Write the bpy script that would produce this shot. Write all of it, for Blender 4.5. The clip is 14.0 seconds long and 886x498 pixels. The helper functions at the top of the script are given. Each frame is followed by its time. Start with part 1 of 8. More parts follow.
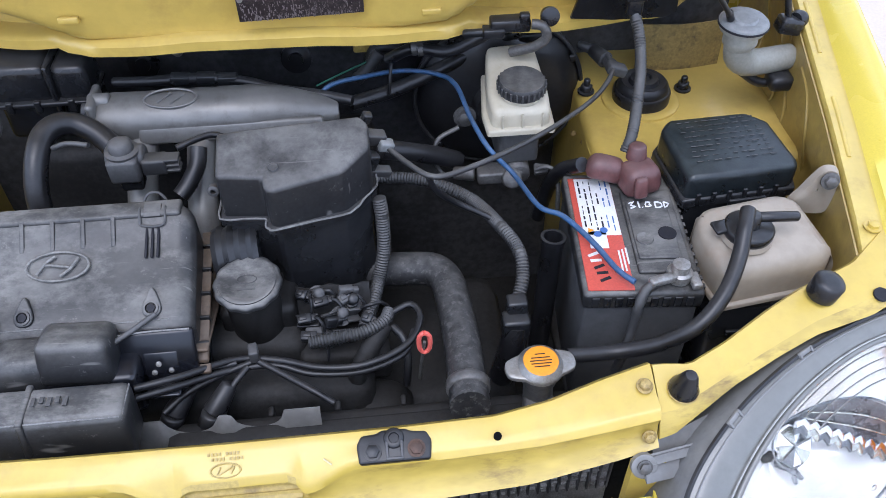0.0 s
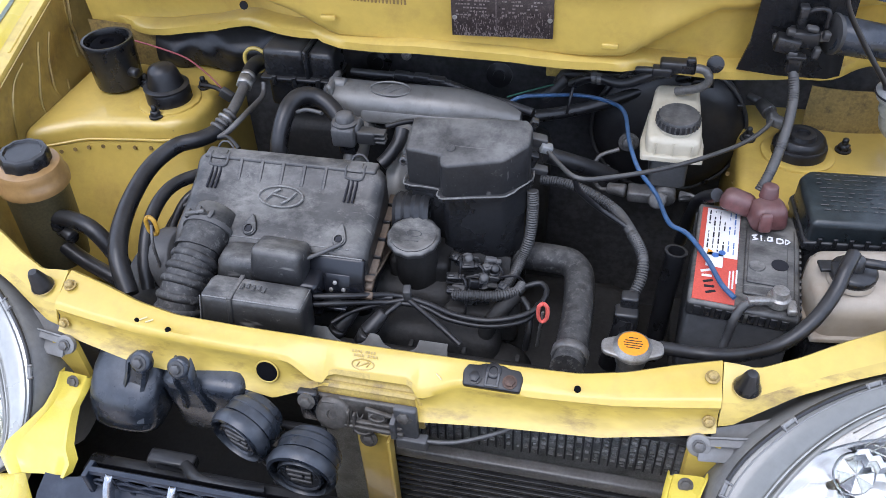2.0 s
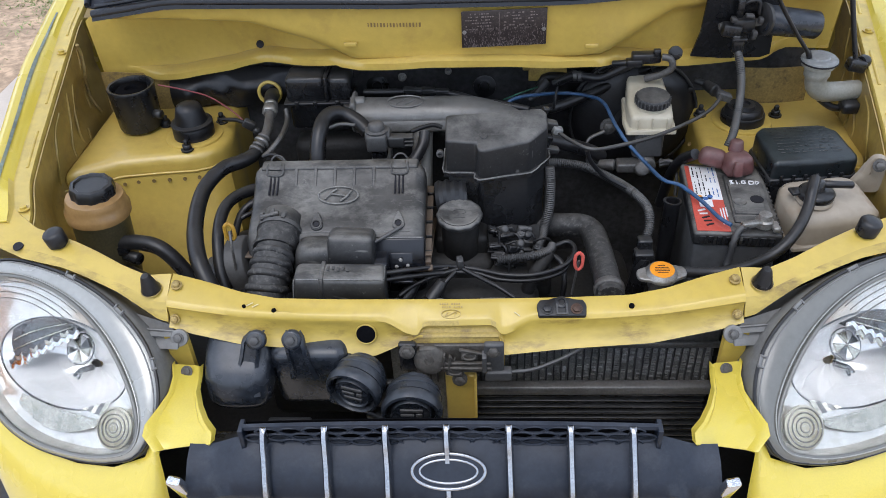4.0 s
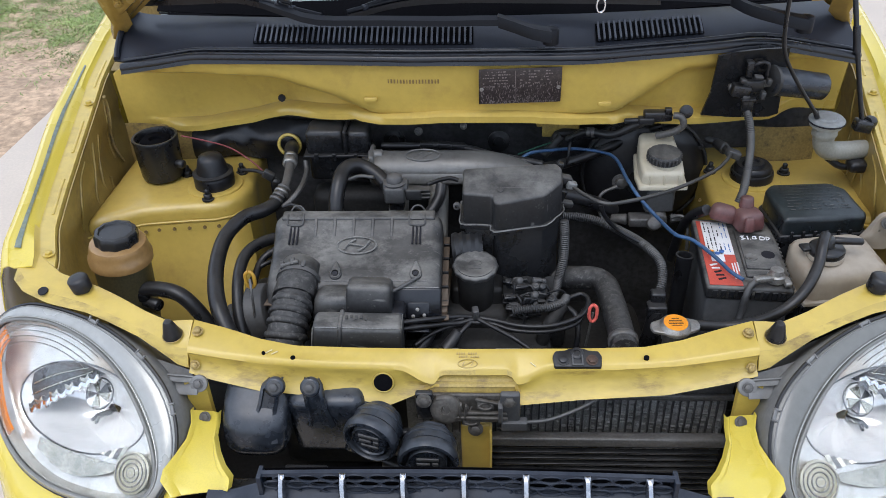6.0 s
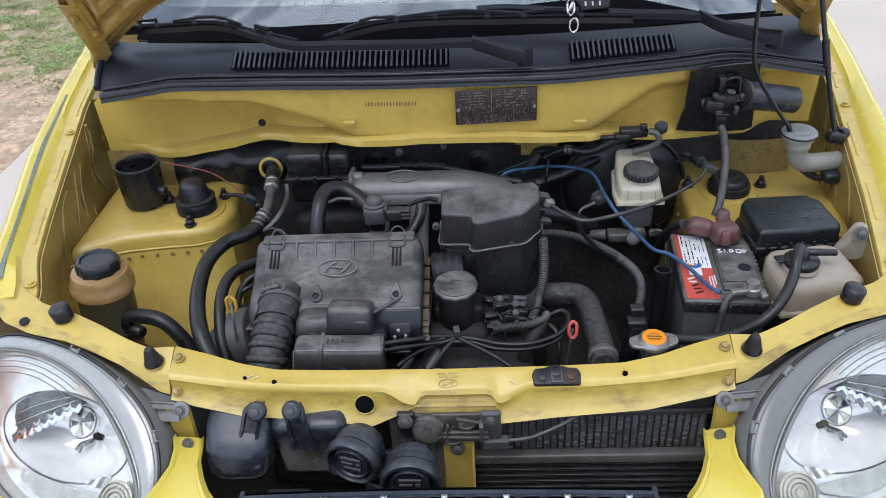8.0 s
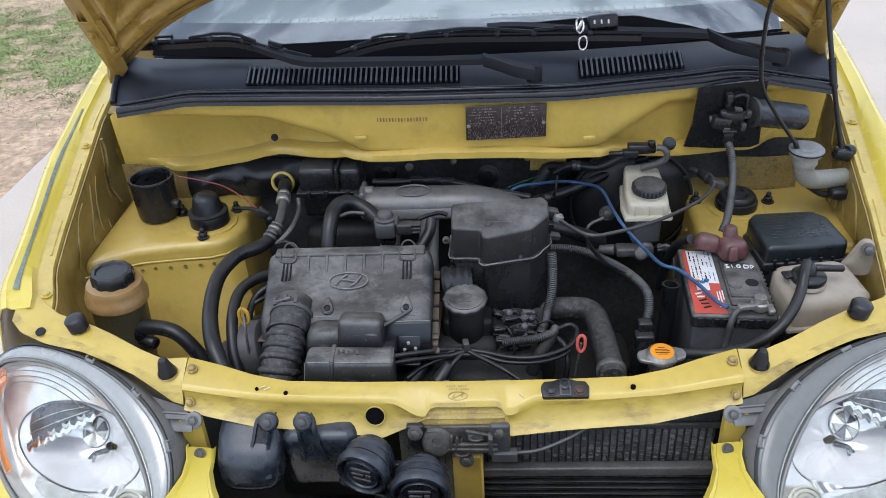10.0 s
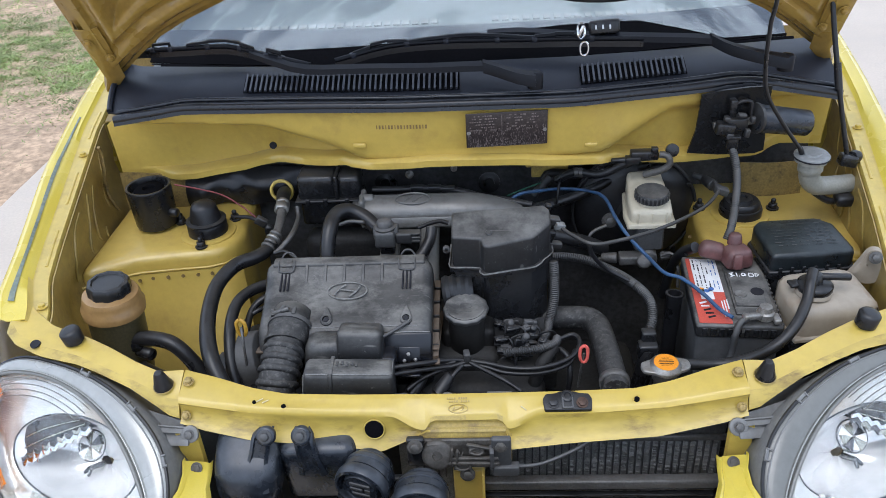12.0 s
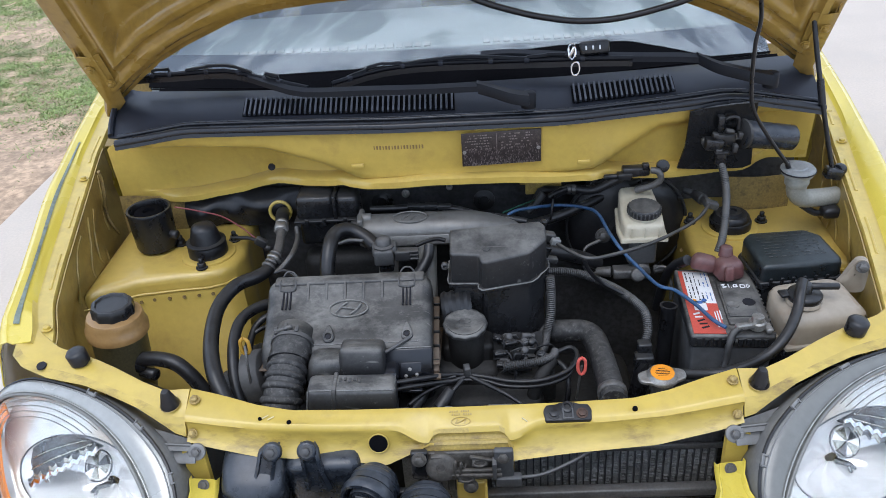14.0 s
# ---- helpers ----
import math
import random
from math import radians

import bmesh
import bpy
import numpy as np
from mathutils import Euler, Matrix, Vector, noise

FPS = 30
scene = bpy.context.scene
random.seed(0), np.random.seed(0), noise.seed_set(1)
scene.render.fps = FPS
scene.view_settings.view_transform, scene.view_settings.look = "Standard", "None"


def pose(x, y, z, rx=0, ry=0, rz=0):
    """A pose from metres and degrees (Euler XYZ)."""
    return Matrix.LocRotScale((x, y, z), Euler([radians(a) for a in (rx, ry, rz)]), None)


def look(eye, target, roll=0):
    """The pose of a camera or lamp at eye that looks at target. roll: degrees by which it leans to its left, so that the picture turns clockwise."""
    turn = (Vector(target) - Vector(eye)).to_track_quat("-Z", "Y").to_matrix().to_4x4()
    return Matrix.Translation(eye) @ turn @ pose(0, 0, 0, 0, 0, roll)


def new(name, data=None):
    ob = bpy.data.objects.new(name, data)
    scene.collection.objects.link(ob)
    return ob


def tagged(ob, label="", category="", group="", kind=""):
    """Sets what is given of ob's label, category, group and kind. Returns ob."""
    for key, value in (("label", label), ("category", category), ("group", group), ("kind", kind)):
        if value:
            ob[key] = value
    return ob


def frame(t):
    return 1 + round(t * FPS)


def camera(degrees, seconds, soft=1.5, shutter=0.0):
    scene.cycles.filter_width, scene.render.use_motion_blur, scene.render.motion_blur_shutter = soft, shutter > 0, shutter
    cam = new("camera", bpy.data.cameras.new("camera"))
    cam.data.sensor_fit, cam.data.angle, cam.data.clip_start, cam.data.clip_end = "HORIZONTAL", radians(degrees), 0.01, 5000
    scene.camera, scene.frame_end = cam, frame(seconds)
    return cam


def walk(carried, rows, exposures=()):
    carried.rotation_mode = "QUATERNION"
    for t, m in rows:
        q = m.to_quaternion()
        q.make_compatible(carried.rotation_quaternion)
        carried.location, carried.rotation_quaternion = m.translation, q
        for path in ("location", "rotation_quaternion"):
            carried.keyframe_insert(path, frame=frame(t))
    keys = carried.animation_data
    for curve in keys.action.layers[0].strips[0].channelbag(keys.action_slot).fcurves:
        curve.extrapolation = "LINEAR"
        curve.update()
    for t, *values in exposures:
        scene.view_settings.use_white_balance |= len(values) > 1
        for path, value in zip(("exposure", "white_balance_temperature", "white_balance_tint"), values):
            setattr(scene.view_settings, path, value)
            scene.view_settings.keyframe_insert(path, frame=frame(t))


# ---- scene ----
cam = camera(57.5, 14.0, soft=0.5)
PATH = [
    (0, (0.156, -0.402, 1.463), (0.291, 1.0, 0.043), -0.5),
    (0.5, (0.188, -0.496, 1.518), (0.047, 0.972, 0.166), -1.0),
    (1, (0.229, -0.564, 1.535), (-0.068, 0.91, 0.217), -1.9),
    (1.5, (0.236, -0.576, 1.536), (-0.124, 0.891, 0.226), -2.4),
    (2, (0.247, -0.58, 1.526), (-0.135, 0.868, 0.2), -3.0),
    (2.2, (0.254, -0.588, 1.519), (-0.14, 0.843, 0.178), -3.9),
    (4.3, (0.037, -0.839, 1.568), (-0.048, 0.76, 0.37), -2.8),
    (4.5, (0.04, -0.835, 1.57), (-0.047, 0.777, 0.389), -2.5),
    (5, (0.032, -0.836, 1.573), (-0.063, 0.798, 0.424), -2.2),
    (5.5, (0.025, -0.843, 1.573), (-0.083, 0.803, 0.443), -2.2),
    (6, (0.03, -0.847, 1.574), (-0.085, 0.805, 0.453), -2.4),
    (6.5, (0.047, -0.848, 1.573), (-0.064, 0.807, 0.456), -2.9),
    (7, (0.058, -0.85, 1.58), (-0.037, 0.812, 0.473), -3.3),
    (7.5, (0.054, -0.852, 1.583), (-0.037, 0.819, 0.487), -3.4),
    (8, (0.054, -0.85, 1.585), (-0.047, 0.823, 0.495), -3.5),
    (10.5, (0.046, -0.865, 1.593), (-0.075, 0.831, 0.54), -3.4),
    (11, (0.041, -0.858, 1.591), (-0.085, 0.839, 0.541), -3.4),
    (11.5, (0.042, -0.847, 1.589), (-0.086, 0.848, 0.536), -3.5),
    (12, (0.054, -0.843, 1.591), (-0.071, 0.853, 0.539), -3.8),
    (12.5, (0.056, -0.847, 1.595), (-0.065, 0.852, 0.547), -4.1),
    (13, (0.049, -0.861, 1.599), (-0.065, 0.847, 0.564), -4.3),
    (13.5, (0.046, -0.867, 1.602), (-0.06, 0.848, 0.579), -4.4),
    (14, (0.04, -0.869, 1.602), (-0.056, 0.853, 0.59), -4.2),
]
walk(cam, [(t, look(eye, target, roll)) for t, eye, target, roll in PATH], [(0, 0.38, 5720, 17), (1.0, 0.53, 5720, 17), (2.1, 0.44, 5900, 17), (4.3, -0.07, 6190, 13), (14, 0.0, 5950, 12)])

# ---------------------------------------------------------------- world and light
world = bpy.data.worlds.new("sky")
scene.world = world
world.use_nodes = True
wn, wl = world.node_tree.nodes, world.node_tree.links
sky = wn.new("ShaderNodeTexSky")
sky.sky_type, sky.sun_disc = "NISHITA", False
sky.sun_elevation, sky.sun_rotation = radians(66), radians(200)
coord = wn.new("ShaderNodeTexCoord")
cloud = wn.new("ShaderNodeTexNoise")
cloud.inputs["Scale"].default_value, cloud.inputs["Detail"].default_value, cloud.inputs["Roughness"].default_value = 5.0, 9, 0.62
ramp = wn.new("ShaderNodeMapRange")
ramp.inputs[1].default_value, ramp.inputs[2].default_value = 0.46, 0.56
ramp.inputs[3].default_value, ramp.inputs[4].default_value = 0.26, 1.0
cover = wn.new("ShaderNodeMix")
cover.data_type = "RGBA"
cover.inputs[7].default_value = (11.6, 12.9, 14.7, 1)
drift = wn.new("ShaderNodeMapping")
drift.inputs["Scale"].default_value = (0.75, 3.4, 1.0)
wl.new(coord.outputs["Generated"], drift.inputs["Vector"])
wl.new(drift.outputs[0], cloud.inputs["Vector"])
wl.new(cloud.outputs["Fac"], ramp.inputs[0])
wl.new(ramp.outputs[0], cover.inputs[0])
wl.new(sky.outputs[0], cover.inputs[6])
wl.new(cover.outputs[2], wn["Background"].inputs[0])
wn["Background"].inputs[1].default_value = 0.15

sun = new("sun", bpy.data.lights.new("sun", "SUN"))
sun.data.energy, sun.data.angle, sun.data.color = 1.5, radians(38), (1.0, 0.96, 0.9)
sun.matrix_world = look((-0.53, -1.46, 3.5), (0, 0, 0))
scene.view_settings.exposure = 0.0


# ---------------------------------------------------------------- materials
def surface(name, color, rough=0.5, metal=0.0, vary=0.15, dust=0.0, dust_color=(0.23, 0.21, 0.18), grain=260, bump=0.08,
            coat=0.0, stain=0.0, stain_color=(0.10, 0.07, 0.04), patch=11, spec=0.5, stretch=None):
    """A worn surface: a base colour that varies at two scales, dust that lies on what faces up, stains and fine relief."""
    m = bpy.data.materials.new(name)
    m.use_nodes = True
    n, l = m.node_tree.nodes, m.node_tree.links
    bsdf = n["Principled BSDF"]
    geo = n.new("ShaderNodeNewGeometry")

    where = geo.outputs["Position"]
    if stretch:
        pull = n.new("ShaderNodeVectorMath")
        pull.operation, pull.inputs[1].default_value = "MULTIPLY", stretch
        l.new(where, pull.inputs[0])
        where = pull.outputs[0]

    def noise_at(scale, detail=4.0, roughness=0.6):
        t = n.new("ShaderNodeTexNoise")
        t.inputs["Scale"].default_value, t.inputs["Detail"].default_value, t.inputs["Roughness"].default_value = scale, detail, roughness
        l.new(where, t.inputs["Vector"])
        return t.outputs["Fac"]

    def ranged(value, a, b, c=0.0, d=1.0):
        r = n.new("ShaderNodeMapRange")
        r.inputs[1].default_value, r.inputs[2].default_value, r.inputs[3].default_value, r.inputs[4].default_value = a, b, c, d
        l.new(value, r.inputs[0])
        return r.outputs[0]

    def mixed(factor, a, b):
        x = n.new("ShaderNodeMix")
        x.data_type = "RGBA"
        l.new(factor, x.inputs[0])
        for value, socket in ((a, x.inputs[6]), (b, x.inputs[7])):
            if isinstance(value, tuple):
                socket.default_value = (*value, 1)
            else:
                l.new(value, socket)
        return x.outputs[2]

    def times(a, b):
        x = n.new("ShaderNodeMath")
        x.operation = "MULTIPLY"
        for value, socket in ((a, x.inputs[0]), (b, x.inputs[1])):
            if isinstance(value, float):
                socket.default_value = value
            else:
                l.new(value, socket)
        return x.outputs[0]

    large, fine = noise_at(patch), noise_at(grain, 3.0)
    both = times(large, fine)
    low, high = tuple(c * (1 - vary) for c in color), tuple(min(1, c * (1 + vary)) for c in color)
    col = mixed(ranged(both, 0.16, 0.36), low, high)
    shine = ranged(large, 0.3, 0.7, max(0.02, rough - 0.07), min(1, rough + 0.07))
    if stain > 0:
        smear = times(ranged(noise_at(patch * 2.3, 6.0, 0.7), 0.52, 0.72), float(stain))
        col = mixed(smear, col, stain_color)
    if dust > 0:
        sep = n.new("ShaderNodeSeparateXYZ")
        l.new(geo.outputs["Normal"], sep.inputs[0])
        specks = times(ranged(noise_at(patch * 1.6, 5.0, 0.6), 0.28, 0.70, 0.18, 1.0), ranged(noise_at(patch * 21, 5.0, 0.7), 0.28, 0.66, 0.78, 1.06))
        settle = times(ranged(sep.outputs[2], 0.15, 0.95, 0.05, 1.0), specks)
        settle = times(settle, float(dust))
        if dust >= 0.8:
            settle = times(settle, ranged(noise_at(patch * 1.3, 8.0, 0.72), 0.42, 0.56, 0.30, 1.15))
            flakes = ranged(noise_at(patch * 17, 3.0, 0.75), 0.67, 0.70, 0.0, 0.22)
            col = mixed(flakes, col, tuple(1.25 * c for c in dust_color))
            scrape = ranged(noise_at(patch * 4.5, 7.0, 0.78), 0.62, 0.66, 0.0, 0.4)
            col = mixed(scrape, col, dust_color)
            for turn, pull in ((0.5, (9, 190, 40)), (2.2, (14, 260, 60))):
                lines = n.new("ShaderNodeMapping")
                lines.inputs["Rotation"].default_value, lines.inputs["Scale"].default_value = (0.2, 0.1, turn), pull
                l.new(geo.outputs["Position"], lines.inputs["Vector"])
                streak = n.new("ShaderNodeTexNoise")
                streak.inputs["Scale"].default_value, streak.inputs["Detail"].default_value = 1.0, 2.0
                l.new(lines.outputs[0], streak.inputs["Vector"])
                col = mixed(ranged(streak.outputs["Fac"], 0.69, 0.74, 0.0, 0.55), col, dust_color)
        col = mixed(settle, col, dust_color)
        add = n.new("ShaderNodeMath")
        add.operation, add.use_clamp = "ADD", True
        l.new(shine, add.inputs[0])
        l.new(times(settle, 0.3), add.inputs[1])
        shine = add.outputs[0]
    l.new(col, bsdf.inputs["Base Color"])
    l.new(shine, bsdf.inputs["Roughness"])
    bsdf.inputs["Metallic"].default_value = metal
    bsdf.inputs["Specular IOR Level"].default_value = spec
    bsdf.inputs["Coat Weight"].default_value = coat
    bsdf.inputs["Coat Roughness"].default_value = 0.12
    if bump > 0:
        b = n.new("ShaderNodeBump")
        b.inputs["Strength"].default_value, b.inputs["Distance"].default_value = bump, 0.002
        l.new(fine, b.inputs["Height"])
        l.new(b.outputs[0], bsdf.inputs["Normal"])
    return m


def clear(name, color=(1, 1, 1), rough=0.02, weight=1.0, ior=1.45):
    m = bpy.data.materials.new(name)
    m.use_nodes = True
    b = m.node_tree.nodes["Principled BSDF"]
    b.inputs["Base Color"].default_value = (*color, 1)
    b.inputs["Roughness"].default_value, b.inputs["Transmission Weight"].default_value, b.inputs["IOR"].default_value = rough, weight, ior
    return m


YELLOW = surface("yellow_paint", (0.53, 0.38, 0.068), 0.36, vary=0.05, dust=0.12, dust_color=(0.46, 0.37, 0.18), grain=60, bump=0, coat=0.28, stain=0.4, stain_color=(0.38, 0.25, 0.06), patch=8)
YELLOW_GRIMY_SHADED = surface("grime_streaked_shaded_yellow", (0.49, 0.355, 0.07), 0.42, vary=0.12, dust=0.1, dust_color=(0.40, 0.31, 0.17), grain=60, bump=0, coat=0.15, stain=0.9, stain_color=(0.17, 0.105, 0.035), patch=15, stretch=(0.40, 1, 1))
SOOT_FLANGE = surface("dull_yellow_flange_paint", (0.56, 0.42, 0.10), 0.36, vary=0.08, dust=0.2, dust_color=(0.42, 0.33, 0.15), grain=60, bump=0, coat=0.2, stain=0.45, stain_color=(0.30, 0.20, 0.06), patch=14)
YELLOW_BAY = surface("yellow_bay_paint", (0.53, 0.375, 0.08), 0.34, vary=0.05, dust=0.12, dust_color=(0.44, 0.34, 0.16), grain=60, bump=0, coat=0.40, stain=0.42, stain_color=(0.29, 0.185, 0.055), patch=5)
# wing yellow carries the shade under the hood as well as dirt
WING = surface("shaded_dirt_filmed_yellow", (0.345, 0.242, 0.062), 0.40, vary=0.15, dust=0.2, dust_color=(0.30, 0.225, 0.11), grain=50, bump=0, coat=0.25, stain=0.85, stain_color=(0.19, 0.125, 0.05), patch=9)
YELLOW_OUT = surface("yellow_outer_paint", (0.66, 0.52, 0.07), 0.26, vary=0.05, dust=0.08, grain=500, bump=0, coat=0.5, patch=5)
# underside yellow is darkened for the hood's own shade; its stains are random
HOOD_UNDER = surface("shaded_hood_underside_paint", (0.285, 0.178, 0.038), 0.25, vary=0.10, stain=0.55, stain_color=(0.13, 0.078, 0.022), grain=50, bump=0, coat=0.45, patch=7)
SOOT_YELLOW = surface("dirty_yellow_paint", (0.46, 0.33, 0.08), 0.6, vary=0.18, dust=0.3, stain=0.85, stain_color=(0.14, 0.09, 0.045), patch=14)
# brown-dark yellow: shade of ledges and bulkhead recesses in the colour, plus grime
SHADE_GRIME = surface("shaded_grimy_dark_yellow", (0.26, 0.18, 0.055), 0.7, vary=0.2, dust=0.4, dust_color=(0.16, 0.12, 0.075), stain=0.9, stain_color=(0.06, 0.042, 0.026), patch=22, bump=0.03)
DUSTY = surface("dusty_black_plastic", (0.016, 0.0165, 0.018), 0.36, vary=0.3, dust=1.0, dust_color=(0.205, 0.198, 0.182), grain=200, bump=0.02, patch=9, stain=0.04, stain_color=(0.12, 0.115, 0.105), spec=0.45, stretch=(1, 1.5, 1.2))
LIDBLACK = surface("thinly_dusted_black_plastic", (0.014, 0.0145, 0.016), 0.36, vary=0.3, dust=1.0, dust_color=(0.155, 0.151, 0.142), grain=200, bump=0.02, patch=7, stain=0.04, stain_color=(0.10, 0.097, 0.09), spec=0.42)
PLASTIC = surface("black_plastic", (0.011, 0.0115, 0.013), 0.27, vary=0.3, dust=0.45, dust_color=(0.085, 0.083, 0.08), grain=120, bump=0.03, patch=14, spec=0.42)
COWL_BLACK = surface("cowl_plastic", (0.013, 0.0152, 0.022), 0.36, vary=0.2, dust=0.2, dust_color=(0.06, 0.066, 0.085), grain=600, bump=0.05, patch=7, spec=0.35)
BLUEBLACK = surface("blue_black_plastic", (0.015, 0.019, 0.026), 0.25, vary=0.3, dust=0.6, dust_color=(0.095, 0.104, 0.118), grain=120, bump=0.03, stain=0.35, stain_color=(0.10, 0.102, 0.105), patch=26, spec=0.5)
WIPER = surface("satin_wiper_black", (0.005, 0.0055, 0.008), 0.42, vary=0.2, dust=0.12, dust_color=(0.04, 0.044, 0.056), bump=0, spec=0.2)
SLAT = surface("slat_plastic", (0.050, 0.055, 0.068), 0.33, vary=0.2, dust=0.3, dust_color=(0.09, 0.096, 0.11), bump=0)
GRILLE = surface("navy_black_grille_plastic", (0.007, 0.011, 0.020), 0.40, vary=0.2, dust=0.5, dust_color=(0.085, 0.095, 0.115), grain=120, bump=0.03, stain=0.4, stain_color=(0.06, 0.064, 0.07), spec=0.3)
RUBBER = surface("black_rubber", (0.011, 0.011, 0.0125), 0.31, vary=0.25, dust=0.4, dust_color=(0.085, 0.083, 0.079), grain=160, bump=0.03, patch=20, spec=0.4)
HOSE = surface("dusty_hose_rubber", (0.017, 0.017, 0.018), 0.5, vary=0.3, dust=0.75, dust_color=(0.115, 0.112, 0.106), grain=230, bump=0.15, patch=60, spec=0.3, stain=0.8, stain_color=(0.165, 0.16, 0.148))
CONDUIT = surface("grey_conduit", (0.026, 0.026, 0.027), 0.46, vary=0.2, dust=0.75, dust_color=(0.145, 0.141, 0.131), grain=200, bump=0.03)
CABLE = surface("grey_cable_sleeve", (0.05, 0.05, 0.05), 0.42, vary=0.25, dust=0.6, dust_color=(0.20, 0.195, 0.185), grain=200, bump=0.03)
DARK = surface("engine_grime", (0.019, 0.0185, 0.018), 0.6, vary=0.4, dust=0.3, dust_color=(0.06, 0.056, 0.05), grain=160, bump=0.2, stain=0.4, stain_color=(0.03, 0.025, 0.02), spec=0.25)
TARRY = surface("oil_soaked_black_paint", (0.010, 0.0095, 0.009), 0.5, vary=0.4, dust=0.25, dust_color=(0.04, 0.037, 0.033), grain=160, bump=0.12, spec=0.25)
BATTCASE = surface("grey_black_battery_case", (0.055, 0.056, 0.058), 0.5, vary=0.2, dust=0.3, dust_color=(0.09, 0.088, 0.085), grain=80, bump=0.03, patch=12)
FELT = surface("firewall_felt", (0.055, 0.055, 0.057), 0.38, vary=0.4, dust=0.35, dust_color=(0.085, 0.083, 0.08), grain=90, bump=0.15)
ALU = surface("dusty_cast_aluminium", (0.18, 0.177, 0.168), 0.42, metal=0.4, vary=0.07, dust=0.4, dust_color=(0.15, 0.143, 0.127), grain=90, bump=0.03, stain=0.55, stain_color=(0.08, 0.072, 0.06), patch=16)
STEEL = surface("zinc_steel", (0.34, 0.33, 0.31), 0.42, metal=0.7, vary=0.2, dust=0.25, stain=0.4, stain_color=(0.16, 0.11, 0.07), grain=300, patch=30)
GREYMETAL = surface("grey_coated_metal", (0.11, 0.107, 0.102), 0.45, metal=0.35, vary=0.25, dust=0.35, dust_color=(0.19, 0.175, 0.16), stain=0.45, stain_color=(0.05, 0.04, 0.03), patch=30)
LAMPGREY = surface("grey_lamp_housing", (0.125, 0.125, 0.123), 0.42, vary=0.15, dust=0.6, dust_color=(0.32, 0.315, 0.295), grain=120, bump=0.03, patch=12, stain=0.3, stain_color=(0.06, 0.06, 0.055))
LAMPRIM = surface("hazy_lens_flange", (0.36, 0.358, 0.33), 0.24, metal=0.35, vary=0.06, dust=0.15, dust_color=(0.46, 0.45, 0.40), grain=80, bump=0, patch=5, stain=0.35, stain_color=(0.27, 0.26, 0.22), coat=0.5)
LAMPRIM_OLD = surface("yellowed_lens_flange", (0.15, 0.15, 0.136), 0.3, vary=0.08, dust=0.3, dust_color=(0.17, 0.168, 0.15), grain=80, bump=0, patch=6, stain=0.5, stain_color=(0.12, 0.118, 0.10), coat=0.4)
LAMPDARK = surface("dark_reflector_grey", (0.13, 0.135, 0.14), 0.35, metal=0.5, vary=0.2, bump=0)
ARMGREY = surface("pale_grey_plastic", (0.16, 0.157, 0.15), 0.45, vary=0.15, dust=0.4, dust_color=(0.27, 0.265, 0.245), stain=0.45, stain_color=(0.15, 0.14, 0.12), grain=80, bump=0, patch=20)
RUSTY = surface("rusty_yellow_bolt", (0.36, 0.26, 0.09), 0.5, metal=0.2, vary=0.3, stain=0.8, stain_color=(0.13, 0.07, 0.03), grain=400, patch=90, bump=0.1)
RUSTBROWN = surface("rusted_dark_bolt", (0.075, 0.042, 0.028), 0.6, metal=0.2, vary=0.3, grain=400, patch=90, bump=0.1)
SCUFF_YELLOW = surface("paint_worn_pale", (0.62, 0.54, 0.30), 0.5, vary=0.15, grain=200, bump=0)
GREASY = surface("greasy_steel", (0.085, 0.078, 0.068), 0.5, metal=0.25, vary=0.35, dust=0.3, dust_color=(0.13, 0.115, 0.095), stain=0.6, stain_color=(0.05, 0.030, 0.016), grain=200, patch=45)
CHROME = surface("chrome", (0.75, 0.75, 0.76), 0.12, metal=1.0, vary=0.06, grain=300, bump=0.02, dust=0.1)
BARCHROME = surface("dulled_chrome", (0.42, 0.43, 0.45), 0.22, metal=1.0, vary=0.12, grain=300, bump=0.02, dust=0.25, dust_color=(0.2, 0.2, 0.2))
REFLECT = surface("lamp_reflector", (0.86, 0.86, 0.85), 0.16, metal=0.42, vary=0.05, grain=60, bump=0, stain=0.12, stain_color=(0.40, 0.42, 0.42), patch=30)
LAMPWHITE = surface("lamp_bezel_silver", (0.66, 0.655, 0.62), 0.20, metal=0.5, vary=0.1, grain=60, bump=0, stain=0.5, stain_color=(0.40, 0.385, 0.32), patch=16)
CREAM = surface("cream_translucent_plastic", (0.47, 0.43, 0.33), 0.42, vary=0.06, dust=0.3, dust_color=(0.36, 0.33, 0.26), stain=0.35, stain_color=(0.30, 0.24, 0.15), grain=60, bump=0, patch=16)
BEIGE = surface("aged_beige_plastic", (0.31, 0.265, 0.205), 0.42, vary=0.10, dust=0.3, dust_color=(0.33, 0.29, 0.24), stain=0.55, stain_color=(0.27, 0.19, 0.125), grain=60, bump=0, patch=11)
AMBERISH = surface("aged_brown_plastic", (0.29, 0.17, 0.062), 0.36, vary=0.12, dust=0.12, dust_color=(0.42, 0.32, 0.2), stain=0.4, stain_color=(0.19, 0.10, 0.035), patch=15, grain=60, bump=0, coat=0.2)
OILYBOTTLE = surface("fluid_stained_plastic", (0.075, 0.062, 0.028), 0.45, vary=0.25, dust=0.2, stain=0.4, stain_color=(0.03, 0.025, 0.012), patch=12)
WHITEPL = surface("white_washer_plastic", (0.25, 0.245, 0.21), 0.4, vary=0.1, dust=0.2, dust_color=(0.3, 0.28, 0.23), stain=0.4, stain_color=(0.22, 0.19, 0.13), patch=18)
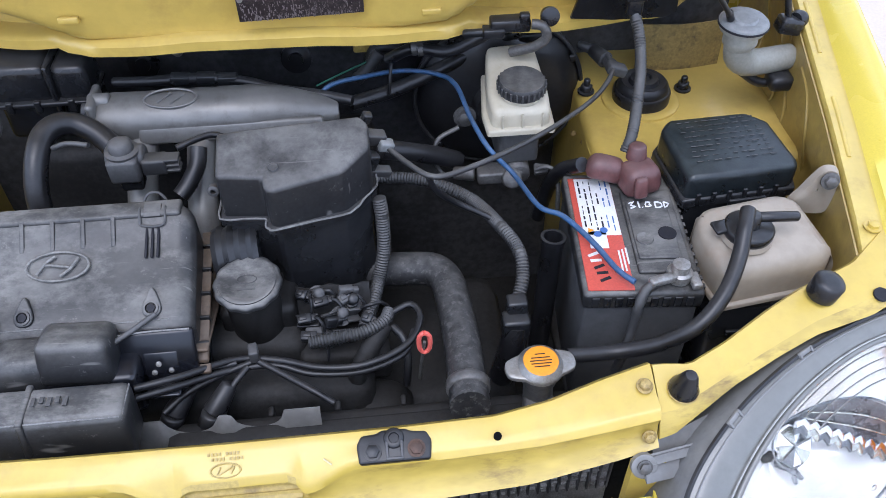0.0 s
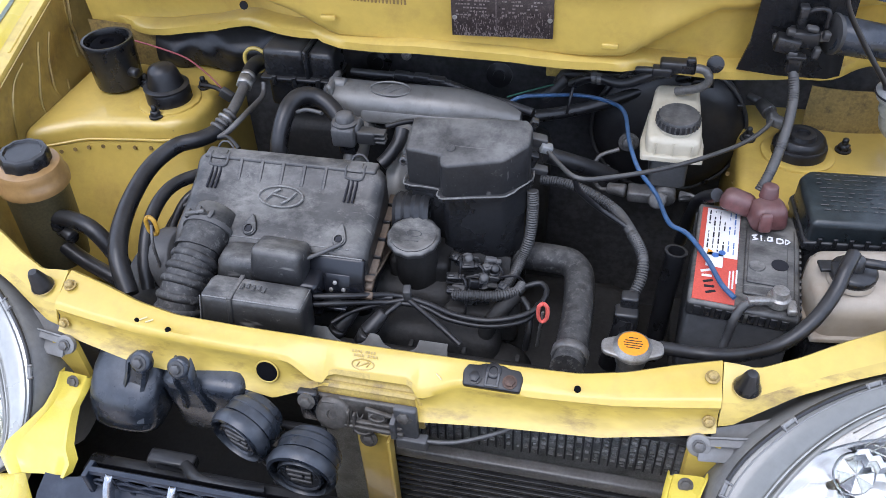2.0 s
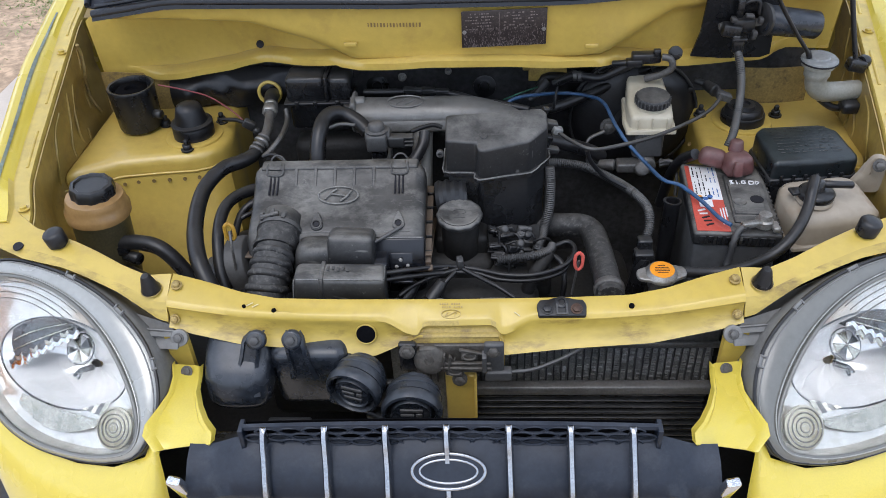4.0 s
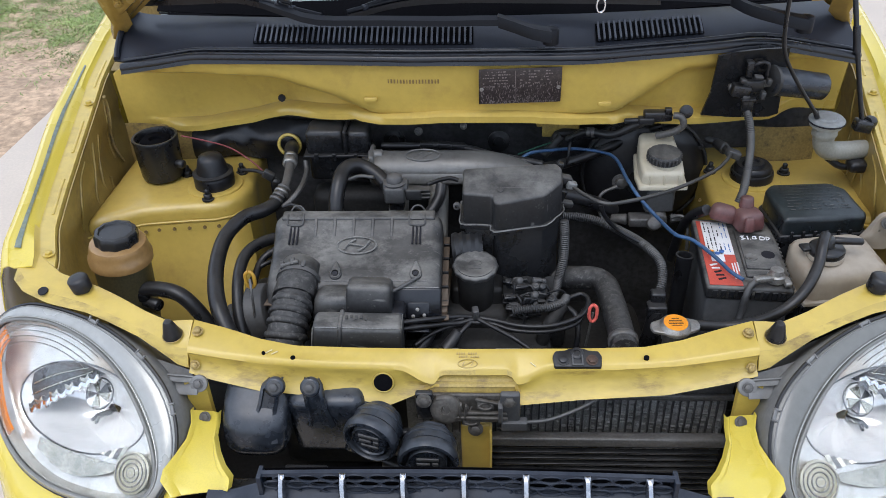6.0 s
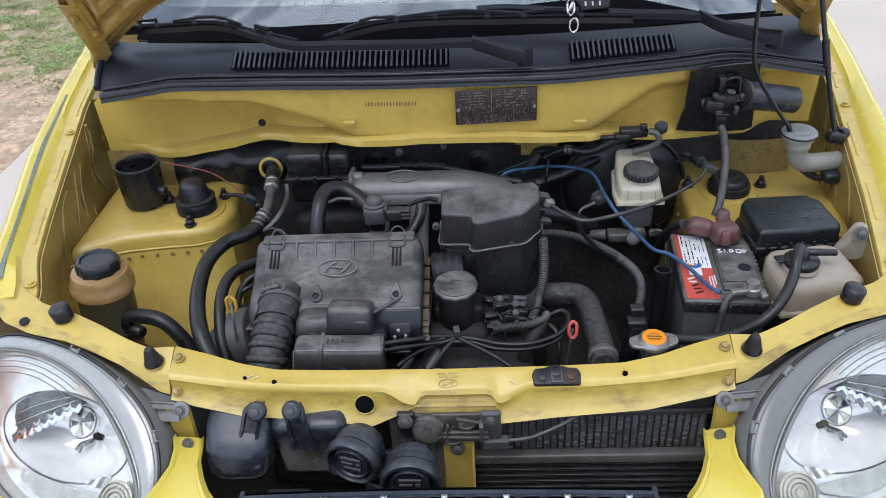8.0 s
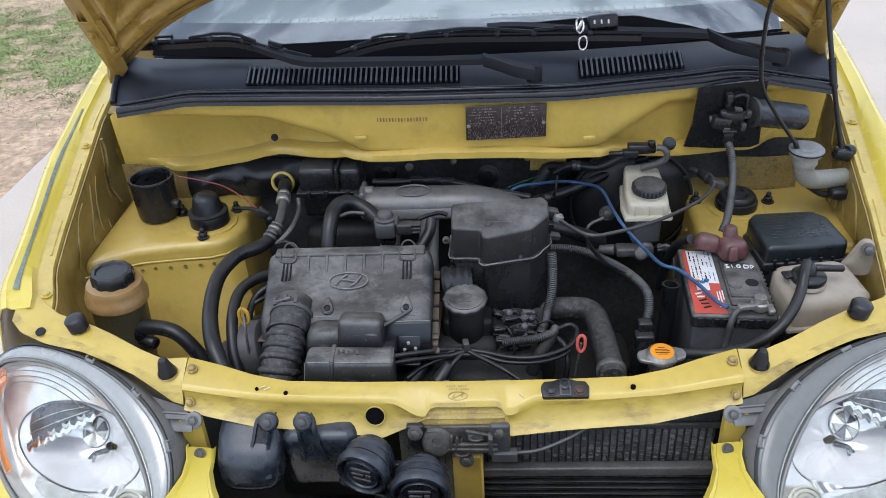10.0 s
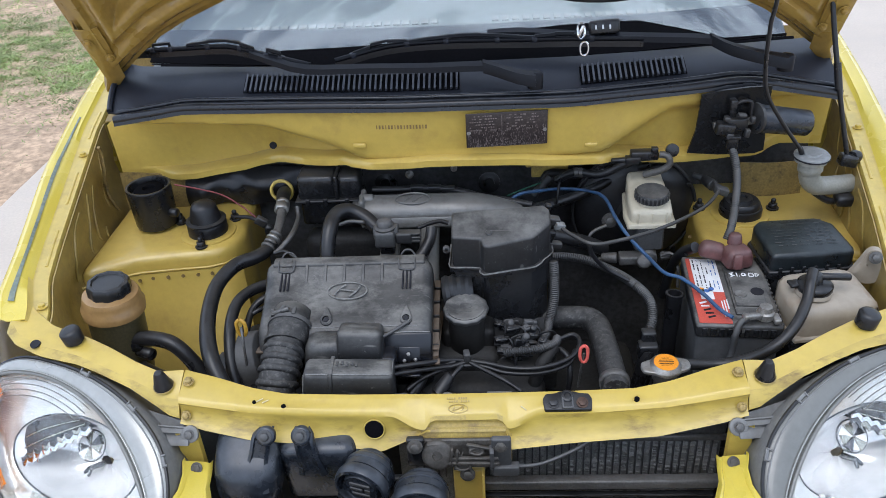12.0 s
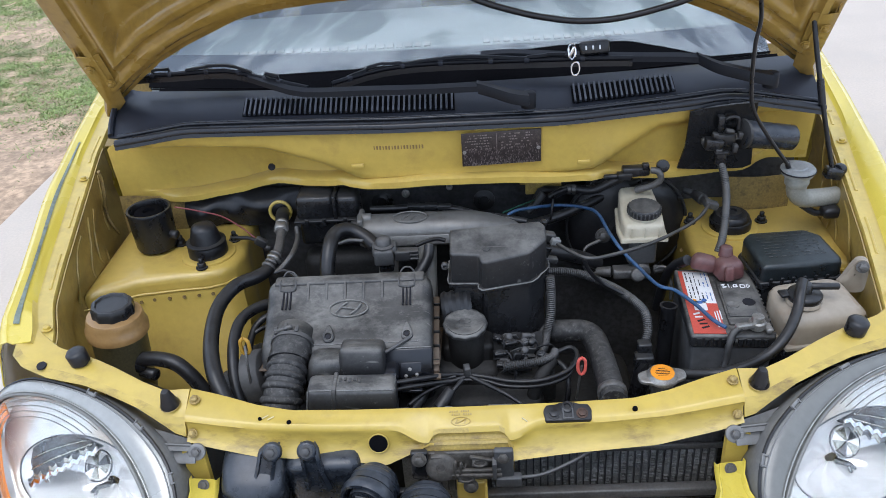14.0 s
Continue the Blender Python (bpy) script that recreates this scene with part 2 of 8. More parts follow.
CAPGREY = surface("grey_cap_plastic", (0.055, 0.055, 0.055), 0.5, vary=0.2, dust=0.6, dust_color=(0.15, 0.145, 0.14), grain=200, bump=0.05)
CAPLIGHT = surface("light_grey_cap", (0.185, 0.195, 0.195), 0.4, vary=0.15, dust=0.3, dust_color=(0.34, 0.33, 0.31), grain=100, stain=0.4, stain_color=(0.06, 0.06, 0.06), patch=60)
REDCAP = surface("faded_red_plastic", (0.115, 0.046, 0.043), 0.42, vary=0.3, dust=0.6, dust_color=(0.19, 0.125, 0.118), grain=80, bump=0.03, patch=16, stain=0.4, stain_color=(0.06, 0.03, 0.03))
BLUE = surface("blue_insulation", (0.025, 0.080, 0.185), 0.42, vary=0.25, dust=0.4, dust_color=(0.13, 0.17, 0.24), grain=120, stain=0.3, stain_color=(0.03, 0.05, 0.09), patch=40)
RED = surface("red_label", (0.50, 0.066, 0.042), 0.4, vary=0.12, dust=0.12, stain=0.15, stain_color=(0.3, 0.1, 0.07), grain=400, bump=0.02)
PAPER = surface("white_label", (0.70, 0.70, 0.70), 0.5, vary=0.06, dust=0.12, stain=0.2, stain_color=(0.45, 0.42, 0.38), grain=400, bump=0.02)
ORANGE = surface("orange_sticker", (0.75, 0.27, 0.01), 0.45, vary=0.08, grain=300, bump=0.02)
INK = surface("black_print", (0.02, 0.02, 0.024), 0.6, vary=0.1, bump=0, spec=0.2)
VOID = surface("matt_black", (0.005, 0.005, 0.006), 0.9, vary=0.2, bump=0, spec=0.03)
BLUEINK = surface("blue_print", (0.05, 0.12, 0.32), 0.5, vary=0.1, bump=0)
CHALK = surface("white_marker", (0.72, 0.72, 0.72), 0.6, vary=0.1, bump=0)
PINK = surface("coral_plastic_ring", (0.70, 0.13, 0.10), 0.4, vary=0.1, bump=0.02)
OCHRE = surface("ochre_dipstick_plastic", (0.48, 0.27, 0.03), 0.5, vary=0.15, dust=0.2)
TAN = surface("tan_gasket", (0.105, 0.070, 0.044), 0.7, vary=0.25, dust=0.3)
STAMP = surface("stamped_dirt", (0.20, 0.13, 0.045), 0.6, vary=0.2, bump=0)
SCUFF = surface("scuffed_edge", (0.17, 0.168, 0.16), 0.55, vary=0.35, grain=600, bump=0, stain=1.0, stain_color=(0.02, 0.02, 0.02), patch=22)
WORNGREY = surface("worn_raised_plastic", (0.165, 0.162, 0.15), 0.5, vary=0.3, grain=300, bump=0, stain=0.5, stain_color=(0.05, 0.05, 0.048), patch=40)
GREYGREEN = surface("grey_green_strip", (0.165, 0.195, 0.16), 0.5, vary=0.25, stain=0.6, stain_color=(0.36, 0.33, 0.09), grain=100, bump=0, patch=30)
AMBER = surface("amber_lens", (0.75, 0.20, 0.01), 0.15, vary=0.08, bump=0.02, coat=0.6)
PLATE = surface("data_plate", (0.030, 0.022, 0.021), 0.34, vary=0.4, dust=0.0, stain=0.5, stain_color=(0.13, 0.10, 0.09), grain=900, patch=110, bump=0.05)
WORN = surface("worn_plate_print", (0.17, 0.143, 0.135), 0.5, vary=0.35, grain=900, bump=0)
BOOSTER = surface("black_painted_drum", (0.016, 0.016, 0.0175), 0.36, vary=0.3, dust=0.5, dust_color=(0.075, 0.073, 0.07), grain=120, bump=0.03, patch=12)
FINS = surface("radiator_fins", (0.26, 0.26, 0.25), 0.6, metal=0.3, vary=0.35, dust=0.3, stain=0.4, stain_color=(0.03, 0.028, 0.025), grain=700, bump=0.2, patch=40)
DASH = surface("grey_dashboard", (0.17, 0.19, 0.195), 0.7, vary=0.08, grain=500, bump=0.1)
SEAT = surface("grey_seat_cloth", (0.30, 0.30, 0.30), 0.9, vary=0.15, grain=300, bump=0.2)
CONCRETE = surface("pale_concrete", (0.52, 0.445, 0.37), 0.85, vary=0.06, stain=0.22, stain_color=(0.42, 0.39, 0.35), grain=90, bump=0.2, patch=1.4)
DIRT = surface("dry_soil", (0.44, 0.31, 0.205), 0.95, vary=0.32, stain=0.85, stain_color=(0.25, 0.165, 0.10), grain=28, bump=1.0, patch=5.5)
GRASS = surface("grass_blades", (0.27, 0.335, 0.115), 0.6, vary=0.35, stain=0.5, stain_color=(0.42, 0.40, 0.22), grain=30, bump=0, patch=1.6)
SEALBLACK = surface("glossy_seal_rubber", (0.006, 0.0065, 0.009), 0.27, vary=0.2, dust=0.25, dust_color=(0.05, 0.055, 0.07), bump=0, spec=0.5)
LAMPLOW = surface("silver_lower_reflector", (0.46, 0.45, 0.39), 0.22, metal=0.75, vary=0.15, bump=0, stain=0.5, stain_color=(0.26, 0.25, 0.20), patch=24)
LAMPSHADE = surface("dark_mirror_grey", (0.16, 0.17, 0.18), 0.3, metal=0.6, vary=0.3, bump=0, patch=30)
BEZEL_OLD = surface("yellowed_position_lens", (0.34, 0.33, 0.26), 0.3, vary=0.1, bump=0, coat=0.3)
GLASS = clear("windscreen_glass", (0.88, 0.955, 0.95), 0.0, ior=1.85)
LENS = clear("lamp_lens", (0.97, 0.98, 0.98), 0.03, ior=1.18)


# ---------------------------------------------------------------- builders
def linked(name, bm, material, smooth=0.84):
    bmesh.ops.recalc_face_normals(bm, faces=bm.faces)
    for e in bm.edges:
        e.smooth = not (len(e.link_faces) == 2 and e.calc_face_angle(0) > smooth)
    for f in bm.faces:
        f.smooth = True
    me = bpy.data.meshes.new(name)
    bm.to_mesh(me)
    bm.free()
    me.materials.append(material)
    return new(name, me)


def part(name, bm, material, parent, label=""):
    """One mesh, in world places, under a thing or under a part of it."""
    ob = linked(name, bm, material)
    ob.parent = parent
    ob.matrix_parent_inverse = Matrix.Translation(-parent.location) if parent.type == "EMPTY" else Matrix()
    return tagged(ob, label)


def thing(name, label, category, at=(0, 0, 0), group="", kind=""):
    ob = new(name)
    ob.location, ob.empty_display_size = at, 0.02
    return tagged(ob, label, category, group, kind)


def solid(name, bm, material, label, category, group="", kind=""):
    return tagged(linked(name, bm, material), label, category, group, kind)


def second(ob, material, where):
    """A second material on the faces whose middle lies where the test says."""
    ob.data.materials.append(material)
    for f in ob.data.polygons:
        if where(*f.center):
            f.material_index = len(ob.data.materials) - 1
    return ob


def merge(*pieces):
    out = bmesh.new()
    for b in pieces:
        me = bpy.data.meshes.new("piece")
        b.to_mesh(me)
        out.from_mesh(me)
        b.free()
        bpy.data.meshes.remove(me)
    return out


def placed(bm, m):
    bmesh.ops.transform(bm, matrix=m, verts=bm.verts)
    return bm


def box(c, s, b=0.003, turn=(0, 0, 0), taper=1.0, seg=2):
    """A block with rounded edges at centre c; taper narrows its top."""
    bm = bmesh.new()
    bmesh.ops.create_cube(bm, size=1)
    for w in bm.verts:
        k = taper if w.co.z > 0 else 1
        w.co = Vector((w.co.x * s[0] * k, w.co.y * s[1] * k, w.co.z * s[2]))
    if b > 0:
        bmesh.ops.bevel(bm, geom=bm.edges[:], offset=min(b, 0.45 * min(s)), segments=seg, affect="EDGES", profile=0.5)
    return placed(bm, pose(*c, *turn))


def lathe(profile, m=None, seg=28, lobes=0, depth=0.0):
    """A turned shape from (radius, height) pairs; lobes ripple its rim."""
    bm = bmesh.new()
    rings = []
    for r, z in profile:
        ring = []
        for i in range(seg):
            a = 2 * math.pi * i / seg
            q = r * (1 + depth * math.cos(lobes * a)) if lobes else r
            ring.append(bm.verts.new((q * math.cos(a), q * math.sin(a), z)))
        rings.append(ring)
    for a, b in zip(rings, rings[1:]):
        for i in range(seg):
            j = (i + 1) % seg
            bm.faces.new((a[i], a[j], b[j], b[i]))
    bm.faces.new(rings[0][::-1])
    bm.faces.new(rings[-1])
    return placed(bm, m) if m else bm


def toward(p, way):
    """A pose at p whose z axis points along way."""
    return Matrix.Translation(p) @ Vector(way).to_track_quat("Z", "Y").to_matrix().to_4x4()


def rod(a, b, r0, r1=None, seg=16, soft=0.002):
    a, b = Vector(a), Vector(b)
    h = (b - a).length
    r1 = r0 if r1 is None else r1
    s = min(soft, r0 * 0.4, r1 * 0.4, h * 0.3)
    return lathe([(r0 - s, 0), (r0, s), (r1, h - s), (r1 - s, h)], toward(a, b - a), seg)


def curve(points, step=0.006):
    p = np.array(points, float)
    p = np.vstack([2 * p[0] - p[1], p, 2 * p[-1] - p[-2]])
    out = []
    for i in range(1, len(p) - 2):
        a, b, c, d = p[i - 1:i + 3]
        n = max(2, int(np.linalg.norm(c - b) / step))
        for k in range(n):
            t = k / n
            out.append(0.5 * (2 * b + (c - a) * t + (2 * a - 5 * b + 4 * c - d) * t * t + (3 * b - a - 3 * c + d) * t ** 3))
    out.append(p[-2])
    return np.array(out)


def tube(points, r, seg=12, step=0.006, ripple=0.0, end=None):
    """A hose or cable along points; ripple gives it ribs; end is its last radius."""
    line = curve(points, step)
    bm = bmesh.new()
    side = None
    rings = []
    for i, c in enumerate(line):
        way = line[min(i + 1, len(line) - 1)] - line[max(i - 1, 0)]
        way = way / np.linalg.norm(way)
        if side is None:
            side = np.cross(way, (0.3, 0.2, 1))
        side = side - way * np.dot(side, way)
        side = side / np.linalg.norm(side)
        other = np.cross(way, side)
        k = i / (len(line) - 1)
        q = (r if end is None else r * (1 - k) + end * k) * (1 + (ripple if i % 2 else -ripple))
        rings.append([bm.verts.new(Vector(c + q * (math.cos(a) * side + math.sin(a) * other))) for a in np.linspace(0, 2 * math.pi, seg, endpoint=False)])
    for a, b in zip(rings, rings[1:]):
        for i in range(seg):
            j = (i + 1) % seg
            bm.faces.new((a[i], a[j], b[j], b[i]))
    bm.faces.new(rings[0][::-1])
    bm.faces.new(rings[-1])
    return bm


def prism(outline, z0, z1, b=0.003, top=None, seg=2):
    """An upright block over an outline; top(x, y) may tilt its upper face."""
    bm = bmesh.new()
    f = bm.faces.new([bm.verts.new((x, y, z0)) for x, y in outline])
    up = bmesh.ops.extrude_face_region(bm, geom=[f])["geom"]
    raised = [g for g in up if isinstance(g, bmesh.types.BMVert)]
    for w in raised:
        w.co.z = top(w.co.x, w.co.y) if top else z1
    if b > 0:
        edges = [e for e in bm.edges if e.verts[0] in raised or e.verts[1] in raised]
        bmesh.ops.bevel(bm, geom=edges, offset=b, segments=seg, affect="EDGES", profile=0.5)
    return bm


def sheet(rows, thick=0.002, wrap=False):
    """A pressed sheet through rows of places, with thickness."""
    bm = bmesh.new()
    grid = [[bm.verts.new(p) for p in row] for row in rows]
    for a, b in zip(grid, grid[1:]):
        for i in range(len(a) - (0 if wrap else 1)):
            j = (i + 1) % len(a)
            bm.faces.new((a[i], a[j], b[j], b[i]))
    bmesh.ops.recalc_face_normals(bm, faces=bm.faces)
    if thick:
        bmesh.ops.solidify(bm, geom=bm.faces[:], thickness=thick)
    return bm


def loft_z(sections, seg=32):
    """A closed body through rounded sections (x, y, z, width, depth)."""
    bm = bmesh.new()
    rings = []
    for x, y, z, w, d in sections:
        ring_now = []
        for i in range(seg):
            c, q = math.cos(2 * math.pi * i / seg), math.sin(2 * math.pi * i / seg)
            ring_now.append(bm.verts.new((x + 0.5 * w * math.copysign(abs(c) ** 0.6, c), y + 0.5 * d * math.copysign(abs(q) ** 0.6, q), z)))
        rings.append(ring_now)
    for a, b in zip(rings, rings[1:]):
        for i in range(seg):
            bm.faces.new((a[i], a[(i + 1) % seg], b[(i + 1) % seg], b[i]))
    bm.faces.new(rings[0][::-1])
    bm.faces.new(rings[-1])
    return bm


def spread(xs, *columns):
    """Values between given stations."""
    return lambda x: tuple(float(np.interp(x, xs, c)) for c in columns)


def hexbolt(p, way, r=0.008, h=0.006, washer=1.5):
    a = lathe([(r * washer, 0), (r * washer, h * 0.25), (r * 1.05, h * 0.3)], None, 20)
    b = lathe([(r, h * 0.2), (r, h), (r * 0.8, h * 1.15)], None, 6)
    return placed(merge(a, b), toward(p, way))


def ring(rx, ry, r, m, seg=36):
    pts = [(rx * math.cos(a), ry * math.sin(a), 0) for a in np.linspace(0, 2 * math.pi, seg + 1)]
    return placed(tube(pts, r, 8, 0.02), m)


def smoothstep(a, b, x):
    t = min(1, max(0, (x - a) / (b - a)))
    return t * t * (3 - 2 * t)


# ---------------------------------------------------------------- ground
def grid_sheet(x0, x1, y0, y1, nx, ny, height):
    bm = bmesh.new()
    rows = [[bm.verts.new((x0 + (x1 - x0) * i / nx, y0 + (y1 - y0) * j / ny, 0)) for i in range(nx + 1)] for j in range(ny + 1)]
    for row in rows:
        for w in row:
            w.co.z = height(w.co.x, w.co.y)
    for a, b in zip(rows, rows[1:]):
        for i in range(nx):
            bm.faces.new((a[i], a[i + 1], b[i + 1], b[i]))
    return bm


def soil_height(x, y):
    near = 1 - smoothstep(8, 20, math.hypot(x, y))
    return -0.03 + near * (0.025 * noise.noise(Vector((x * 1.6, y * 1.6, 0))) + 0.012 * noise.noise(Vector((x * 7, y * 7, 3))))


ground_bm = grid_sheet(-9, 9, -9, 15, 110, 140, soil_height)
outer = grid_sheet(-900, 900, -900, 900, 40, 40, lambda x, y: -0.09)
solid("ground", merge(ground_bm, outer), DIRT, "dry brown soil with patches of grass", "ground", kind="structure")
solid("driveway", box((3.4, 2.0, -0.05), (11.0, 26, 0.10), 0.012), CONCRETE, "pale concrete driveway under the car", "driveway", kind="structure")


def grass(count):
    g = np.random.default_rng(4)
    x, y = g.uniform(-5.4, -2.12, count * 3), g.uniform(2.6, 9.5, count * 3)
    wave = 0.5 * np.sin(x * 2.3 + 1.1 * np.sin(y * 1.7)) * np.sin(y * 2.0 + np.sin(x * 3.1)) + 0.35 * np.sin(x * 6.7 + 2 * np.sin(y * 4.3)) * np.sin(y * 7.1)
    near = 1 / (1 + np.exp(-(y - 3.62 + 0.12 * np.sin(x * 5)) * 9)) / (1 + np.exp((y - 5.25) * 7))
    far = 1 / (1 + np.exp(-(y - 6.15) * 6))
    want = (near + far) * (0.95 + 0.7 * wave) + 0.004
    keep = np.flatnonzero(g.random(count * 3) < want)[:count]
    x, y = x[keep], y[keep]
    n = len(x)
    z = np.array([soil_height(a, b) for a, b in zip(x, y)]) - 0.004
    h, w, a = g.uniform(0.010, 0.034, n), g.uniform(0.002, 0.0048, n), g.uniform(0, 6.28, n)
    p = np.stack([x, y, z], 1)
    lean = np.stack([g.uniform(-1.1, 1.1, n), g.uniform(-1.1, 1.1, n), np.full(n, 0.62)], 1) * h[:, None]
    s = np.stack([np.cos(a) * w, np.sin(a) * w, np.zeros(n)], 1)
    verts = np.stack([p - s, p + s, p + lean * 0.55 + s * 0.7, p + lean * 0.55 - s * 0.7, p + lean * (1, 1, 0.85)], 1).reshape(-1, 3)
    base = np.arange(n) * 5
    faces = [f for b in base.tolist() for f in ((b, b + 1, b + 2, b + 3), (b + 3, b + 2, b + 4))]
    me = bpy.data.meshes.new("grass")
    me.from_pydata(verts.tolist(), [], faces)
    me.materials.append(GRASS)
    return me


tagged(new("grass", grass(320000)), "short patchy green and dry grass on the soil", "grass", kind="stuff")


# ---------------------------------------------------------------- car body
car = thing("small_car", "yellow small car with its hood propped open", "car", (0, 0.6, 0))

# upper front crossmember: back flange, top, crease, front face, lower lip
back = spread([0, 0.15, 0.24, 0.29, 0.34, 0.385], [-0.007, -0.007, -0.006, -0.001, 0.010, 0.018], [0.8355, 0.8370, 0.8395, 0.8475, 0.858, 0.866])
crease = spread([0, 0.10, 0.20, 0.28, 0.34, 0.385], [-0.0365, -0.0360, -0.0355, -0.0355, -0.0335, -0.0305], [0.8255, 0.8265, 0.8285, 0.8355, 0.8450, 0.8515])
lower = spread([-0.385, -0.35, -0.285, -0.154, -0.108, -0.076, -0.045, 0.064, 0.070, 0.154, 0.268, 0.351, 0.385],
               [-0.035, -0.040, -0.048, -0.047, -0.049, -0.044, -0.041, -0.041, -0.056, -0.050, -0.046, -0.039, -0.036],
               [0.819, 0.810, 0.798, 0.782, 0.774, 0.787, 0.802, 0.802, 0.783, 0.788, 0.794, 0.810, 0.820])
base_crease = crease
pocket = lambda x: smoothstep(-0.047, -0.035, x) * smoothstep(0.068, 0.056, x)
crease = lambda x: (lambda p, d: (p[0] + 0.0065 - 0.0105 * d, p[1] + 0.0018 - 0.0148 * d))(base_crease(abs(x)), smoothstep(0.105, 0.060, abs(x - 0.01)) * (1 - 0.70 * pocket(x)))
rows = [[] for _ in range(14)]
for x in np.unique(np.concatenate([np.linspace(-0.385, 0.385, 110), [-0.045, 0.064, 0.070]])):
    (yb, zb), (yc, zc), (yl, zl) = back(abs(x)), crease(x), lower(x)
    ripple = 0.0012 * math.sin(x * 21) + 0.0008 * noise.noise(Vector((x * 30, 1, 0)))
    y0, z0 = yb - 0.006, zb - 0.0015
    face = lambda k, d: (yc - 0.0035 + (yl - yc + 0.0035) * k + d, zc - 0.006 + (zl - zc + 0.006) * k)
    for row, p in zip(rows, ((yb + 0.012, zb - 0.045), (yb + 0.009, zb - 0.006), (yb + 0.003, zb), (y0, z0), (y0 + (yc - y0) * 0.5, z0 + (zc - z0) * 0.5 - 0.0012), (y0 + (yc - y0) * 0.88, z0 + (zc - z0) * 0.88 + 0.0006 + ripple), (yc, zc - 0.0005 + ripple),
                             (yc - 0.0034, zc - 0.006), face(0.14, 0.0035), face(0.45, 0.0065), face(0.75, 0.0060), face(0.90, 0.0015), face(1.0, -0.0025), (yl + 0.008, zl - 0.004))):
        row.append((x, *p))
crossmember = part("front_crossmember", sheet(rows, 0.0025), YELLOW, car, "yellow painted steel front crossmember with grimy edges and a darkened front face")


# front face below the crease: grime streaks, plus its shade put into the yellow
second(crossmember, YELLOW_GRIMY_SHADED, lambda x, y, z: z < crease(x)[1] - 0.004)
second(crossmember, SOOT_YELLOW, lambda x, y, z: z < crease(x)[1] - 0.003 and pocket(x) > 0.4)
for side in (-1, 1):
    part("bolt", hexbolt((side * 0.375, 0.0, 0.8615), (0, -0.25, 1), 0.0056, 0.006, 1.35), RUSTY, crossmember, "rusty bolt")
    part("bolt", hexbolt((side * 0.376, -0.0315, 0.829), (0, -0.9, 0.4), 0.0050, 0.005, 1.35), RUSTY, crossmember, "rusty bolt")


def on_member(x, f):
    """A place and a normal on the crossmember: f from 0 to 1 down its top slope, from 1 to 2 down its front face."""
    (yb, zb), (yc, zc), (yl, zl) = back(abs(x)), crease(x), lower(x)
    if f <= 1:
        p, q, k = Vector((x, yb - 0.006, zb - 0.0015)), Vector((x, yc, zc)), f
    else:
        p, q, k = Vector((x, yc - 0.0035, zc - 0.006)), Vector((x, yl, zl)), f - 1
    n = (q - p).cross(Vector((1, 0, 0))).normalized()
    return p + (q - p) * k, n if n.y < 0 else -n


for x, f, r in ((-0.1165, 1.44, 0.0132), (-0.24, 0.72, 0.0034), (-0.281, 0.6, 0.0025), (0.24, 0.55, 0.0036)):
    p, n = on_member(x, f)
    p = p + Vector((0, 0.0052, 0)) if f > 1 else p
    part("hole", lathe([(r, -0.001), (r, 0.0022), (r * 0.5, 0.0023)], toward(p, n), 24), VOID, crossmember)
for x0, x1, f in ((-0.262, -0.270, 0.35), (-0.270, -0.278, 0.30), (0.085, 0.092, 0.42)):
    p, q = on_member(x0, f)[0], on_member(x1, f + 0.28)[0]
    part("scratch", tube([p + Vector((0, 0, 0.0012)), (p + q) / 2 + Vector((0, 0, 0.0013)), q + Vector((0, 0, 0.0012))], 0.0009, 5, 0.01), SCUFF_YELLOW, crossmember)
rim_p, rim_n = on_member(-0.1165, 1.44)
part("hole_lip", placed(ring(0.0140, 0.0140, 0.0010, toward(rim_p + Vector((0, 0.0045, 0)) + rim_n * 0.0015, rim_n)), Matrix()), YELLOW_GRIMY_SHADED, crossmember)
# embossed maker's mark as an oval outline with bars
where, away = on_member(0.0, 0.60)
mark = toward(where + away * 0.0006, away)
part("embossed_mark", merge(ring(0.013, 0.0062, 0.0007, mark), placed(merge(box((0, 0, 0), (0.014, 0.0012, 0.0012), 0, (0, 0, 30)), box((-0.006, 0, 0), (0.0012, 0.007, 0.0012), 0, (0, 0, -25)), box((0.006, 0, 0), (0.0012, 0.007, 0.0012), 0, (0, 0, -25))), mark),
                            *[placed(box((-0.0145 + 0.0032 * i, 0.0100 + 0.0044 * k, 0.0002), (0.0021, 0.0026, 0.0008), 0), mark) for k in range(2) for i in range(10) if (i + k) % 5]), SOOT_YELLOW, crossmember)
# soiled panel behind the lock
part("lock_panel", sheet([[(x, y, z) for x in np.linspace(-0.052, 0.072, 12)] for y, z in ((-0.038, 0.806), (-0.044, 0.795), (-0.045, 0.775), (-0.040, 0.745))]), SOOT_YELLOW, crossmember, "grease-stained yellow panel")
part("lock_post", merge(box((0.010, -0.045, 0.655), (0.042, 0.012, 0.16), 0.003), box((0.031, -0.052, 0.655), (0.004, 0.016, 0.16), 0.001)), YELLOW_BAY, car, "grimy yellow upright lock post")

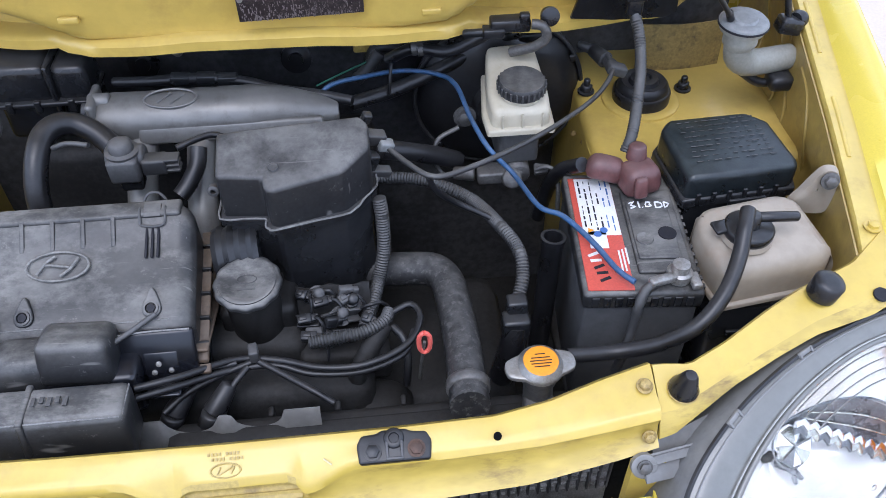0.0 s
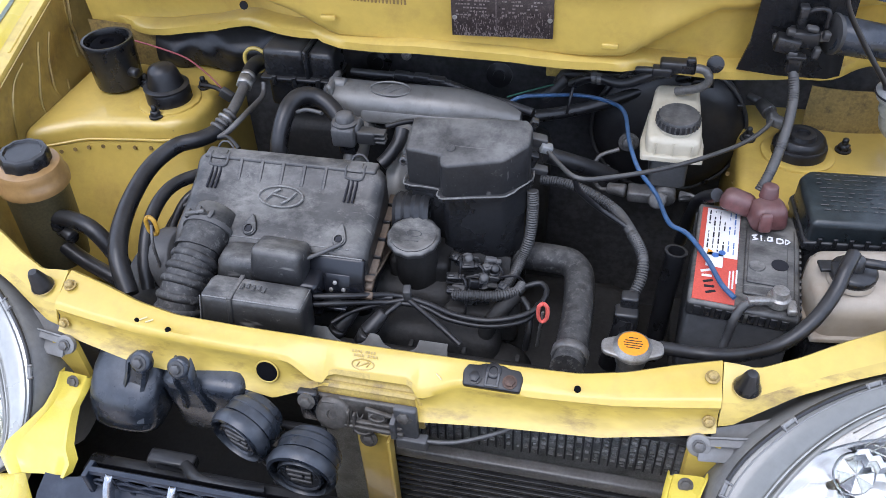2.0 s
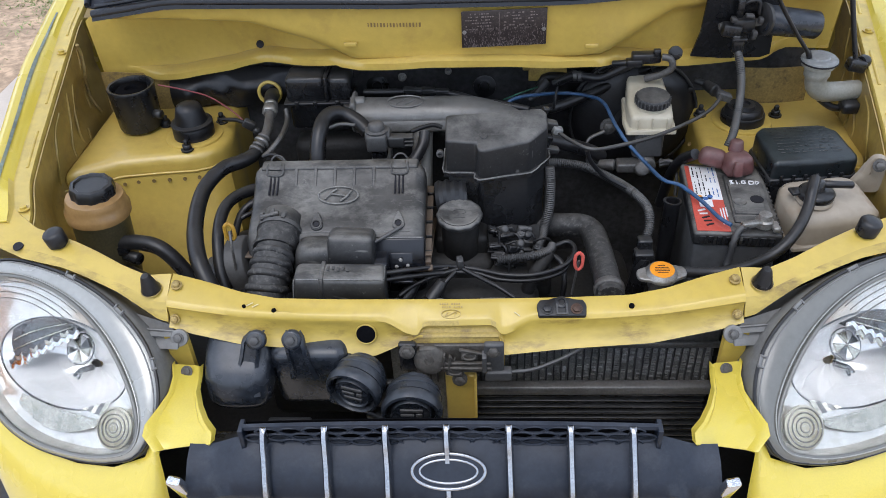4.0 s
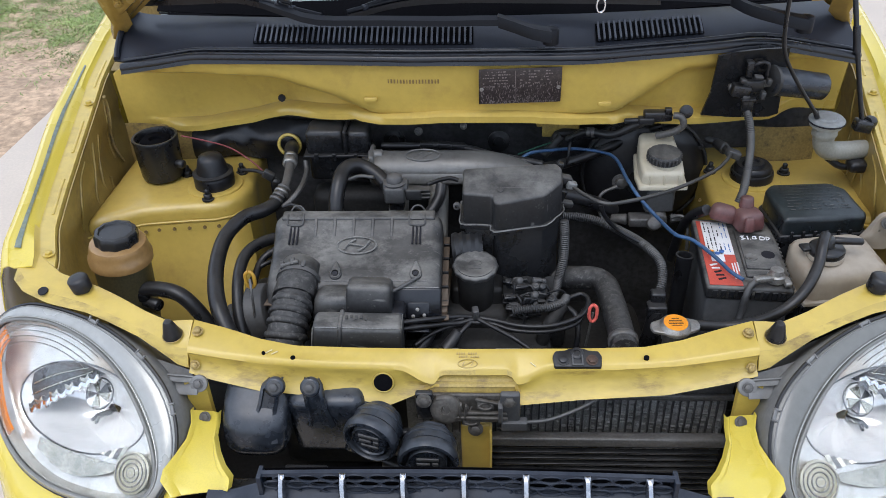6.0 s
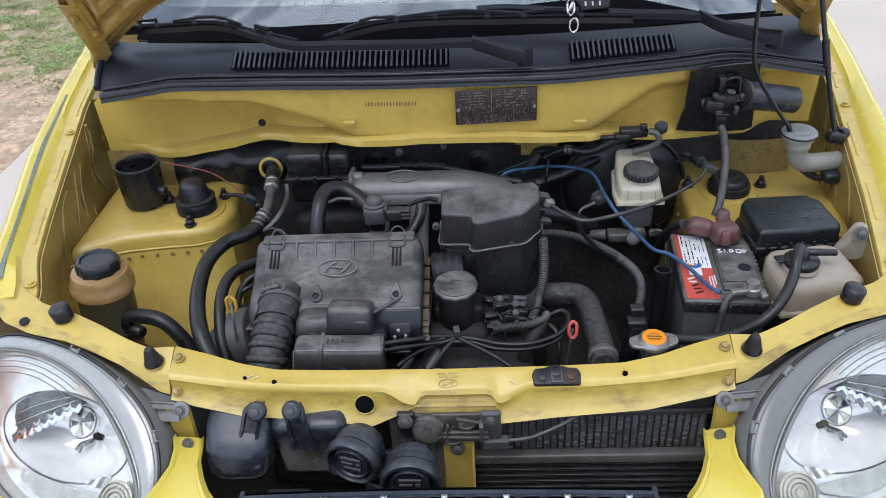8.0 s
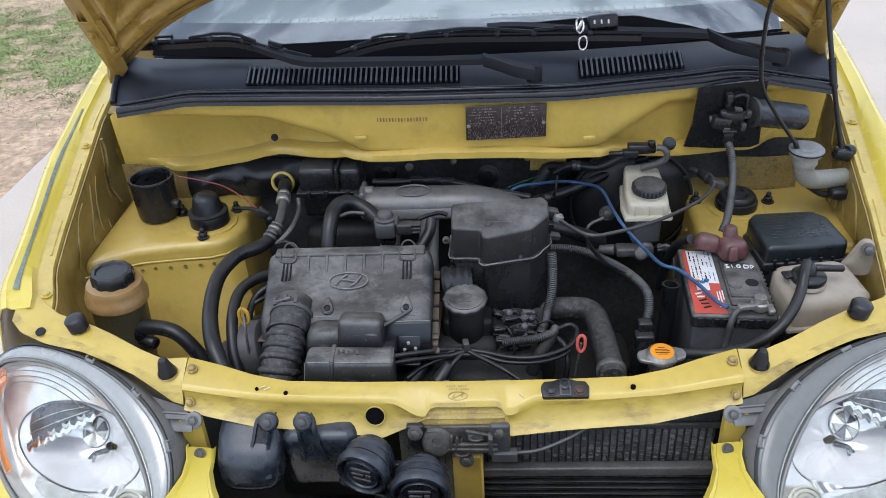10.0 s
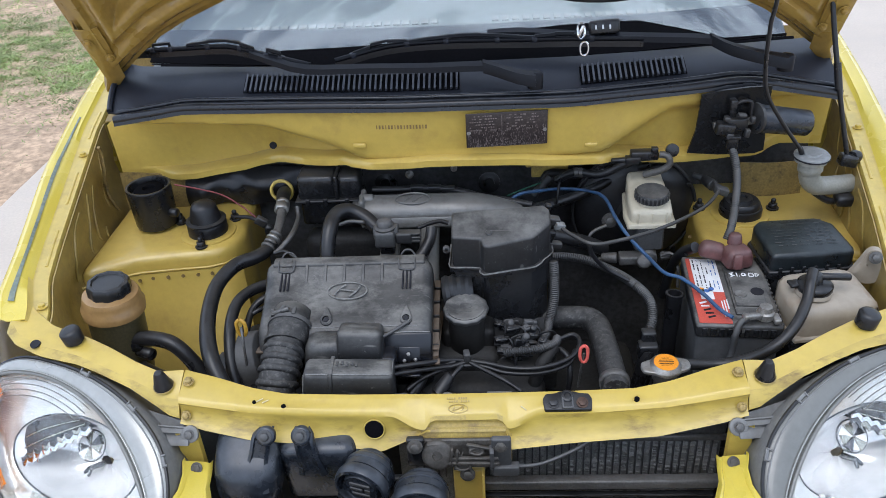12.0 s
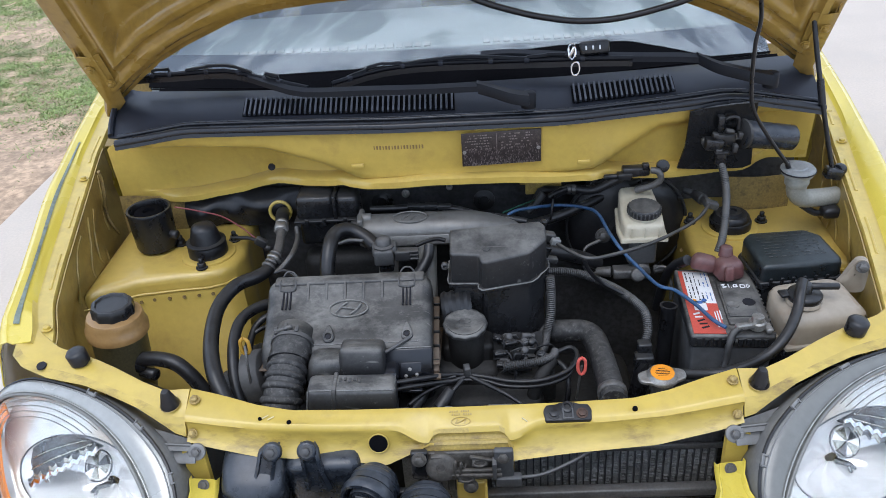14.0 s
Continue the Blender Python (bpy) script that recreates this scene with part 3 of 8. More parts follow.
# headlamp panels that carry on to the fenders
for side in (-1, 1):
    xs = [0.376, 0.40, 0.42, 0.46, 0.51, 0.55, 0.61, 0.655, 0.68]
    far = spread(xs, [0.018, 0.017, 0.014, 0.033, 0.062, 0.082, 0.104, 0.140, 0.175], [0.868, 0.8685, 0.869, 0.872, 0.877, 0.881, 0.887, 0.892, 0.896])
    fold = spread(xs, [-0.022, -0.021, -0.012, 0.006, 0.028, 0.045, 0.062, 0.085, 0.115], [0.8495, 0.851, 0.856, 0.864, 0.871, 0.876, 0.882, 0.888, 0.892])
    near = spread(xs, [-0.034, -0.031, -0.022, -0.002, 0.020, 0.036, 0.050, 0.070, 0.095], [0.822, 0.828, 0.838, 0.853, 0.862, 0.867, 0.872, 0.878, 0.882])
    rows = [[] for _ in range(6)]
    for x in np.linspace(0.386, 0.68, 40):
        (ya, za), (yb, zb), (yc, zc) = far(x), fold(x), near(x)
        for row, p in zip(rows, ((ya + 0.012, za - 0.05), (ya + 0.004, za - 0.004), (ya, za), (yb, zb), (yc, zc), (yc + 0.012, zc - 0.012))):
            row.append((side * x, *p))
    # below the fold the panel takes the same yellow of grime and painted shade
    panel = second(part("headlamp_panel", sheet(rows, 0.0025), YELLOW, car), YELLOW_GRIMY_SHADED, lambda x, y, z: z < fold(abs(x))[1] - 0.003)
    part("rubber_cone", lathe([(0.0135, 0), (0.0135, 0.003), (0.0120, 0.006), (0.0070, 0.025), (0.005, 0.0285), (0.002, 0.029)], toward((side * 0.409, -0.006, 0.8605), (0, -0.18, 1)), 20), RUBBER, panel, "black rubber cone stop")
    part("worn_ring", ring(0.0138, 0.0138, 0.0007, toward((side * 0.409, -0.006, 0.8604), (0, -0.18, 1))), RUSTY, panel)
    part("rubber_stop", lathe([(0.009, -0.004), (0.010, 0.004), (0.0145, 0.006), (0.0150, 0.024), (0.0125, 0.027), (0.006, 0.028)], toward((side * 0.563, 0.072, 0.8775), (side * 0.12, -0.1, 1)), 22), RUBBER, panel, "black rubber hood stop")
    part("hole", lathe([(0.0075, -0.001), (0.0072, 0.001), (0.005, 0.0004)], toward((side * 0.62, 0.064, 0.884), (0, -0.3, 1)), 18), INK, panel)

# fenders and the inner wings
edge = spread([0.02, 0.15, 0.30, 0.43, 0.63, 0.80, 1.30], [0.600, 0.632, 0.664, 0.684, 0.716, 0.737, 0.750], [0.880, 0.8925, 0.915, 0.942, 0.981, 1.004, 1.04])
ridge = spread([0.02, 0.08, 0.15, 0.30, 0.50, 0.70, 0.90, 1.30], [0.650, 0.685, 0.712, 0.735, 0.757, 0.780, 0.800, 0.815], [0.868, 0.890, 0.910, 0.938, 0.976, 1.006, 1.030, 1.07])
OUT = {-1: 0.015, 1: 0.0}
for side in (-1, 1):
    rows = []
    for y in np.linspace(0.112, 1.30, 52):
        (xe, ze), (xr, zr) = edge(y), ridge(y)
        xe += OUT[side] * smoothstep(0.12, 0.22, y)
        xr += OUT[side] * smoothstep(0.25, 0.5, y)
        rows.append([(side * x, y, z - 0.004 * smoothstep(0.15, 0.12, y)) for x, z in ((xe, ze - 0.014), (xe + 0.001, ze - 0.001), (xe + 0.0022, ze + 0.0014), (xe + 0.0045, ze), (xe + 0.024, ze + 0.001), (xe + 0.028, ze + 0.002), (xe + 0.033, ze + 0.010), (xr - 0.012, zr - 0.004),
                                                   (xr - 0.004, zr), (xr + 0.006, zr - 0.004), (xr + 0.016, zr - 0.022), (xr + 0.030, zr - 0.08), (xr + 0.042, zr - 0.20), (xr + 0.040, zr - 0.50))])
    fender = second(part("fender", sheet(rows, 0.002), YELLOW_OUT, car, "yellow front fender with a bolted flange"), SOOT_FLANGE, lambda x, y, z: abs(x) < edge(y)[0] + 0.040 + OUT[side] - 0.012)
    for y in (0.145, 0.545, 0.95):
        xe, ze = edge(y)
        part("bolt", hexbolt((side * (xe + OUT[side] * smoothstep(0.12, 0.22, y) + (0.012 if side < 0 else 0.017)), y, ze + 0.001), (0, 0, 1), 0.006, 0.005), YELLOW, fender)
    for y0, y1 in ((0.24, 0.33), (0.40, 0.49), (0.60, 0.70)):
        line = [(side * (edge(y)[0] + OUT[side] + 0.012), y, edge(y)[1] - 0.0008) for y in np.linspace(y0, y1, 9)]
        part("pressed_bead", tube(line, 0.0030, 10, 0.012), SOOT_FLANGE, fender)
    # inner wing wall with pressed swages
    rows = []
    for y in np.linspace(0.10, 0.66, 44):
        xe, ze = edge(y)
        xe += OUT[side] * smoothstep(0.12, 0.22, y)
        row = []
        for k, drop in enumerate(np.linspace(0, 0.40, 16)):
            swage = 0.010 * smoothstep(0.05, 0.08, drop) * (1 - smoothstep(0.10, 0.13, drop)) * smoothstep(0.2, 0.26, y)
            dent = 0.006 * math.sin(y * 26) * smoothstep(0.02, 0.1, drop)
            row.append((side * (xe - 0.002 - 0.03 * smoothstep(0, 0.4, drop) + swage + dent), y, ze - 0.004 - drop))
        rows.append(row)
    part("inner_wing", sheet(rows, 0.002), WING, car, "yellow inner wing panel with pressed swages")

# grey-green strip with a wavering edge on the inner slope of the ridge
rows = []
for y in np.linspace(0.145, 0.66, 30):
    (xe, ze), (xr, zr) = edge(y), ridge(y)
    xe += OUT[-1] * smoothstep(0.12, 0.22, y)
    xr += OUT[-1] * smoothstep(0.25, 0.5, y)
    p, q = Vector((-(xe + 0.033), y, ze + 0.010)), Vector((-(xr - 0.012), y, zr - 0.004))
    wob = 0.05 * noise.noise(Vector((y * 22, 0, 0)))
    rows.append([p + (q - p) * k + Vector((0.0006, 0, 0.0022)) for k in (0.62 + wob, 0.80, 0.95)])
part("ridge_strip", sheet(rows, 0.0006), GREYGREEN, car, "grey-green strip along the fender ridge")


def wing_at(side, y, drop):
    xe, ze = edge(y)
    xe += OUT[side] * smoothstep(0.12, 0.22, y)
    return (side * (xe - 0.004 - 0.03 * smoothstep(0, 0.4, drop) + 0.010 * smoothstep(0.05, 0.08, drop) * (1 - smoothstep(0.10, 0.13, drop)) * smoothstep(0.2, 0.26, y) + 0.006 * math.sin(y * 26) * smoothstep(0.02, 0.1, drop)), y, ze - 0.004 - drop)


for side in (-1, 1):
    for pts in (((0.50, 0.03), (0.47, 0.06), (0.455, 0.11), (0.475, 0.135), (0.50, 0.12)), ((0.46, 0.02), (0.43, 0.05), (0.405, 0.10), (0.415, 0.14), (0.445, 0.145)), ((0.58, 0.01), (0.57, 0.05), (0.575, 0.09), (0.56, 0.12)), ((0.40, 0.015), (0.36, 0.02), (0.33, 0.05), (0.325, 0.10))):
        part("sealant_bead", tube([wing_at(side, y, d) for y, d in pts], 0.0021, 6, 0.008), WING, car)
part("sealant_bead", tube([Vector(wing_at(-1, 0.576 + 0.006 * math.sin(d * 90), d)) + Vector((0.006, 0, 0)) for d in np.linspace(0.0, 0.14, 9)], 0.0035, 6, 0.006), SHADE_GRIME, car, "cracked sealant along the corner seam")
# arch panel that falls forward from the offside tower
rows = []
for f in np.linspace(0, 1, 12):
    rows.append([(x + (0.03 * f if x > -0.46 else 0), float(np.interp(x, [-0.69, -0.655, -0.60, -0.53, -0.47, -0.438, -0.42], [0.325, 0.342, 0.372, 0.382, 0.388, 0.402, 0.432])) - 0.115 * f ** 1.4, 0.800 - 0.21 * f) for x in np.linspace(-0.69, -0.424, 22)])
part("arch_panel", sheet(rows, 0.002), YELLOW_BAY, car, "yellow wheel arch panel below the tower")
part("fold_line", tube([(x, float(np.interp(x, [-0.69, -0.655, -0.60, -0.53, -0.47, -0.438, -0.42], [0.325, 0.342, 0.372, 0.382, 0.388, 0.402, 0.432])) - 0.0015, 0.8035) for x in np.linspace(-0.688, -0.428, 20)], 0.0024, 8, 0.01), YELLOW_BAY, car)
# strut towers
tower_outline = [(-0.690, 0.620), (-0.690, 0.330), (-0.655, 0.348), (-0.600, 0.378), (-0.530, 0.388), (-0.470, 0.394), (-0.438, 0.408), (-0.420, 0.440), (-0.416, 0.480), (-0.424, 0.515), (-0.424, 0.620)]
tower_outline_square = [(-0.690, 0.620), (-0.690, 0.330), (-0.655, 0.345), (-0.600, 0.352), (-0.520, 0.345), (-0.436, 0.336), (-0.422, 0.346), (-0.421, 0.400), (-0.425, 0.470), (-0.430, 0.540), (-0.430, 0.620)]
for side in (-1, 1):
    line = [(side * -x, y) for x, y in (tower_outline if side < 0 else tower_outline_square)]
    if side > 0:
        line = line[::-1]
    tower = part("strut_tower", prism(line, 0.42, 0.832, 0.018, seg=5), YELLOW_BAY, car, "yellow strut tower with spot welds")
    lip = [(x + side * 0.0, y - 0.004) for x, y in line]
    if side > 0:
        part("flange", prism([(x, y) for x, y in lip], 0.812, 0.8165, 0.001), YELLOW_BAY, tower)
    for i in range(13):
        k = i / 12
        x = np.interp(k, [0, 0.3, 0.65, 0.8, 1], [0.655, 0.585, 0.470, 0.436, 0.416])
        y = np.interp(k, [0, 0.3, 0.65, 0.8, 1], [0.345, 0.379, 0.391, 0.405, 0.455])
        part("spot_weld", lathe([(0.0034, -0.001), (0.0034, 0.0010), (0.001, 0.0004)], toward((side * x, y - (0.0085 if side < 0 else 0.003), 0.791 if side < 0 else 0.800), (0, -1, 0.2)), 10), STAMP, tower)

# firewall: upper panel, lip and felted lower bulkhead
seal_line = spread([-0.64, -0.60, -0.477, -0.297, -0.10, 0.19, 0.387, 0.49, 0.60, 0.64], [0.475, 0.469, 0.465, 0.441, 0.424, 0.419, 0.450, 0.480, 0.474, 0.470], [1.055, 1.062, 1.080, 1.085, 1.085, 1.085, 1.087, 1.085, 1.066, 1.058])
rows = []
for k in range(22):
    f = k / 21
    row = []
    for x in np.linspace(-0.705, 0.665, 92):
        ys, zs = seal_line(x)
        zb = np.interp(x, [-0.66, -0.52, -0.42, -0.34, -0.2, -0.05, 0.1, 0.22, 0.32, 0.45, 0.66], [0.910, 0.917, 0.937, 0.963, 0.977, 0.989, 0.988, 0.975, 0.963, 0.953, 0.945])
        z = zs - 0.008 + (zb - zs + 0.008) * f
        bound = np.interp(x, [-0.66, -0.34, -0.24, -0.17, 0.25, 0.36], [1.055, 1.050, 1.020, 0.985, 0.985, 1.06])
        sunk = (0.055 + 0.05 * smoothstep(-0.22, -0.40, x)) * smoothstep(0.004, -0.030, z - bound) * (1 - smoothstep(0.22, 0.40, x) * 0.3) + 0.036 * smoothstep(0.525, 0.60, x) * smoothstep(0.02, 0.20, f)
        row.append((max(x, -0.632 - 0.056 * smoothstep(0.06, 0.30, f)), ys + 0.006 + sunk + 0.012 * f, z))
    rows.append(row)
for dy, dz in ((-0.012, -0.001), (-0.016, -0.004), (-0.016, -0.013), (-0.004, -0.016)):
    rows.append([(x, y + dy * smoothstep(-0.64, -0.55, x) * smoothstep(0.60, 0.50, x) - 0.018 * smoothstep(0.03, 0.06, y - seal_line(x)[0]) * smoothstep(-0.64, -0.55, x) * smoothstep(0.60, 0.50, x), z + dz) for x, y, z in rows[21]])
firewall = part("firewall", sheet(rows, 0.002), YELLOW_BAY, car, "yellow pressed firewall panel under the cowl")
part("hole", lathe([(0.007, -0.001), (0.0068, 0.0015), (0.005, 0.0006)], toward((-0.354, 0.535, 0.976), (0, -1, 0.1)), 18), INK, firewall)
for p in [(-0.173, 0.436, 1.014), (0.226, 0.437, 1.000)]:
    part("clip_slot", box(p, (0.022, 0.006, 0.007), 0.001), YELLOW_BAY, firewall)
# stamped chassis number as a row of bars
for i, x in enumerate(np.linspace(-0.140, -0.055, 17)):
    part("stamped_bar", box((x, seal_line(x)[0] + 0.0085, 1.047), (0.0028 if i % 3 else 0.0016, 0.0030, 0.0070), 0), STAMP, firewall)
rows = []
for z in np.linspace(0.34, 0.965, 16):
    rows.append([(x, 0.603 + 0.008 * noise.noise(Vector((x * 6, z * 6, 2))), z) for x in np.linspace(-0.585, 0.66, 40)])
bulkhead = part("bulkhead_felt", sheet(rows, 0.004), FELT, car, "black felted bulkhead with round studs")
for x, z, r in ((-0.158, 0.858, 0.013), (-0.109, 0.875, 0.005), (0.049, 0.852, 0.013), (-0.41, 0.878, 0.006), (-0.02, 0.885, 0.004)):
    part("stud", lathe([(r * 1.7, -0.004), (r * 1.65, 0.003), (r * 1.4, 0.004), (r * 1.35, 0.004), (r * 0.8, 0.006), (r * 0.75, 0.010), (r * 0.3, 0.0105)], toward((x, 0.597, z), (0, -1, 0.2)), 20), PLASTIC if r > 0.006 else STEEL, bulkhead)
for side, x0, x1, z1 in ((1, 0.520, 0.640, 0.900), (-1, 0.50, 0.69, 0.905)):
    # the recess shade on these panels is in their dark colour
    part("bulkhead_panel", sheet([[(side * x, (0.548 if side > 0 else 0.578) + 0.006 * math.sin(x * 30) + 0.05 * (z - 0.83), z) for x in np.linspace(x0, x1, 12)] for z in (0.81, 0.83, 0.86, 0.88, z1)], 0.002), SHADE_GRIME, car)
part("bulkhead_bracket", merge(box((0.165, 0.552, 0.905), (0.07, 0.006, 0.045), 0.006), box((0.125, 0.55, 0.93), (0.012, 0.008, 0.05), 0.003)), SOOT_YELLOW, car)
# dark undertray that closes the bay below
part("undertray", box((0, 0.25, 0.36), (1.3, 0.75, 0.01), 0.002), DARK, car)

# ledges under the hood hinges
for side in (-1, 1):
    rows = [[(side * x, y, edge(y)[1] + 0.002) for x in np.linspace(0.600, edge(y)[0] + OUT[side] - 0.010, 8)] for y in np.linspace(0.655, 0.80, 10)]
    rows.append([(x, y + 0.01, z + 0.07) for x, y, z in rows[-1]])
    part("hinge_ledge", sheet(rows, 0.002), SHADE_GRIME, car, "grimy yellow ledge, darkened for the shade under the hood hinge")

# hood, propped open about its rear hinges
HC, HS = math.cos(radians(58)), math.sin(radians(58))


def on_hood(x, along, below=0.0):
    """A place on the open hood: along from the hinges, below its underside."""
    return (x, 0.60 - along * HC - below * HS, 1.10 + along * HS - below * HC)


hood = thing("hood", "open yellow hood with a stained pressed underside, darkened for shade", "car hood", (0, 0.6, 1.1))
rear = lambda x: float(np.interp(abs(x), [0, 0.2, 0.30, 0.35, 0.46, 0.52, 0.575, 0.62, 0.645, 0.662], [0.235, 0.228, 0.216, 0.203, 0.146, 0.108, 0.062, 0.020, 0.004, 0.0]))
front = lambda x: 0.80 - 0.10 * (abs(x) / 0.662) ** 2.5
cols = np.concatenate([np.linspace(-0.662, -0.5, 34), np.linspace(-0.49, 0.49, 60), np.linspace(0.5, 0.662, 34)])
outer_rows, inner_rows = [], []
for k in np.concatenate([np.linspace(0, 0.25, 34), np.linspace(0.27, 1, 26)]):
    a, b = [], []
    for x in cols:
        along = rear(x) + (front(x) - rear(x)) * k
        crown = 0.035 * (1 - (x / 0.662) ** 2)
        a.append(on_hood(x, along, -0.012 - crown))
        d_edge = min((along - rear(x)), (0.662 - abs(x)) * 1.2, front(x) - along)
        beam = 0.010 * smoothstep(0.012, 0.018, d_edge) + 0.016 * smoothstep(0.030, 0.040, d_edge) - 0.007 * smoothstep(0.054, 0.060, d_edge) * (1 - smoothstep(0.074, 0.080, d_edge)) - 0.026 * smoothstep(0.095, 0.115, d_edge)
        inner = 0.016 * smoothstep(0.16, 0.2, d_edge) + 0.006 * math.sin(x * 9) * smoothstep(0.12, 0.2, d_edge)
        b.append(on_hood(x, along, 0.002 + beam + inner - crown * smoothstep(0.0, 0.3, d_edge)))
    outer_rows.append(a)
    inner_rows.append(b)
part("outer_skin", sheet(outer_rows, 0.002), YELLOW_OUT, hood)
under = part("inner_panel", sheet(inner_rows, 0.002), HOOD_UNDER, hood, "stained yellow pressed inner panel, darkened for shade")
for side in (-1, 1):
    rim = [on_hood(side * 0.664, a, -0.004) for a in np.linspace(0.0, 0.7, 12)]
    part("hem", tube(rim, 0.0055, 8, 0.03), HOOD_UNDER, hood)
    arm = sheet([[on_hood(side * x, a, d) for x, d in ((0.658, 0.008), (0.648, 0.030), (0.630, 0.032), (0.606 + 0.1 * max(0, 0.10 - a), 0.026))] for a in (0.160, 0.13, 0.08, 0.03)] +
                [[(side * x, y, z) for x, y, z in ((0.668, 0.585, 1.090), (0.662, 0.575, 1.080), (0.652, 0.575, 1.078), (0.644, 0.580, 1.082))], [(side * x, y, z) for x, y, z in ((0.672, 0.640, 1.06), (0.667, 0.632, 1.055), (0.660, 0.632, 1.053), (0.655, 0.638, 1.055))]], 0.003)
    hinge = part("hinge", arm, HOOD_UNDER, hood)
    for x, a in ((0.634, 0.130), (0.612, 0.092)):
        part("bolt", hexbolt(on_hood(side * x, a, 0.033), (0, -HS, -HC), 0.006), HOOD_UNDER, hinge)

# cowl, seal and windscreen
cowl_back = spread([-0.64, -0.40, -0.20, 0.0, 0.2, 0.4, 0.64], [0.640, 0.570, 0.540, 0.530, 0.540, 0.570, 0.640], [1.105, 1.118, 1.122, 1.124, 1.122, 1.118, 1.105])
cowl = thing("cowl_panel", "black plastic cowl with two slotted air intakes", "cowl", (0, 0.5, 1.08))
rows = [[] for _ in range(8)]
for x in np.linspace(-0.645, 0.655, 72):
    (ys, zs), (yk, zk) = seal_line(x), cowl_back(x)
    for k, row in enumerate(rows):
        f = k / 7
        row.append((x + 0.03 * (f - 0.5) ** 2 * smoothstep(-0.58, -0.645, x), ys + 0.030 + (yk - ys - 0.030) * f, zs + 0.004 + (zk - zs - 0.004) * f + 0.006 * math.sin(f * 3.14) + 0.006 * smoothstep(-0.615, -0.645, x)))
part("panel", sheet(rows, 0.003), COWL_BLACK, cowl)
part("end_rim", tube([(-0.640 + 0.03 * (f - 0.5) ** 2, seal_line(-0.64)[0] + 0.030 + (cowl_back(-0.64)[0] - seal_line(-0.64)[0] - 0.030) * f, seal_line(-0.64)[1] + 0.013 + (cowl_back(-0.64)[1] - seal_line(-0.64)[1]) * f + 0.006 * math.sin(f * 3.14)) for f in np.linspace(0, 1, 9)], 0.005, 10), COWL_BLACK, cowl)
# the trough is coloured black in place of the shade inside it
part("trough", sheet([[(x, cowl_back(x)[0] + dy, cowl_back(x)[1] + dz) for x in np.linspace(-0.60, 0.64, 40)] for dy, dz in ((-0.001, -0.002), (0.004, -0.030), (0.05, -0.034), (0.075, -0.02))], 0.002), VOID, cowl, "black trough below the windscreen")
seal = thing("hood_seal", "black rubber seal along the cowl edge", "seal", (0, 0.44, 1.08))
run = [(x, seal_line(x)[0], seal_line(x)[1]) for x in np.linspace(-0.612, 0.645, 30)]
part("bulb", tube([(x, y + 0.004, z + 0.002) for x, y, z in run], 0.0085, 12, 0.02), SEALBLACK, seal)
part("foot", sheet([[(x, y - 0.006, z - 0.006) for x, y, z in run], [(x, y - 0.003, z + 0.004) for x, y, z in run], [(x, y + 0.016, z + 0.008) for x, y, z in run], [(x, y + 0.034, z + 0.003) for x, y, z in run]], 0.003), SEALBLACK, seal)
part("upper_lip", tube([(x, y + 0.021, z + 0.0095) for x, y, z in run], 0.0045, 10, 0.02), SEALBLACK, seal)


def cowl_at(x, f):
    (ys, zs), (yk, zk) = seal_line(x), cowl_back(x)
    return Vector((x, ys + 0.030 + (yk - ys - 0.030) * f, zs + 0.004 + (zk - zs - 0.004) * f + 0.006 * math.sin(f * 3.14) + 0.0035))


slat_mesh = None
for x0, x1, count in ((-0.378, 0.004, 41), (0.208, 0.390, 20)):
    rows = [[cowl_at(x, f) + Vector((0, 0, 0.0006)) for x in np.linspace(x0, x1, 24)] for f in (0.12, 0.3, 0.54)]
    part("intake_opening", sheet(rows, 0.001), VOID, cowl, "black slotted intake opening")
    for i in range(count):
        x = x0 + (x1 - x0) * (i + 0.5) / count
        a, b = cowl_at(x, 0.12), cowl_at(x, 0.54)
        if slat_mesh is None:
            slat = part("slat", box((0, 0, 0), (0.0034, 1, 0.005), 0), SLAT, cowl)
            slat_mesh = slat.data
        else:
            slat = new("slat", slat_mesh)
            slat.parent = cowl
            slat.matrix_parent_inverse = Matrix.Translation(-cowl.location)
        way = b - a
        slat.matrix_basis = Matrix.Translation((a + b) / 2 + Vector((0, 0, 0.003))) @ way.to_track_quat("Y", "Z").to_matrix().to_4x4() @ Matrix.Diagonal((1, way.length, 1, 1))

windscreen = thing("windscreen", "raked windscreen that mirrors the cloudy sky", "windscreen", (0, 0.62, 1.12))


def on_glass(x, f, lift=0.0):
    bow = 0.13 * (x / 0.62) ** 2
    return (x * (1 - 0.10 * f), 0.590 + bow + 0.66 * f - lift * 0.5, 1.104 + 0.46 * f - 0.02 * (x / 0.62) ** 2 + lift * 0.85)


pane = part("pane", sheet([[on_glass(x, f) for x in np.linspace(-0.63, 0.63, 40)] for f in np.linspace(0, 1, 16)], 0.004), GLASS, windscreen)
pane.visible_shadow = False
part("black_border", sheet([[on_glass(x, f, -0.007) for x in np.linspace(-0.63, 0.63, 40)] for f in (0.0, 0.05, 0.108)], 0.001), INK, windscreen, "black printed border")
# added black strip on the glass stands in for the shaded gap above the cowl
lip_top = lambda x: float(np.interp(x, [-0.63, -0.4, -0.2, 0.0, 0.2, 0.34, 0.44, 0.50, 0.63], [0.030, 0.035, 0.048, 0.066, 0.085, 0.082, 0.040, 0.010, 0.004]))
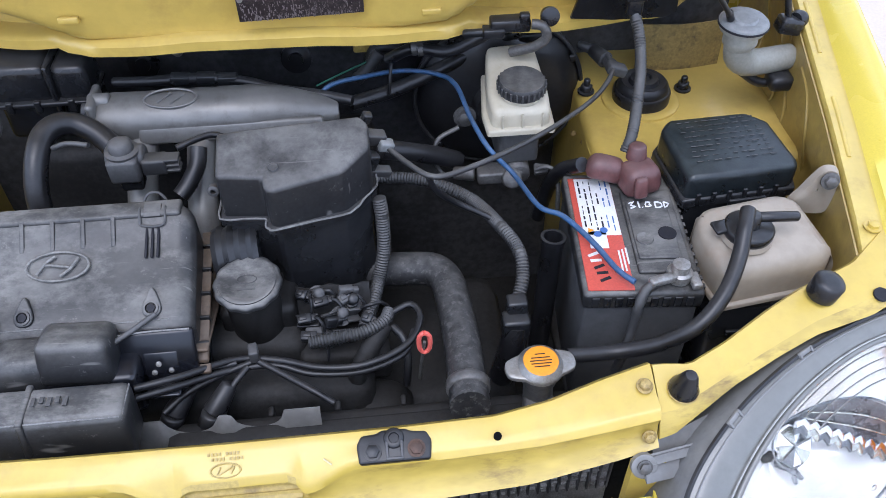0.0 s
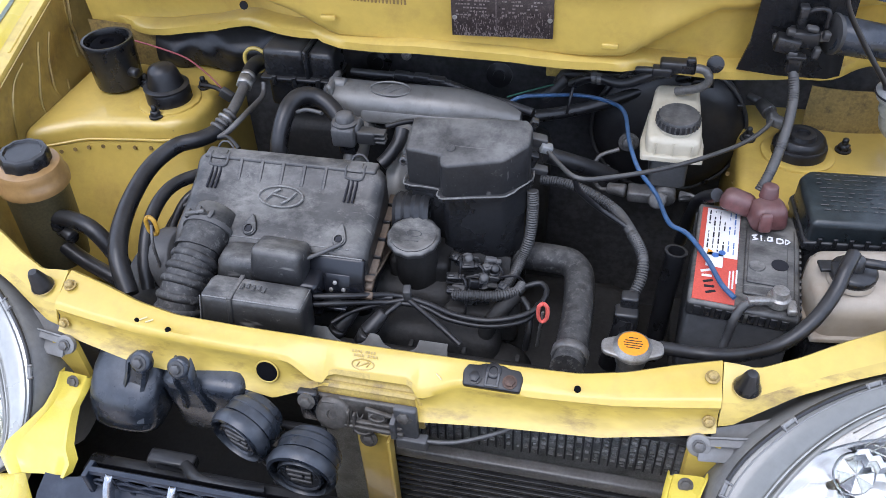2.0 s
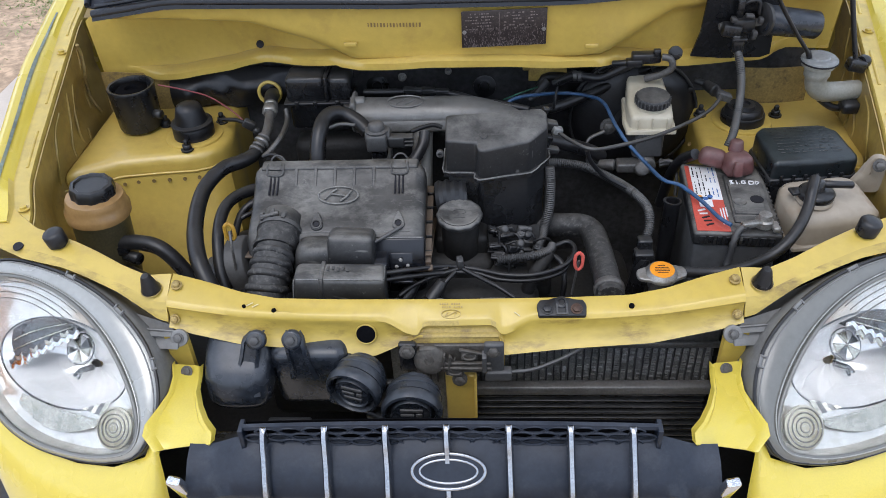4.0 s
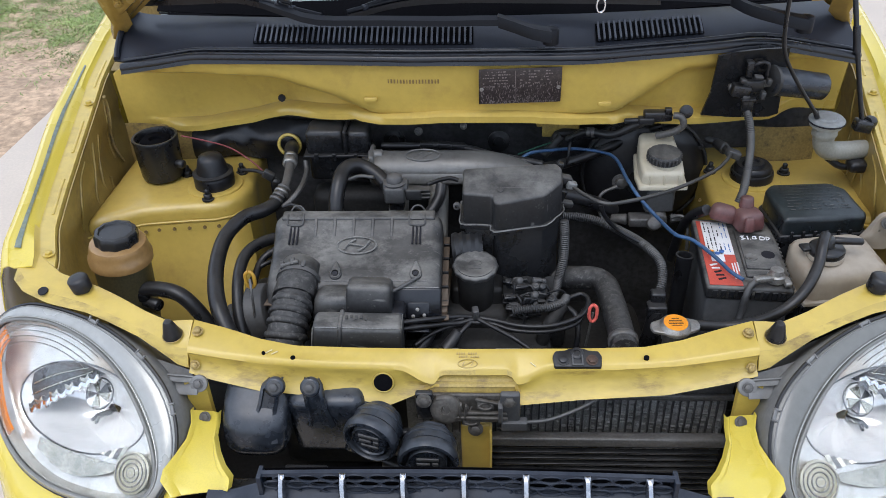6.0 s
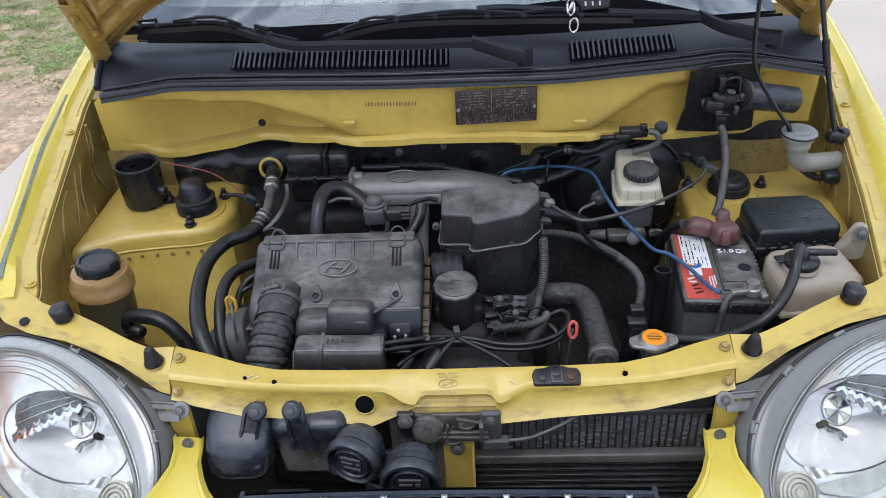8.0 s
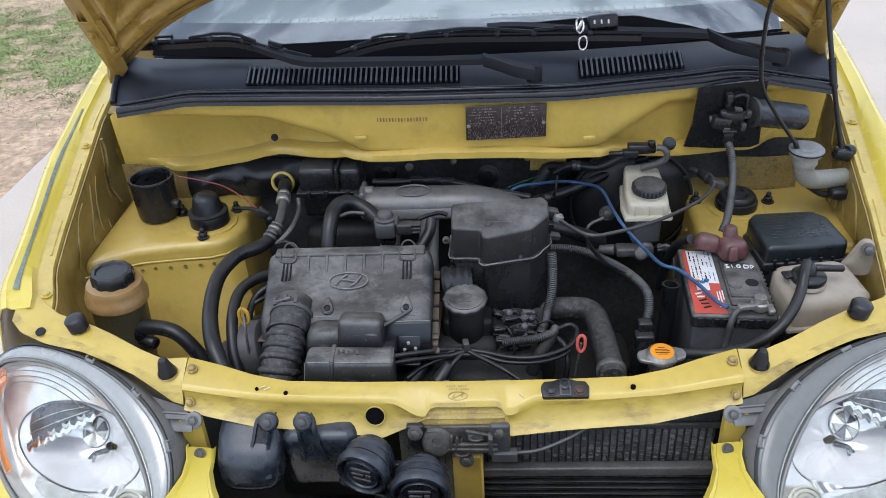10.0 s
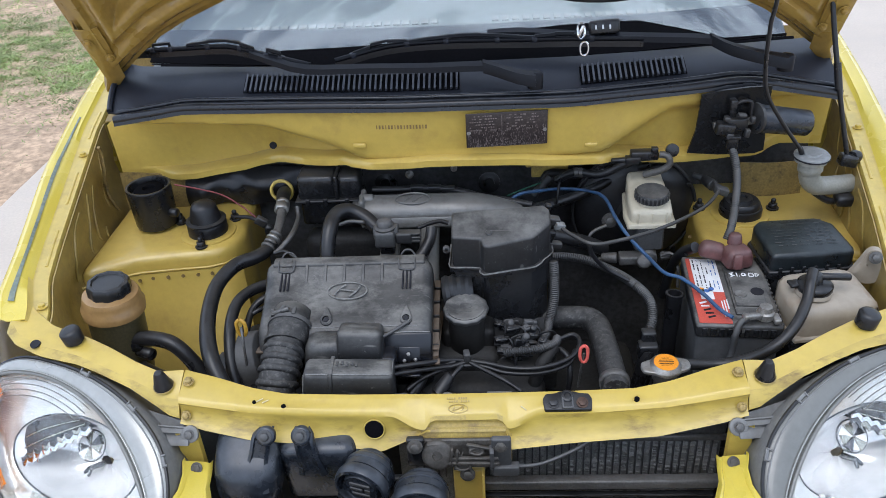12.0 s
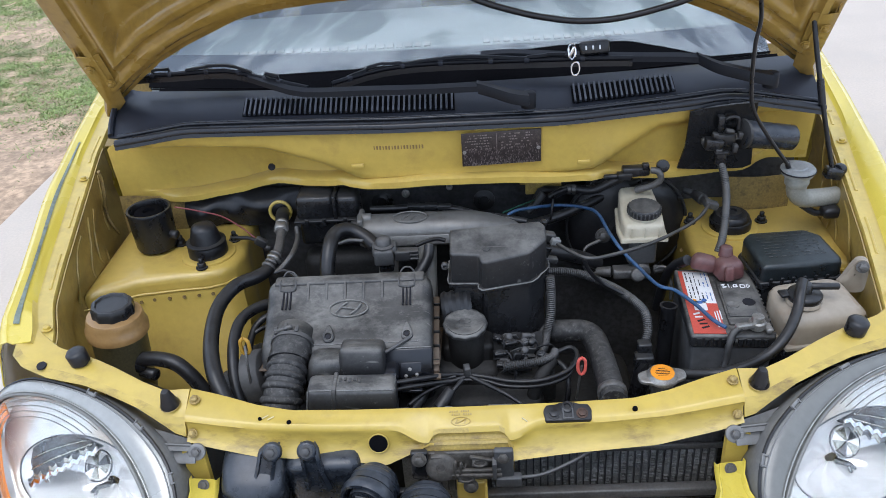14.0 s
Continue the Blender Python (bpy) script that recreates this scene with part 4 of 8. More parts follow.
part("shade_band", sheet([[on_glass(x, lip_top(x) * k, 0.003) for x in np.linspace(-0.63, 0.63, 40)] for k in (-0.05, 0.5, 1.0)], 0.002), VOID, windscreen, "black band in place of the shaded gap along the foot of the glass")
dash = thing("dashboard", "grey dashboard top with a row of vents", "dashboard", (0, 0.9, 1.0))
part("top", sheet([[(x, y, z + 0.012 * math.cos(x * 2)) for x in np.linspace(-0.64, 0.64, 24)] for y, z in ((0.70, 1.055), (0.80, 1.066), (0.90, 1.075), (1.05, 1.09), (1.20, 1.085), (1.26, 1.05), (1.27, 0.8))], 0.004), DASH, dash)
for x0, x1, n in ((-0.50, -0.05, 22), (0.06, 0.50, 20)):
    for i in range(n):
        x = x0 + (x1 - x0) * (i + 0.5) / n
        part("vent_cell", box((x, 0.90, 1.089 + 0.0 * x), (0.015, 0.022, 0.004), 0.001, (6, 0, 0)), SEAT, dash)
for x in (-0.32, 0.32):
    part("seat_backrest", box((x, 1.80, 0.90), (0.44, 0.14, 0.62), 0.06, (-12, 0, 0), 0.85, 4), SEAT, car)
    part("seat_headrest", box((x, 1.90, 1.31), (0.24, 0.10, 0.17), 0.045, (-8, 0, 0), 0.9, 4), SEAT, car)
    part("seat_cushion", box((x, 1.52, 0.52), (0.46, 0.5, 0.16), 0.05, (4, 0, 0), 1, 3), SEAT, car)
# cabin shell behind the screen
for side in (-1, 1):
    part("pillar", tube([(side * 0.70, 0.80, 1.09), (side * 0.60, 1.06, 1.37), (side * 0.555, 1.24, 1.60)], 0.03, 12, 0.05), YELLOW_OUT, car)
    part("door_skin", sheet([[(side * x, y, z) for y in np.linspace(1.30, 2.9, 6)] for x, z in ((0.79, 1.02), (0.83, 0.85), (0.83, 0.4), (0.80, 0.25))], 0.004), YELLOW_OUT, car)
for side in (-1, 1):
    part("side_glass", sheet([[(side * x, y, z) for y in np.linspace(1.28, 2.9, 6)] for x, z in ((0.79, 1.01), (0.70, 1.30), (0.575, 1.59))], 0.004), COWL_BLACK, car, "dark side glass")
for side in (-1, 1):
    part("quarter_glass", sheet([[(side * 0.79, 0.84, 1.01), (side * 0.79, 1.06, 1.01), (side * 0.79, 1.30, 1.01)], [(side * 0.64, 1.02, 1.30), (side * 0.67, 1.16, 1.32), (side * 0.69, 1.30, 1.32)], [(side * 0.575, 1.22, 1.585), (side * 0.575, 1.26, 1.59), (side * 0.575, 1.30, 1.59)]], 0.004), COWL_BLACK, car, "dark quarter glass")
part("roof", sheet([[(x, y, 1.635 - 0.05 * (x / 0.55) ** 2 - 0.03 * ((y - 2.0) / 0.8) ** 2) for x in np.linspace(-0.585, 0.585, 12)] for y in np.linspace(1.2, 2.97, 10)], 0.004), YELLOW_OUT, car)
part("rear_wall", box((0, 2.91, 0.955), (1.68, 0.02, 1.34), 0.01), YELLOW_OUT, car)
part("cabin_floor", box((0, 2.0, 0.32), (1.64, 1.8, 0.02), 0.005), DARK, car)
for side in (-1, 1):
    for y in (0.12, 2.5):
        w = part("wheel", lathe([(0.14, -0.07), (0.26, -0.075), (0.28, -0.05), (0.28, 0.05), (0.26, 0.075), (0.14, 0.07)], toward((side * 0.68, y, 0.28), (1, 0, 0)), 36), RUBBER, car, "black tyre")

# ---------------------------------------------------------------- car front: bumper, lamps, grille
LENS_LINE = [(-0.149, -0.024), (-0.114, -0.046), (-0.061, -0.058), (0.009, -0.060), (0.070, -0.045), (0.125, -0.010), (0.165, 0.040), (0.190, 0.090), (0.185, 0.125), (0.148, 0.142),
             (0.083, 0.148), (0.010, 0.134), (-0.054, 0.104), (-0.108, 0.060), (-0.144, 0.014)]
CASE_LINE = [(-0.161, -0.027), (-0.118, -0.054), (-0.062, -0.066), (0.010, -0.068), (0.074, -0.052), (0.130, -0.014), (0.172, 0.037), (0.198, 0.090), (0.195, 0.135), (0.152, 0.166),
             (0.085, 0.172), (0.008, 0.166), (-0.068, 0.143), (-0.133, 0.102), (-0.168, 0.040)]


def lamp_frame(side):
    o = Vector((side * 0.55, -0.1, 0.745))
    u, v, n = Vector((side * 0.935, 0.354, 0)), Vector((-side * 0.249, 0.6585, 0.710)), Vector((side * 0.2515, -0.664, 0.704))
    return lambda a, b, d=0.0: o + u * a + v * b + n * d


def rounded(line, n=60):
    """A closed smooth line through corner places."""
    p = np.array(line + line[:1], float)
    q = np.vstack([p[-2], p, p[1]])
    out = []
    for i in range(1, len(q) - 2):
        a, b, c, d = q[i - 1:i + 3]
        for k in range(4):
            t = k / 4
            out.append(0.5 * (2 * b + (c - a) * t + (2 * a - 5 * b + 4 * c - d) * t * t + (3 * b - a - 3 * c + d) * t ** 3))
    return np.array(out)


def headlamp(side):
    at = lamp_frame(side)
    lens, case = rounded(LENS_LINE), rounded(CASE_LINE)
    mid = np.array((0.02, 0.045))
    lamp = thing("headlamp", "large clear-lensed headlamp with a silver reflector", "headlamp", at(0, 0, -0.12), "headlamps")
    rows = [[at(*(mid + (p - mid) * k), 0.040 * (1 - k ** 2.2)) for p in lens] for k in (1, 0.96, 0.88, 0.76, 0.6, 0.42, 0.24, 0.1, 0.02)]
    cover = part("lens", sheet(rows, 0.002, True), LENS, lamp, "clear faceted plastic lens")
    cover.visible_shadow = False
    part("rim", tube([at(*p, 0.002) for p in np.vstack([lens, lens[:1]])], 0.0030, 8, 0.02), LAMPRIM_OLD, lamp)
    part("lens_flange", sheet([[at(*p, 0.0) for p in lens], [at(*(p + (q - p) * 0.3), 0.004) for p, q in zip(lens, case)], [at(*(p + (q - p) * 0.75), 0.001) for p, q in zip(lens, case)], [at(*(p + (q - p) * 0.92), -0.006) for p, q in zip(lens, case)]], 0.002, True), LAMPRIM if side < 0 else LAMPRIM_OLD, lamp, "hazy clear flange round the lens" if side < 0 else "yellowed flange round the lens")
    housing = part("housing", sheet([[at(*(p + (q - p) * 0.93), -0.007) for p, q in zip(lens, case)], [at(*q, -0.014) for q in case],
                                     [at(*(mid + (q - mid) * 0.965), -0.05) for q in case], [at(*(mid + (q - mid) * 0.86), -0.13) for q in case]], 0.003, True), LAMPGREY, lamp, "dusty grey plastic lamp housing")
    across, up, out = (at(1, 0, 0) - at(0, 0, 0)), (at(0, 1, 0) - at(0, 0, 0)), (at(0, 0, 1) - at(0, 0, 0))
    for i in (43, 48, 53):
        p, q = case[i], case[i + 1]
        along = (at(*q) - at(*p)).normalized()
        m = Matrix((along, out.cross(along), out)).transposed().to_4x4()
        m.translation = at(*(p + (lens[i] - p) * 0.06), -0.003)
        part("clip", placed(merge(box((0, 0, 0), (0.018, 0.005, 0.004), 0.001), box((-0.007, 0.002, 0.001), (0.0025, 0.008, 0.004), 0.0008), box((0.007, 0.002, 0.001), (0.0025, 0.008, 0.004), 0.0008)), m), LAMPGREY, housing)
    for k, d in ((0.80, -0.0005), (0.16, 0.0042)):
        part("flange_line", tube([at(*(p + (q - p) * k), d) for p, q in zip(np.vstack([lens, lens[:1]]), np.vstack([case, case[:1]]))], 0.0010, 6, 0.02), LAMPGREY if k > 0.5 else LAMPRIM, lamp)
    part("gasket", tube([at(*(p + (q - p) * 0.94), -0.004) for p, q in zip(np.vstack([lens, lens[:1]]), np.vstack([case, case[:1]]))], 0.0026, 6, 0.02), RUBBER, housing)
    # reflector bowl and the silver surround
    count = len(lens)
    heart = np.array((0.020, 0.046))

    def brim(p):
        """The bowl's edge on the way from its heart to a place of the lens outline."""
        w = p - heart
        return heart + w / math.hypot(w[0] / 0.114, w[1] / 0.060)

    brims = np.array([brim(p) for p in lens])
    part("surround", sheet([[at(*(mid + (p - mid) * 0.985), -0.003) for p in lens], [at(*(mid + (p - mid) * 0.93), -0.018) for p in lens], [at(*(0.5 * (mid + (p - mid) * 0.93) + 0.5 * q), -0.022) for p, q in zip(lens, brims)],
                            [at(*q, -0.026) for q in brims]], 0.001, True), LAMPWHITE, lamp, "silver lamp surround")
    bowl_rows = []
    for k in (1.0, 0.985, 0.86, 0.70, 0.52, 0.36, 0.22, 0.1):
        bowl_rows.append([at(*(heart + (q - heart) * k), -0.026 - 0.070 * (1 - k ** 2) + 0.0022 * (1 if (i // 4) % 2 else -1) * k * (1 - k) * 4) for i, q in enumerate(brims)])
    part("reflector", sheet(bowl_rows, 0.001, True), REFLECT, lamp, "faceted mirror reflector")
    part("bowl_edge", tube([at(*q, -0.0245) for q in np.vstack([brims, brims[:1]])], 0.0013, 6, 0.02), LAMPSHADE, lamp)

    def facing(a, b, d, along):
        """A pose on the lamp's plane whose x axis runs along a direction of that plane."""
        x = (across * along[0] + up * along[1]).normalized()
        m = Matrix((x, out.cross(x), out)).transposed().to_4x4()
        m.translation = at(a, b, d)
        return m

    # dark crescent above the row of bright teeth, a dark reflection painted in
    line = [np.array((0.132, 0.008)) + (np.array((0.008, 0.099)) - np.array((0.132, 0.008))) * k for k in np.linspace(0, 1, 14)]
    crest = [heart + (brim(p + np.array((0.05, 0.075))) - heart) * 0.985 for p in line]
    part("dark_reflection", sheet([[at(*p, -0.040) for p in line], [at(*(0.5 * (p + q)), -0.036) for p, q in zip(line, crest)], [at(*q, -0.0265) for q in crest]], 0.001), LAMPSHADE, lamp, "dark reflection painted over the upper part of the reflector")
    slope = np.array((-0.124, 0.091))
    for i in range(10):
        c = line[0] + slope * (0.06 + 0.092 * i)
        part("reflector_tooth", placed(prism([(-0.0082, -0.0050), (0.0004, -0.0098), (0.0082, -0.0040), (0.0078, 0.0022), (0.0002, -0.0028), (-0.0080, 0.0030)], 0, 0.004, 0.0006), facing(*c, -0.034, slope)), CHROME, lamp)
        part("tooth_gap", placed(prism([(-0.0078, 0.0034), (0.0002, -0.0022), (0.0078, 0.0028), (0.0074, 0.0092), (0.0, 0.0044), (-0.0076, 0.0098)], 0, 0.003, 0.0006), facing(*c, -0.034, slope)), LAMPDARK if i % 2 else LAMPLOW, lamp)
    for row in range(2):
        part("crescent_rib", tube([at(*(p + (q - p) * (0.38 + 0.28 * row)), -0.034 + 0.004 * row) for p, q in zip(line[1:-1], crest[1:-1])], 0.0011, 6, 0.02), LAMPLOW, lamp)
    # bulb cap as a faceted star, its bright and dark facets set by colour
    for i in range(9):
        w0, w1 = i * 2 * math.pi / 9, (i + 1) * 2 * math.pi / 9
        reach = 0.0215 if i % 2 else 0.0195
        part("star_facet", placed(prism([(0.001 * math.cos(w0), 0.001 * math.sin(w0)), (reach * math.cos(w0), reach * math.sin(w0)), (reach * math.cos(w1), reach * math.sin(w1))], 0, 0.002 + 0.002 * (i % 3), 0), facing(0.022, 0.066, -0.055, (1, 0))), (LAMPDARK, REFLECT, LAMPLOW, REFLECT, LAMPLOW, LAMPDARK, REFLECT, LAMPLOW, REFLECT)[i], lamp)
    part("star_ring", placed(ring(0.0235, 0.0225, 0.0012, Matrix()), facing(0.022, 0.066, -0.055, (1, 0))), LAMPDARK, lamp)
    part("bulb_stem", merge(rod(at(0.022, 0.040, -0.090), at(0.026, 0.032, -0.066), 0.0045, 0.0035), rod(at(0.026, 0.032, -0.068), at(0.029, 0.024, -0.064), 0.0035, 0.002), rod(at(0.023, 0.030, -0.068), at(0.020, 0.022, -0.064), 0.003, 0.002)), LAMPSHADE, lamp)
    # fluted silver strip below the bowl
    low = np.array([(0.066 - 0.0115 * i, -0.022 - 0.020 * math.sin(math.pi * i / 12)) for i in range(13)])
    part("lower_reflector", sheet([[at(a, -0.010 - 0.004 * math.sin(math.pi * i / 12), -0.016 - (0.003 if i % 2 else 0)) for i, (a, b) in enumerate(low)], [at(a, 0.5 * (b - 0.014), -0.014 + (0.003 if i % 3 else -0.002)) for i, (a, b) in enumerate(low)],
                                   [at(a * 0.96, b, -0.013 + (0.002 if i % 2 else 0)) for i, (a, b) in enumerate(low)]], 0.001), LAMPLOW, lamp, "fluted silver strip")
    for i in range(5):
        part("flute", sheet([[at(-0.075 + 0.0075 * i, -0.004, -0.020), at(-0.070 + 0.0075 * i, -0.004, -0.017)], [at(-0.078 + 0.0075 * i, 0.016 - 0.004 * i, -0.024), at(-0.073 + 0.0075 * i, 0.016 - 0.004 * i, -0.021)]], 0.001), LAMPDARK if i % 2 else LAMPLOW, lamp)
    for k in (0.93, 0.86, 0.79, 0.72):
        arc = [at(*(mid + (lens[i] - mid) * k), 0.040 * (1 - k ** 2.2) - 0.003) for i in range(28, 46)]
        part("optic_line", tube(arc, 0.0008, 5, 0.02), LAMPGREY, lamp)
    part("position_lamp", lathe([(0.028, 0), (0.028, 0.002), (0.024, 0.0035), (0.0235, 0.0018), (0.018, 0.0035), (0.0175, 0.0018), (0.012, 0.0035), (0.0115, 0.0018), (0.006, 0.004), (0.002, 0.004)], toward(at(-0.108, -0.010, -0.008), at(0, 0, 1) - at(0, 0, 0)), 30), BEZEL_OLD, lamp, "ringed position lamp lens")
    for r in (0.0245, 0.0185, 0.0125, 0.0065):
        part("lens_ring", ring(r, r, 0.0009, toward(at(-0.108, -0.010, -0.0045), out), 30), LAMPGREY, lamp)
    part("indicator", sheet([[at(*(mid + (lens[i] - mid) * k), 0.040 * (1 - k ** 2.2) - 0.006) for i in range(19, 33)] for k in (0.985, 0.92, 0.80)], 0.003), AMBER, lamp, "amber indicator strip")
    # steel arm that ties the lamp to the crossmember
    bolted, held = [(-0.369, -0.050, 0.811), (-0.457, -0.030, 0.798)]
    a, b = Vector((-side * bolted[0], *bolted[1:])), Vector((-side * held[0], *held[1:]))
    w = Vector((0, 0.010, 0.0125))
    rows = []
    for k in np.linspace(0, 1, 7):
        c, grow = a + (b - a) * k, 0.66 + 0.10 * k
        rows.append([c - w * grow + Vector((0, 0.006, 0)), c - w * grow + Vector((0, -0.003, 0.001)), c - w * grow * 0.72 + Vector((0, -0.003, 0.001)), c - w * grow * 0.55 + Vector((0, 0.004, 0)), c + w * grow * 0.1 + Vector((0, 0.004, 0)), c + w * grow * 0.3 + Vector((0, -0.001, 0.001)), c + w * grow * 0.5 + Vector((0, 0.003, 0)), c + w * grow + Vector((0, -0.002, 0.001))])
    gusset = [[a + (b - a) * k + Vector((0, 0.010, -0.002)) + w * f * (0.5 + 1.3 * k) for f in np.linspace(-1, 1, 5)] for k in np.linspace(0.15, 1.05, 6)]
    arm = part("mounting_arm", merge(sheet(rows, 0.002), sheet(gusset, 0.002), lathe([(0.0120, -0.003), (0.0120, 0.002), (0.010, 0.003), (0.006, 0.003)], toward(a, (0, -0.8, 0.5)), 24)), ARMGREY, lamp, "pale grey ribbed mounting arm")
    part("bolt", hexbolt(a + Vector((0, -0.003, 0.002)), (0, -0.8, 0.5), 0.0055, 0.004, 1.3), GREYMETAL, arm)
    return lamp


for side in (-1, 1):
    headlamp(side)

# yellow brackets between crossmember and bumper
for side in (-1, 1):
    c = side * 0.377
    post = thing("grille_bracket", "yellow pressed steel bracket bolted under the crossmember", "bracket", (c, -0.19, 0.69), "grille brackets")
    part("post", sheet([[(c - 0.017, -0.040, z), (c - 0.015, -0.046, z), (c + 0.015, -0.046, z), (c + 0.017, -0.040, z)] for z in (0.808, 0.78, 0.75, 0.735)], 0.0025), YELLOW, post)
    left = [(-0.385, -0.062, 0.772), (-0.377, -0.082, 0.769), (-0.376, -0.108, 0.766), (-0.383, -0.135, 0.765), (-0.391, -0.160, 0.764), (-0.390, -0.176, 0.761), (-0.373, -0.192, 0.750)]
    right = [(-0.346, -0.062, 0.768), (-0.342, -0.082, 0.766), (-0.338, -0.108, 0.767), (-0.327, -0.135, 0.766), (-0.313, -0.160, 0.769), (-0.299, -0.176, 0.767), (-0.297, -0.192, 0.765)]
    rows = []
    for i, (p, q) in enumerate(zip(left, right)):
        p, q = Vector(p), Vector(q)
        lift = 0.25 if i == 0 else 1.0
        row = [p + Vector((-0.001, 0.008, -0.003)), p + Vector((0, -0.004, 0.004)) * lift, p + (q - p) * 0.07 + Vector((0, -0.003, 0.003)), p + (q - p) * 0.14 + Vector((0, 0.003, -0.002)), (p + q) / 2 + Vector((0, 0.004, -0.003)), p + (q - p) * 0.86 + Vector((0, 0.003, -0.002)), p + (q - p) * 0.93 + Vector((0, -0.003, 0.003)), q + Vector((0, -0.004, 0.004)) * lift, q + Vector((0.001, 0.008, -0.003))]
        rows.append([Vector((-side * w.x, w.y, w.z)) for w in row])
    part("plate", sheet(rows, 0.002), YELLOW_OUT, post)
    part("bolt", hexbolt(Vector((side * -(left[0][0] + right[0][0] + left[1][0] + right[1][0]) / 4, (left[0][1] + left[1][1]) / 2, (left[0][2] + right[0][2] + left[1][2] + right[1][2]) / 4)), (0, -0.8, 0.6), 0.0052, 0.003, 1.55), GREASY, post, "rust-darkened bolt")

bumper = thing("front_bumper", "glossy yellow front bumper cover", "bumper", (0, -0.3, 0.4))
for side in (-1, 1):
    at = lamp_frame(side)
    brim = [(-0.158, 0.045), (-0.166, 0.0), (-0.163, -0.034), (-0.120, -0.060), (-0.062, -0.072), (0.010, -0.074), (0.078, -0.058), (0.135, -0.018), (0.178, 0.035)]
    base = [at(a, b, -0.012) for a, b in brim]
    rows = [[p + Vector((0, 0.01, -0.03)) for p in base], base]
    for dy, dz, dx in ((-0.010, -0.006, 0.0), (-0.030, -0.018, 0.003), (-0.055, -0.050, 0.006), (-0.075, -0.11, 0.01), (-0.080, -0.22, 0.01), (-0.06, -0.36, 0.0)):
        rows.append([p + Vector((side * dx * (1 if i > 3 else -1.0), dy * (1 - 0.06 * i), dz)) for i, p in enumerate(base)])
    part("corner", sheet(rows, 0.003), YELLOW_OUT, bumper)
part("lower_panel", sheet([[(x, y - 0.02 * math.cos(x * 4), z) for x in np.linspace(-0.34, 0.34, 16)] for y, z in ((-0.27, 0.56), (-0.285, 0.5), (-0.28, 0.36), (-0.24, 0.28))], 0.003), YELLOW_OUT, bumper)

grille = thing("front_grille", "black honeycomb grille with seven chrome bars", "grille", (0, -0.22, 0.6))
GX = lambda x: -0.200 - 0.006 * (1 - (x / 0.26) ** 2)
GZ = lambda x: 0.0125 * (1 - (x / 0.25) ** 2)
part("top_rail", sheet([[(x, GX(x) + dy, z + GZ(x)) for x in np.linspace(-0.250, 0.250, 30)] for dy, z in ((0.005, 0.799), (0.005, 0.8065), (0.002, 0.8100), (-0.003, 0.8095), (-0.0045, 0.8055))], 0.002), GRILLE, grille)
for r in range(3):
    z = 0.8005 - 0.0104 * r
    for i in range(18):
        x = -0.247 + 0.029 * i + (0.0145 if r % 2 else 0)
        if abs(x) > 0.240:
            continue
        pts = [(x + dx, GX(x) - 0.003, z + dz + GZ(x)) for dx, dz in ((-0.0145, 0), (-0.0075, 0.0052), (0.0075, 0.0052), (0.0145, 0), (0.0075, -0.0052), (-0.0075, -0.0052), (-0.0145, 0))]
        part("honeycomb_cell", tube(pts, 0.0017, 5, 0.02), GRILLE, grille)
part("backing", sheet([[(x, GX(x) + 0.010, z + GZ(x)) for x in np.linspace(-0.25, 0.25, 20)] for z in (0.804, 0.75)], 0.001), VOID, grille)
for side in (-1, 1):
    part("end_plate", box((side * 0.249, GX(0.249), 0.789), (0.006, 0.02, 0.042), 0.001), GRILLE, grille)
rows = [[(x, GX(x) + dy - 0.012 * smoothstep(0.1, 0.0, abs(x)) * (1 if k > 0 else 0), z + 0.010 * smoothstep(0.10, 0.04, abs(x)) * (1 if k == 0 else 0) - 0.022 * smoothstep(0.24, 0.31, abs(x)) * (1 if k < 2 else 0.5)) for x in np.linspace(-0.325, 0.325, 60)]
        for k, (dy, z) in enumerate(((0.006, 0.786), (-0.014, 0.779), (-0.034, 0.752), (-0.044, 0.735), (-0.040, 0.722), (-0.03, 0.70), (-0.035, 0.62), (-0.02, 0.52)))]
part("body", sheet(rows, 0.003), GRILLE, grille, "blue-black plastic grille body")
for x in (-0.221, -0.146, -0.073, -0.001, 0.072, 0.144, 0.217):
    y = GX(x)
    pts = [(x, y - 0.001, 0.8085 + GZ(x)), (x, y - 0.0045, 0.8085 + GZ(x)), (x, y - 0.014, 0.799 + GZ(x)), (x + 0.001, y - 0.028, 0.780), (x + 0.002, y - 0.052, 0.742), (x + 0.003, y - 0.058, 0.70), (x + 0.003, y - 0.05, 0.62)]
    part("chrome_bar", sheet([[(p[0] + dx, p[1] - dd, p[2] + dd * 0.4) for dx, dd in ((-0.0050, -0.006), (-0.0044, 0.0005), (-0.0024, 0.0032), (0.0024, 0.0032), (0.0044, 0.0005), (0.0050, -0.006))] for p in curve(pts, 0.012)], 0.001), BARCHROME, grille, "chrome bar")
em = toward((0.001, -0.241, 0.776), (0, -0.80, 0.60))
part("emblem", merge(ring(0.043, 0.021, 0.0024, em), placed(ring(0.034, 0.014, 0.0018, Matrix()), em)), BARCHROME, grille, "plain oval emblem with a chrome rim")
part("emblem_field", placed(lathe([(0.001, -0.004), (0.043, -0.004), (0.042, 0.0002), (0.001, 0.0012)], None, 40), em @ Matrix.Diagonal((1, 0.5, 1, 1))), GRILLE, grille)
for side in (-1, 1):
    part("corner_trim", box((side * 0.330, -0.232, 0.725), (0.018, 0.012, 0.075), 0.003, (18, 0, side * 12)), CHROME, grille, "chrome corner trim")

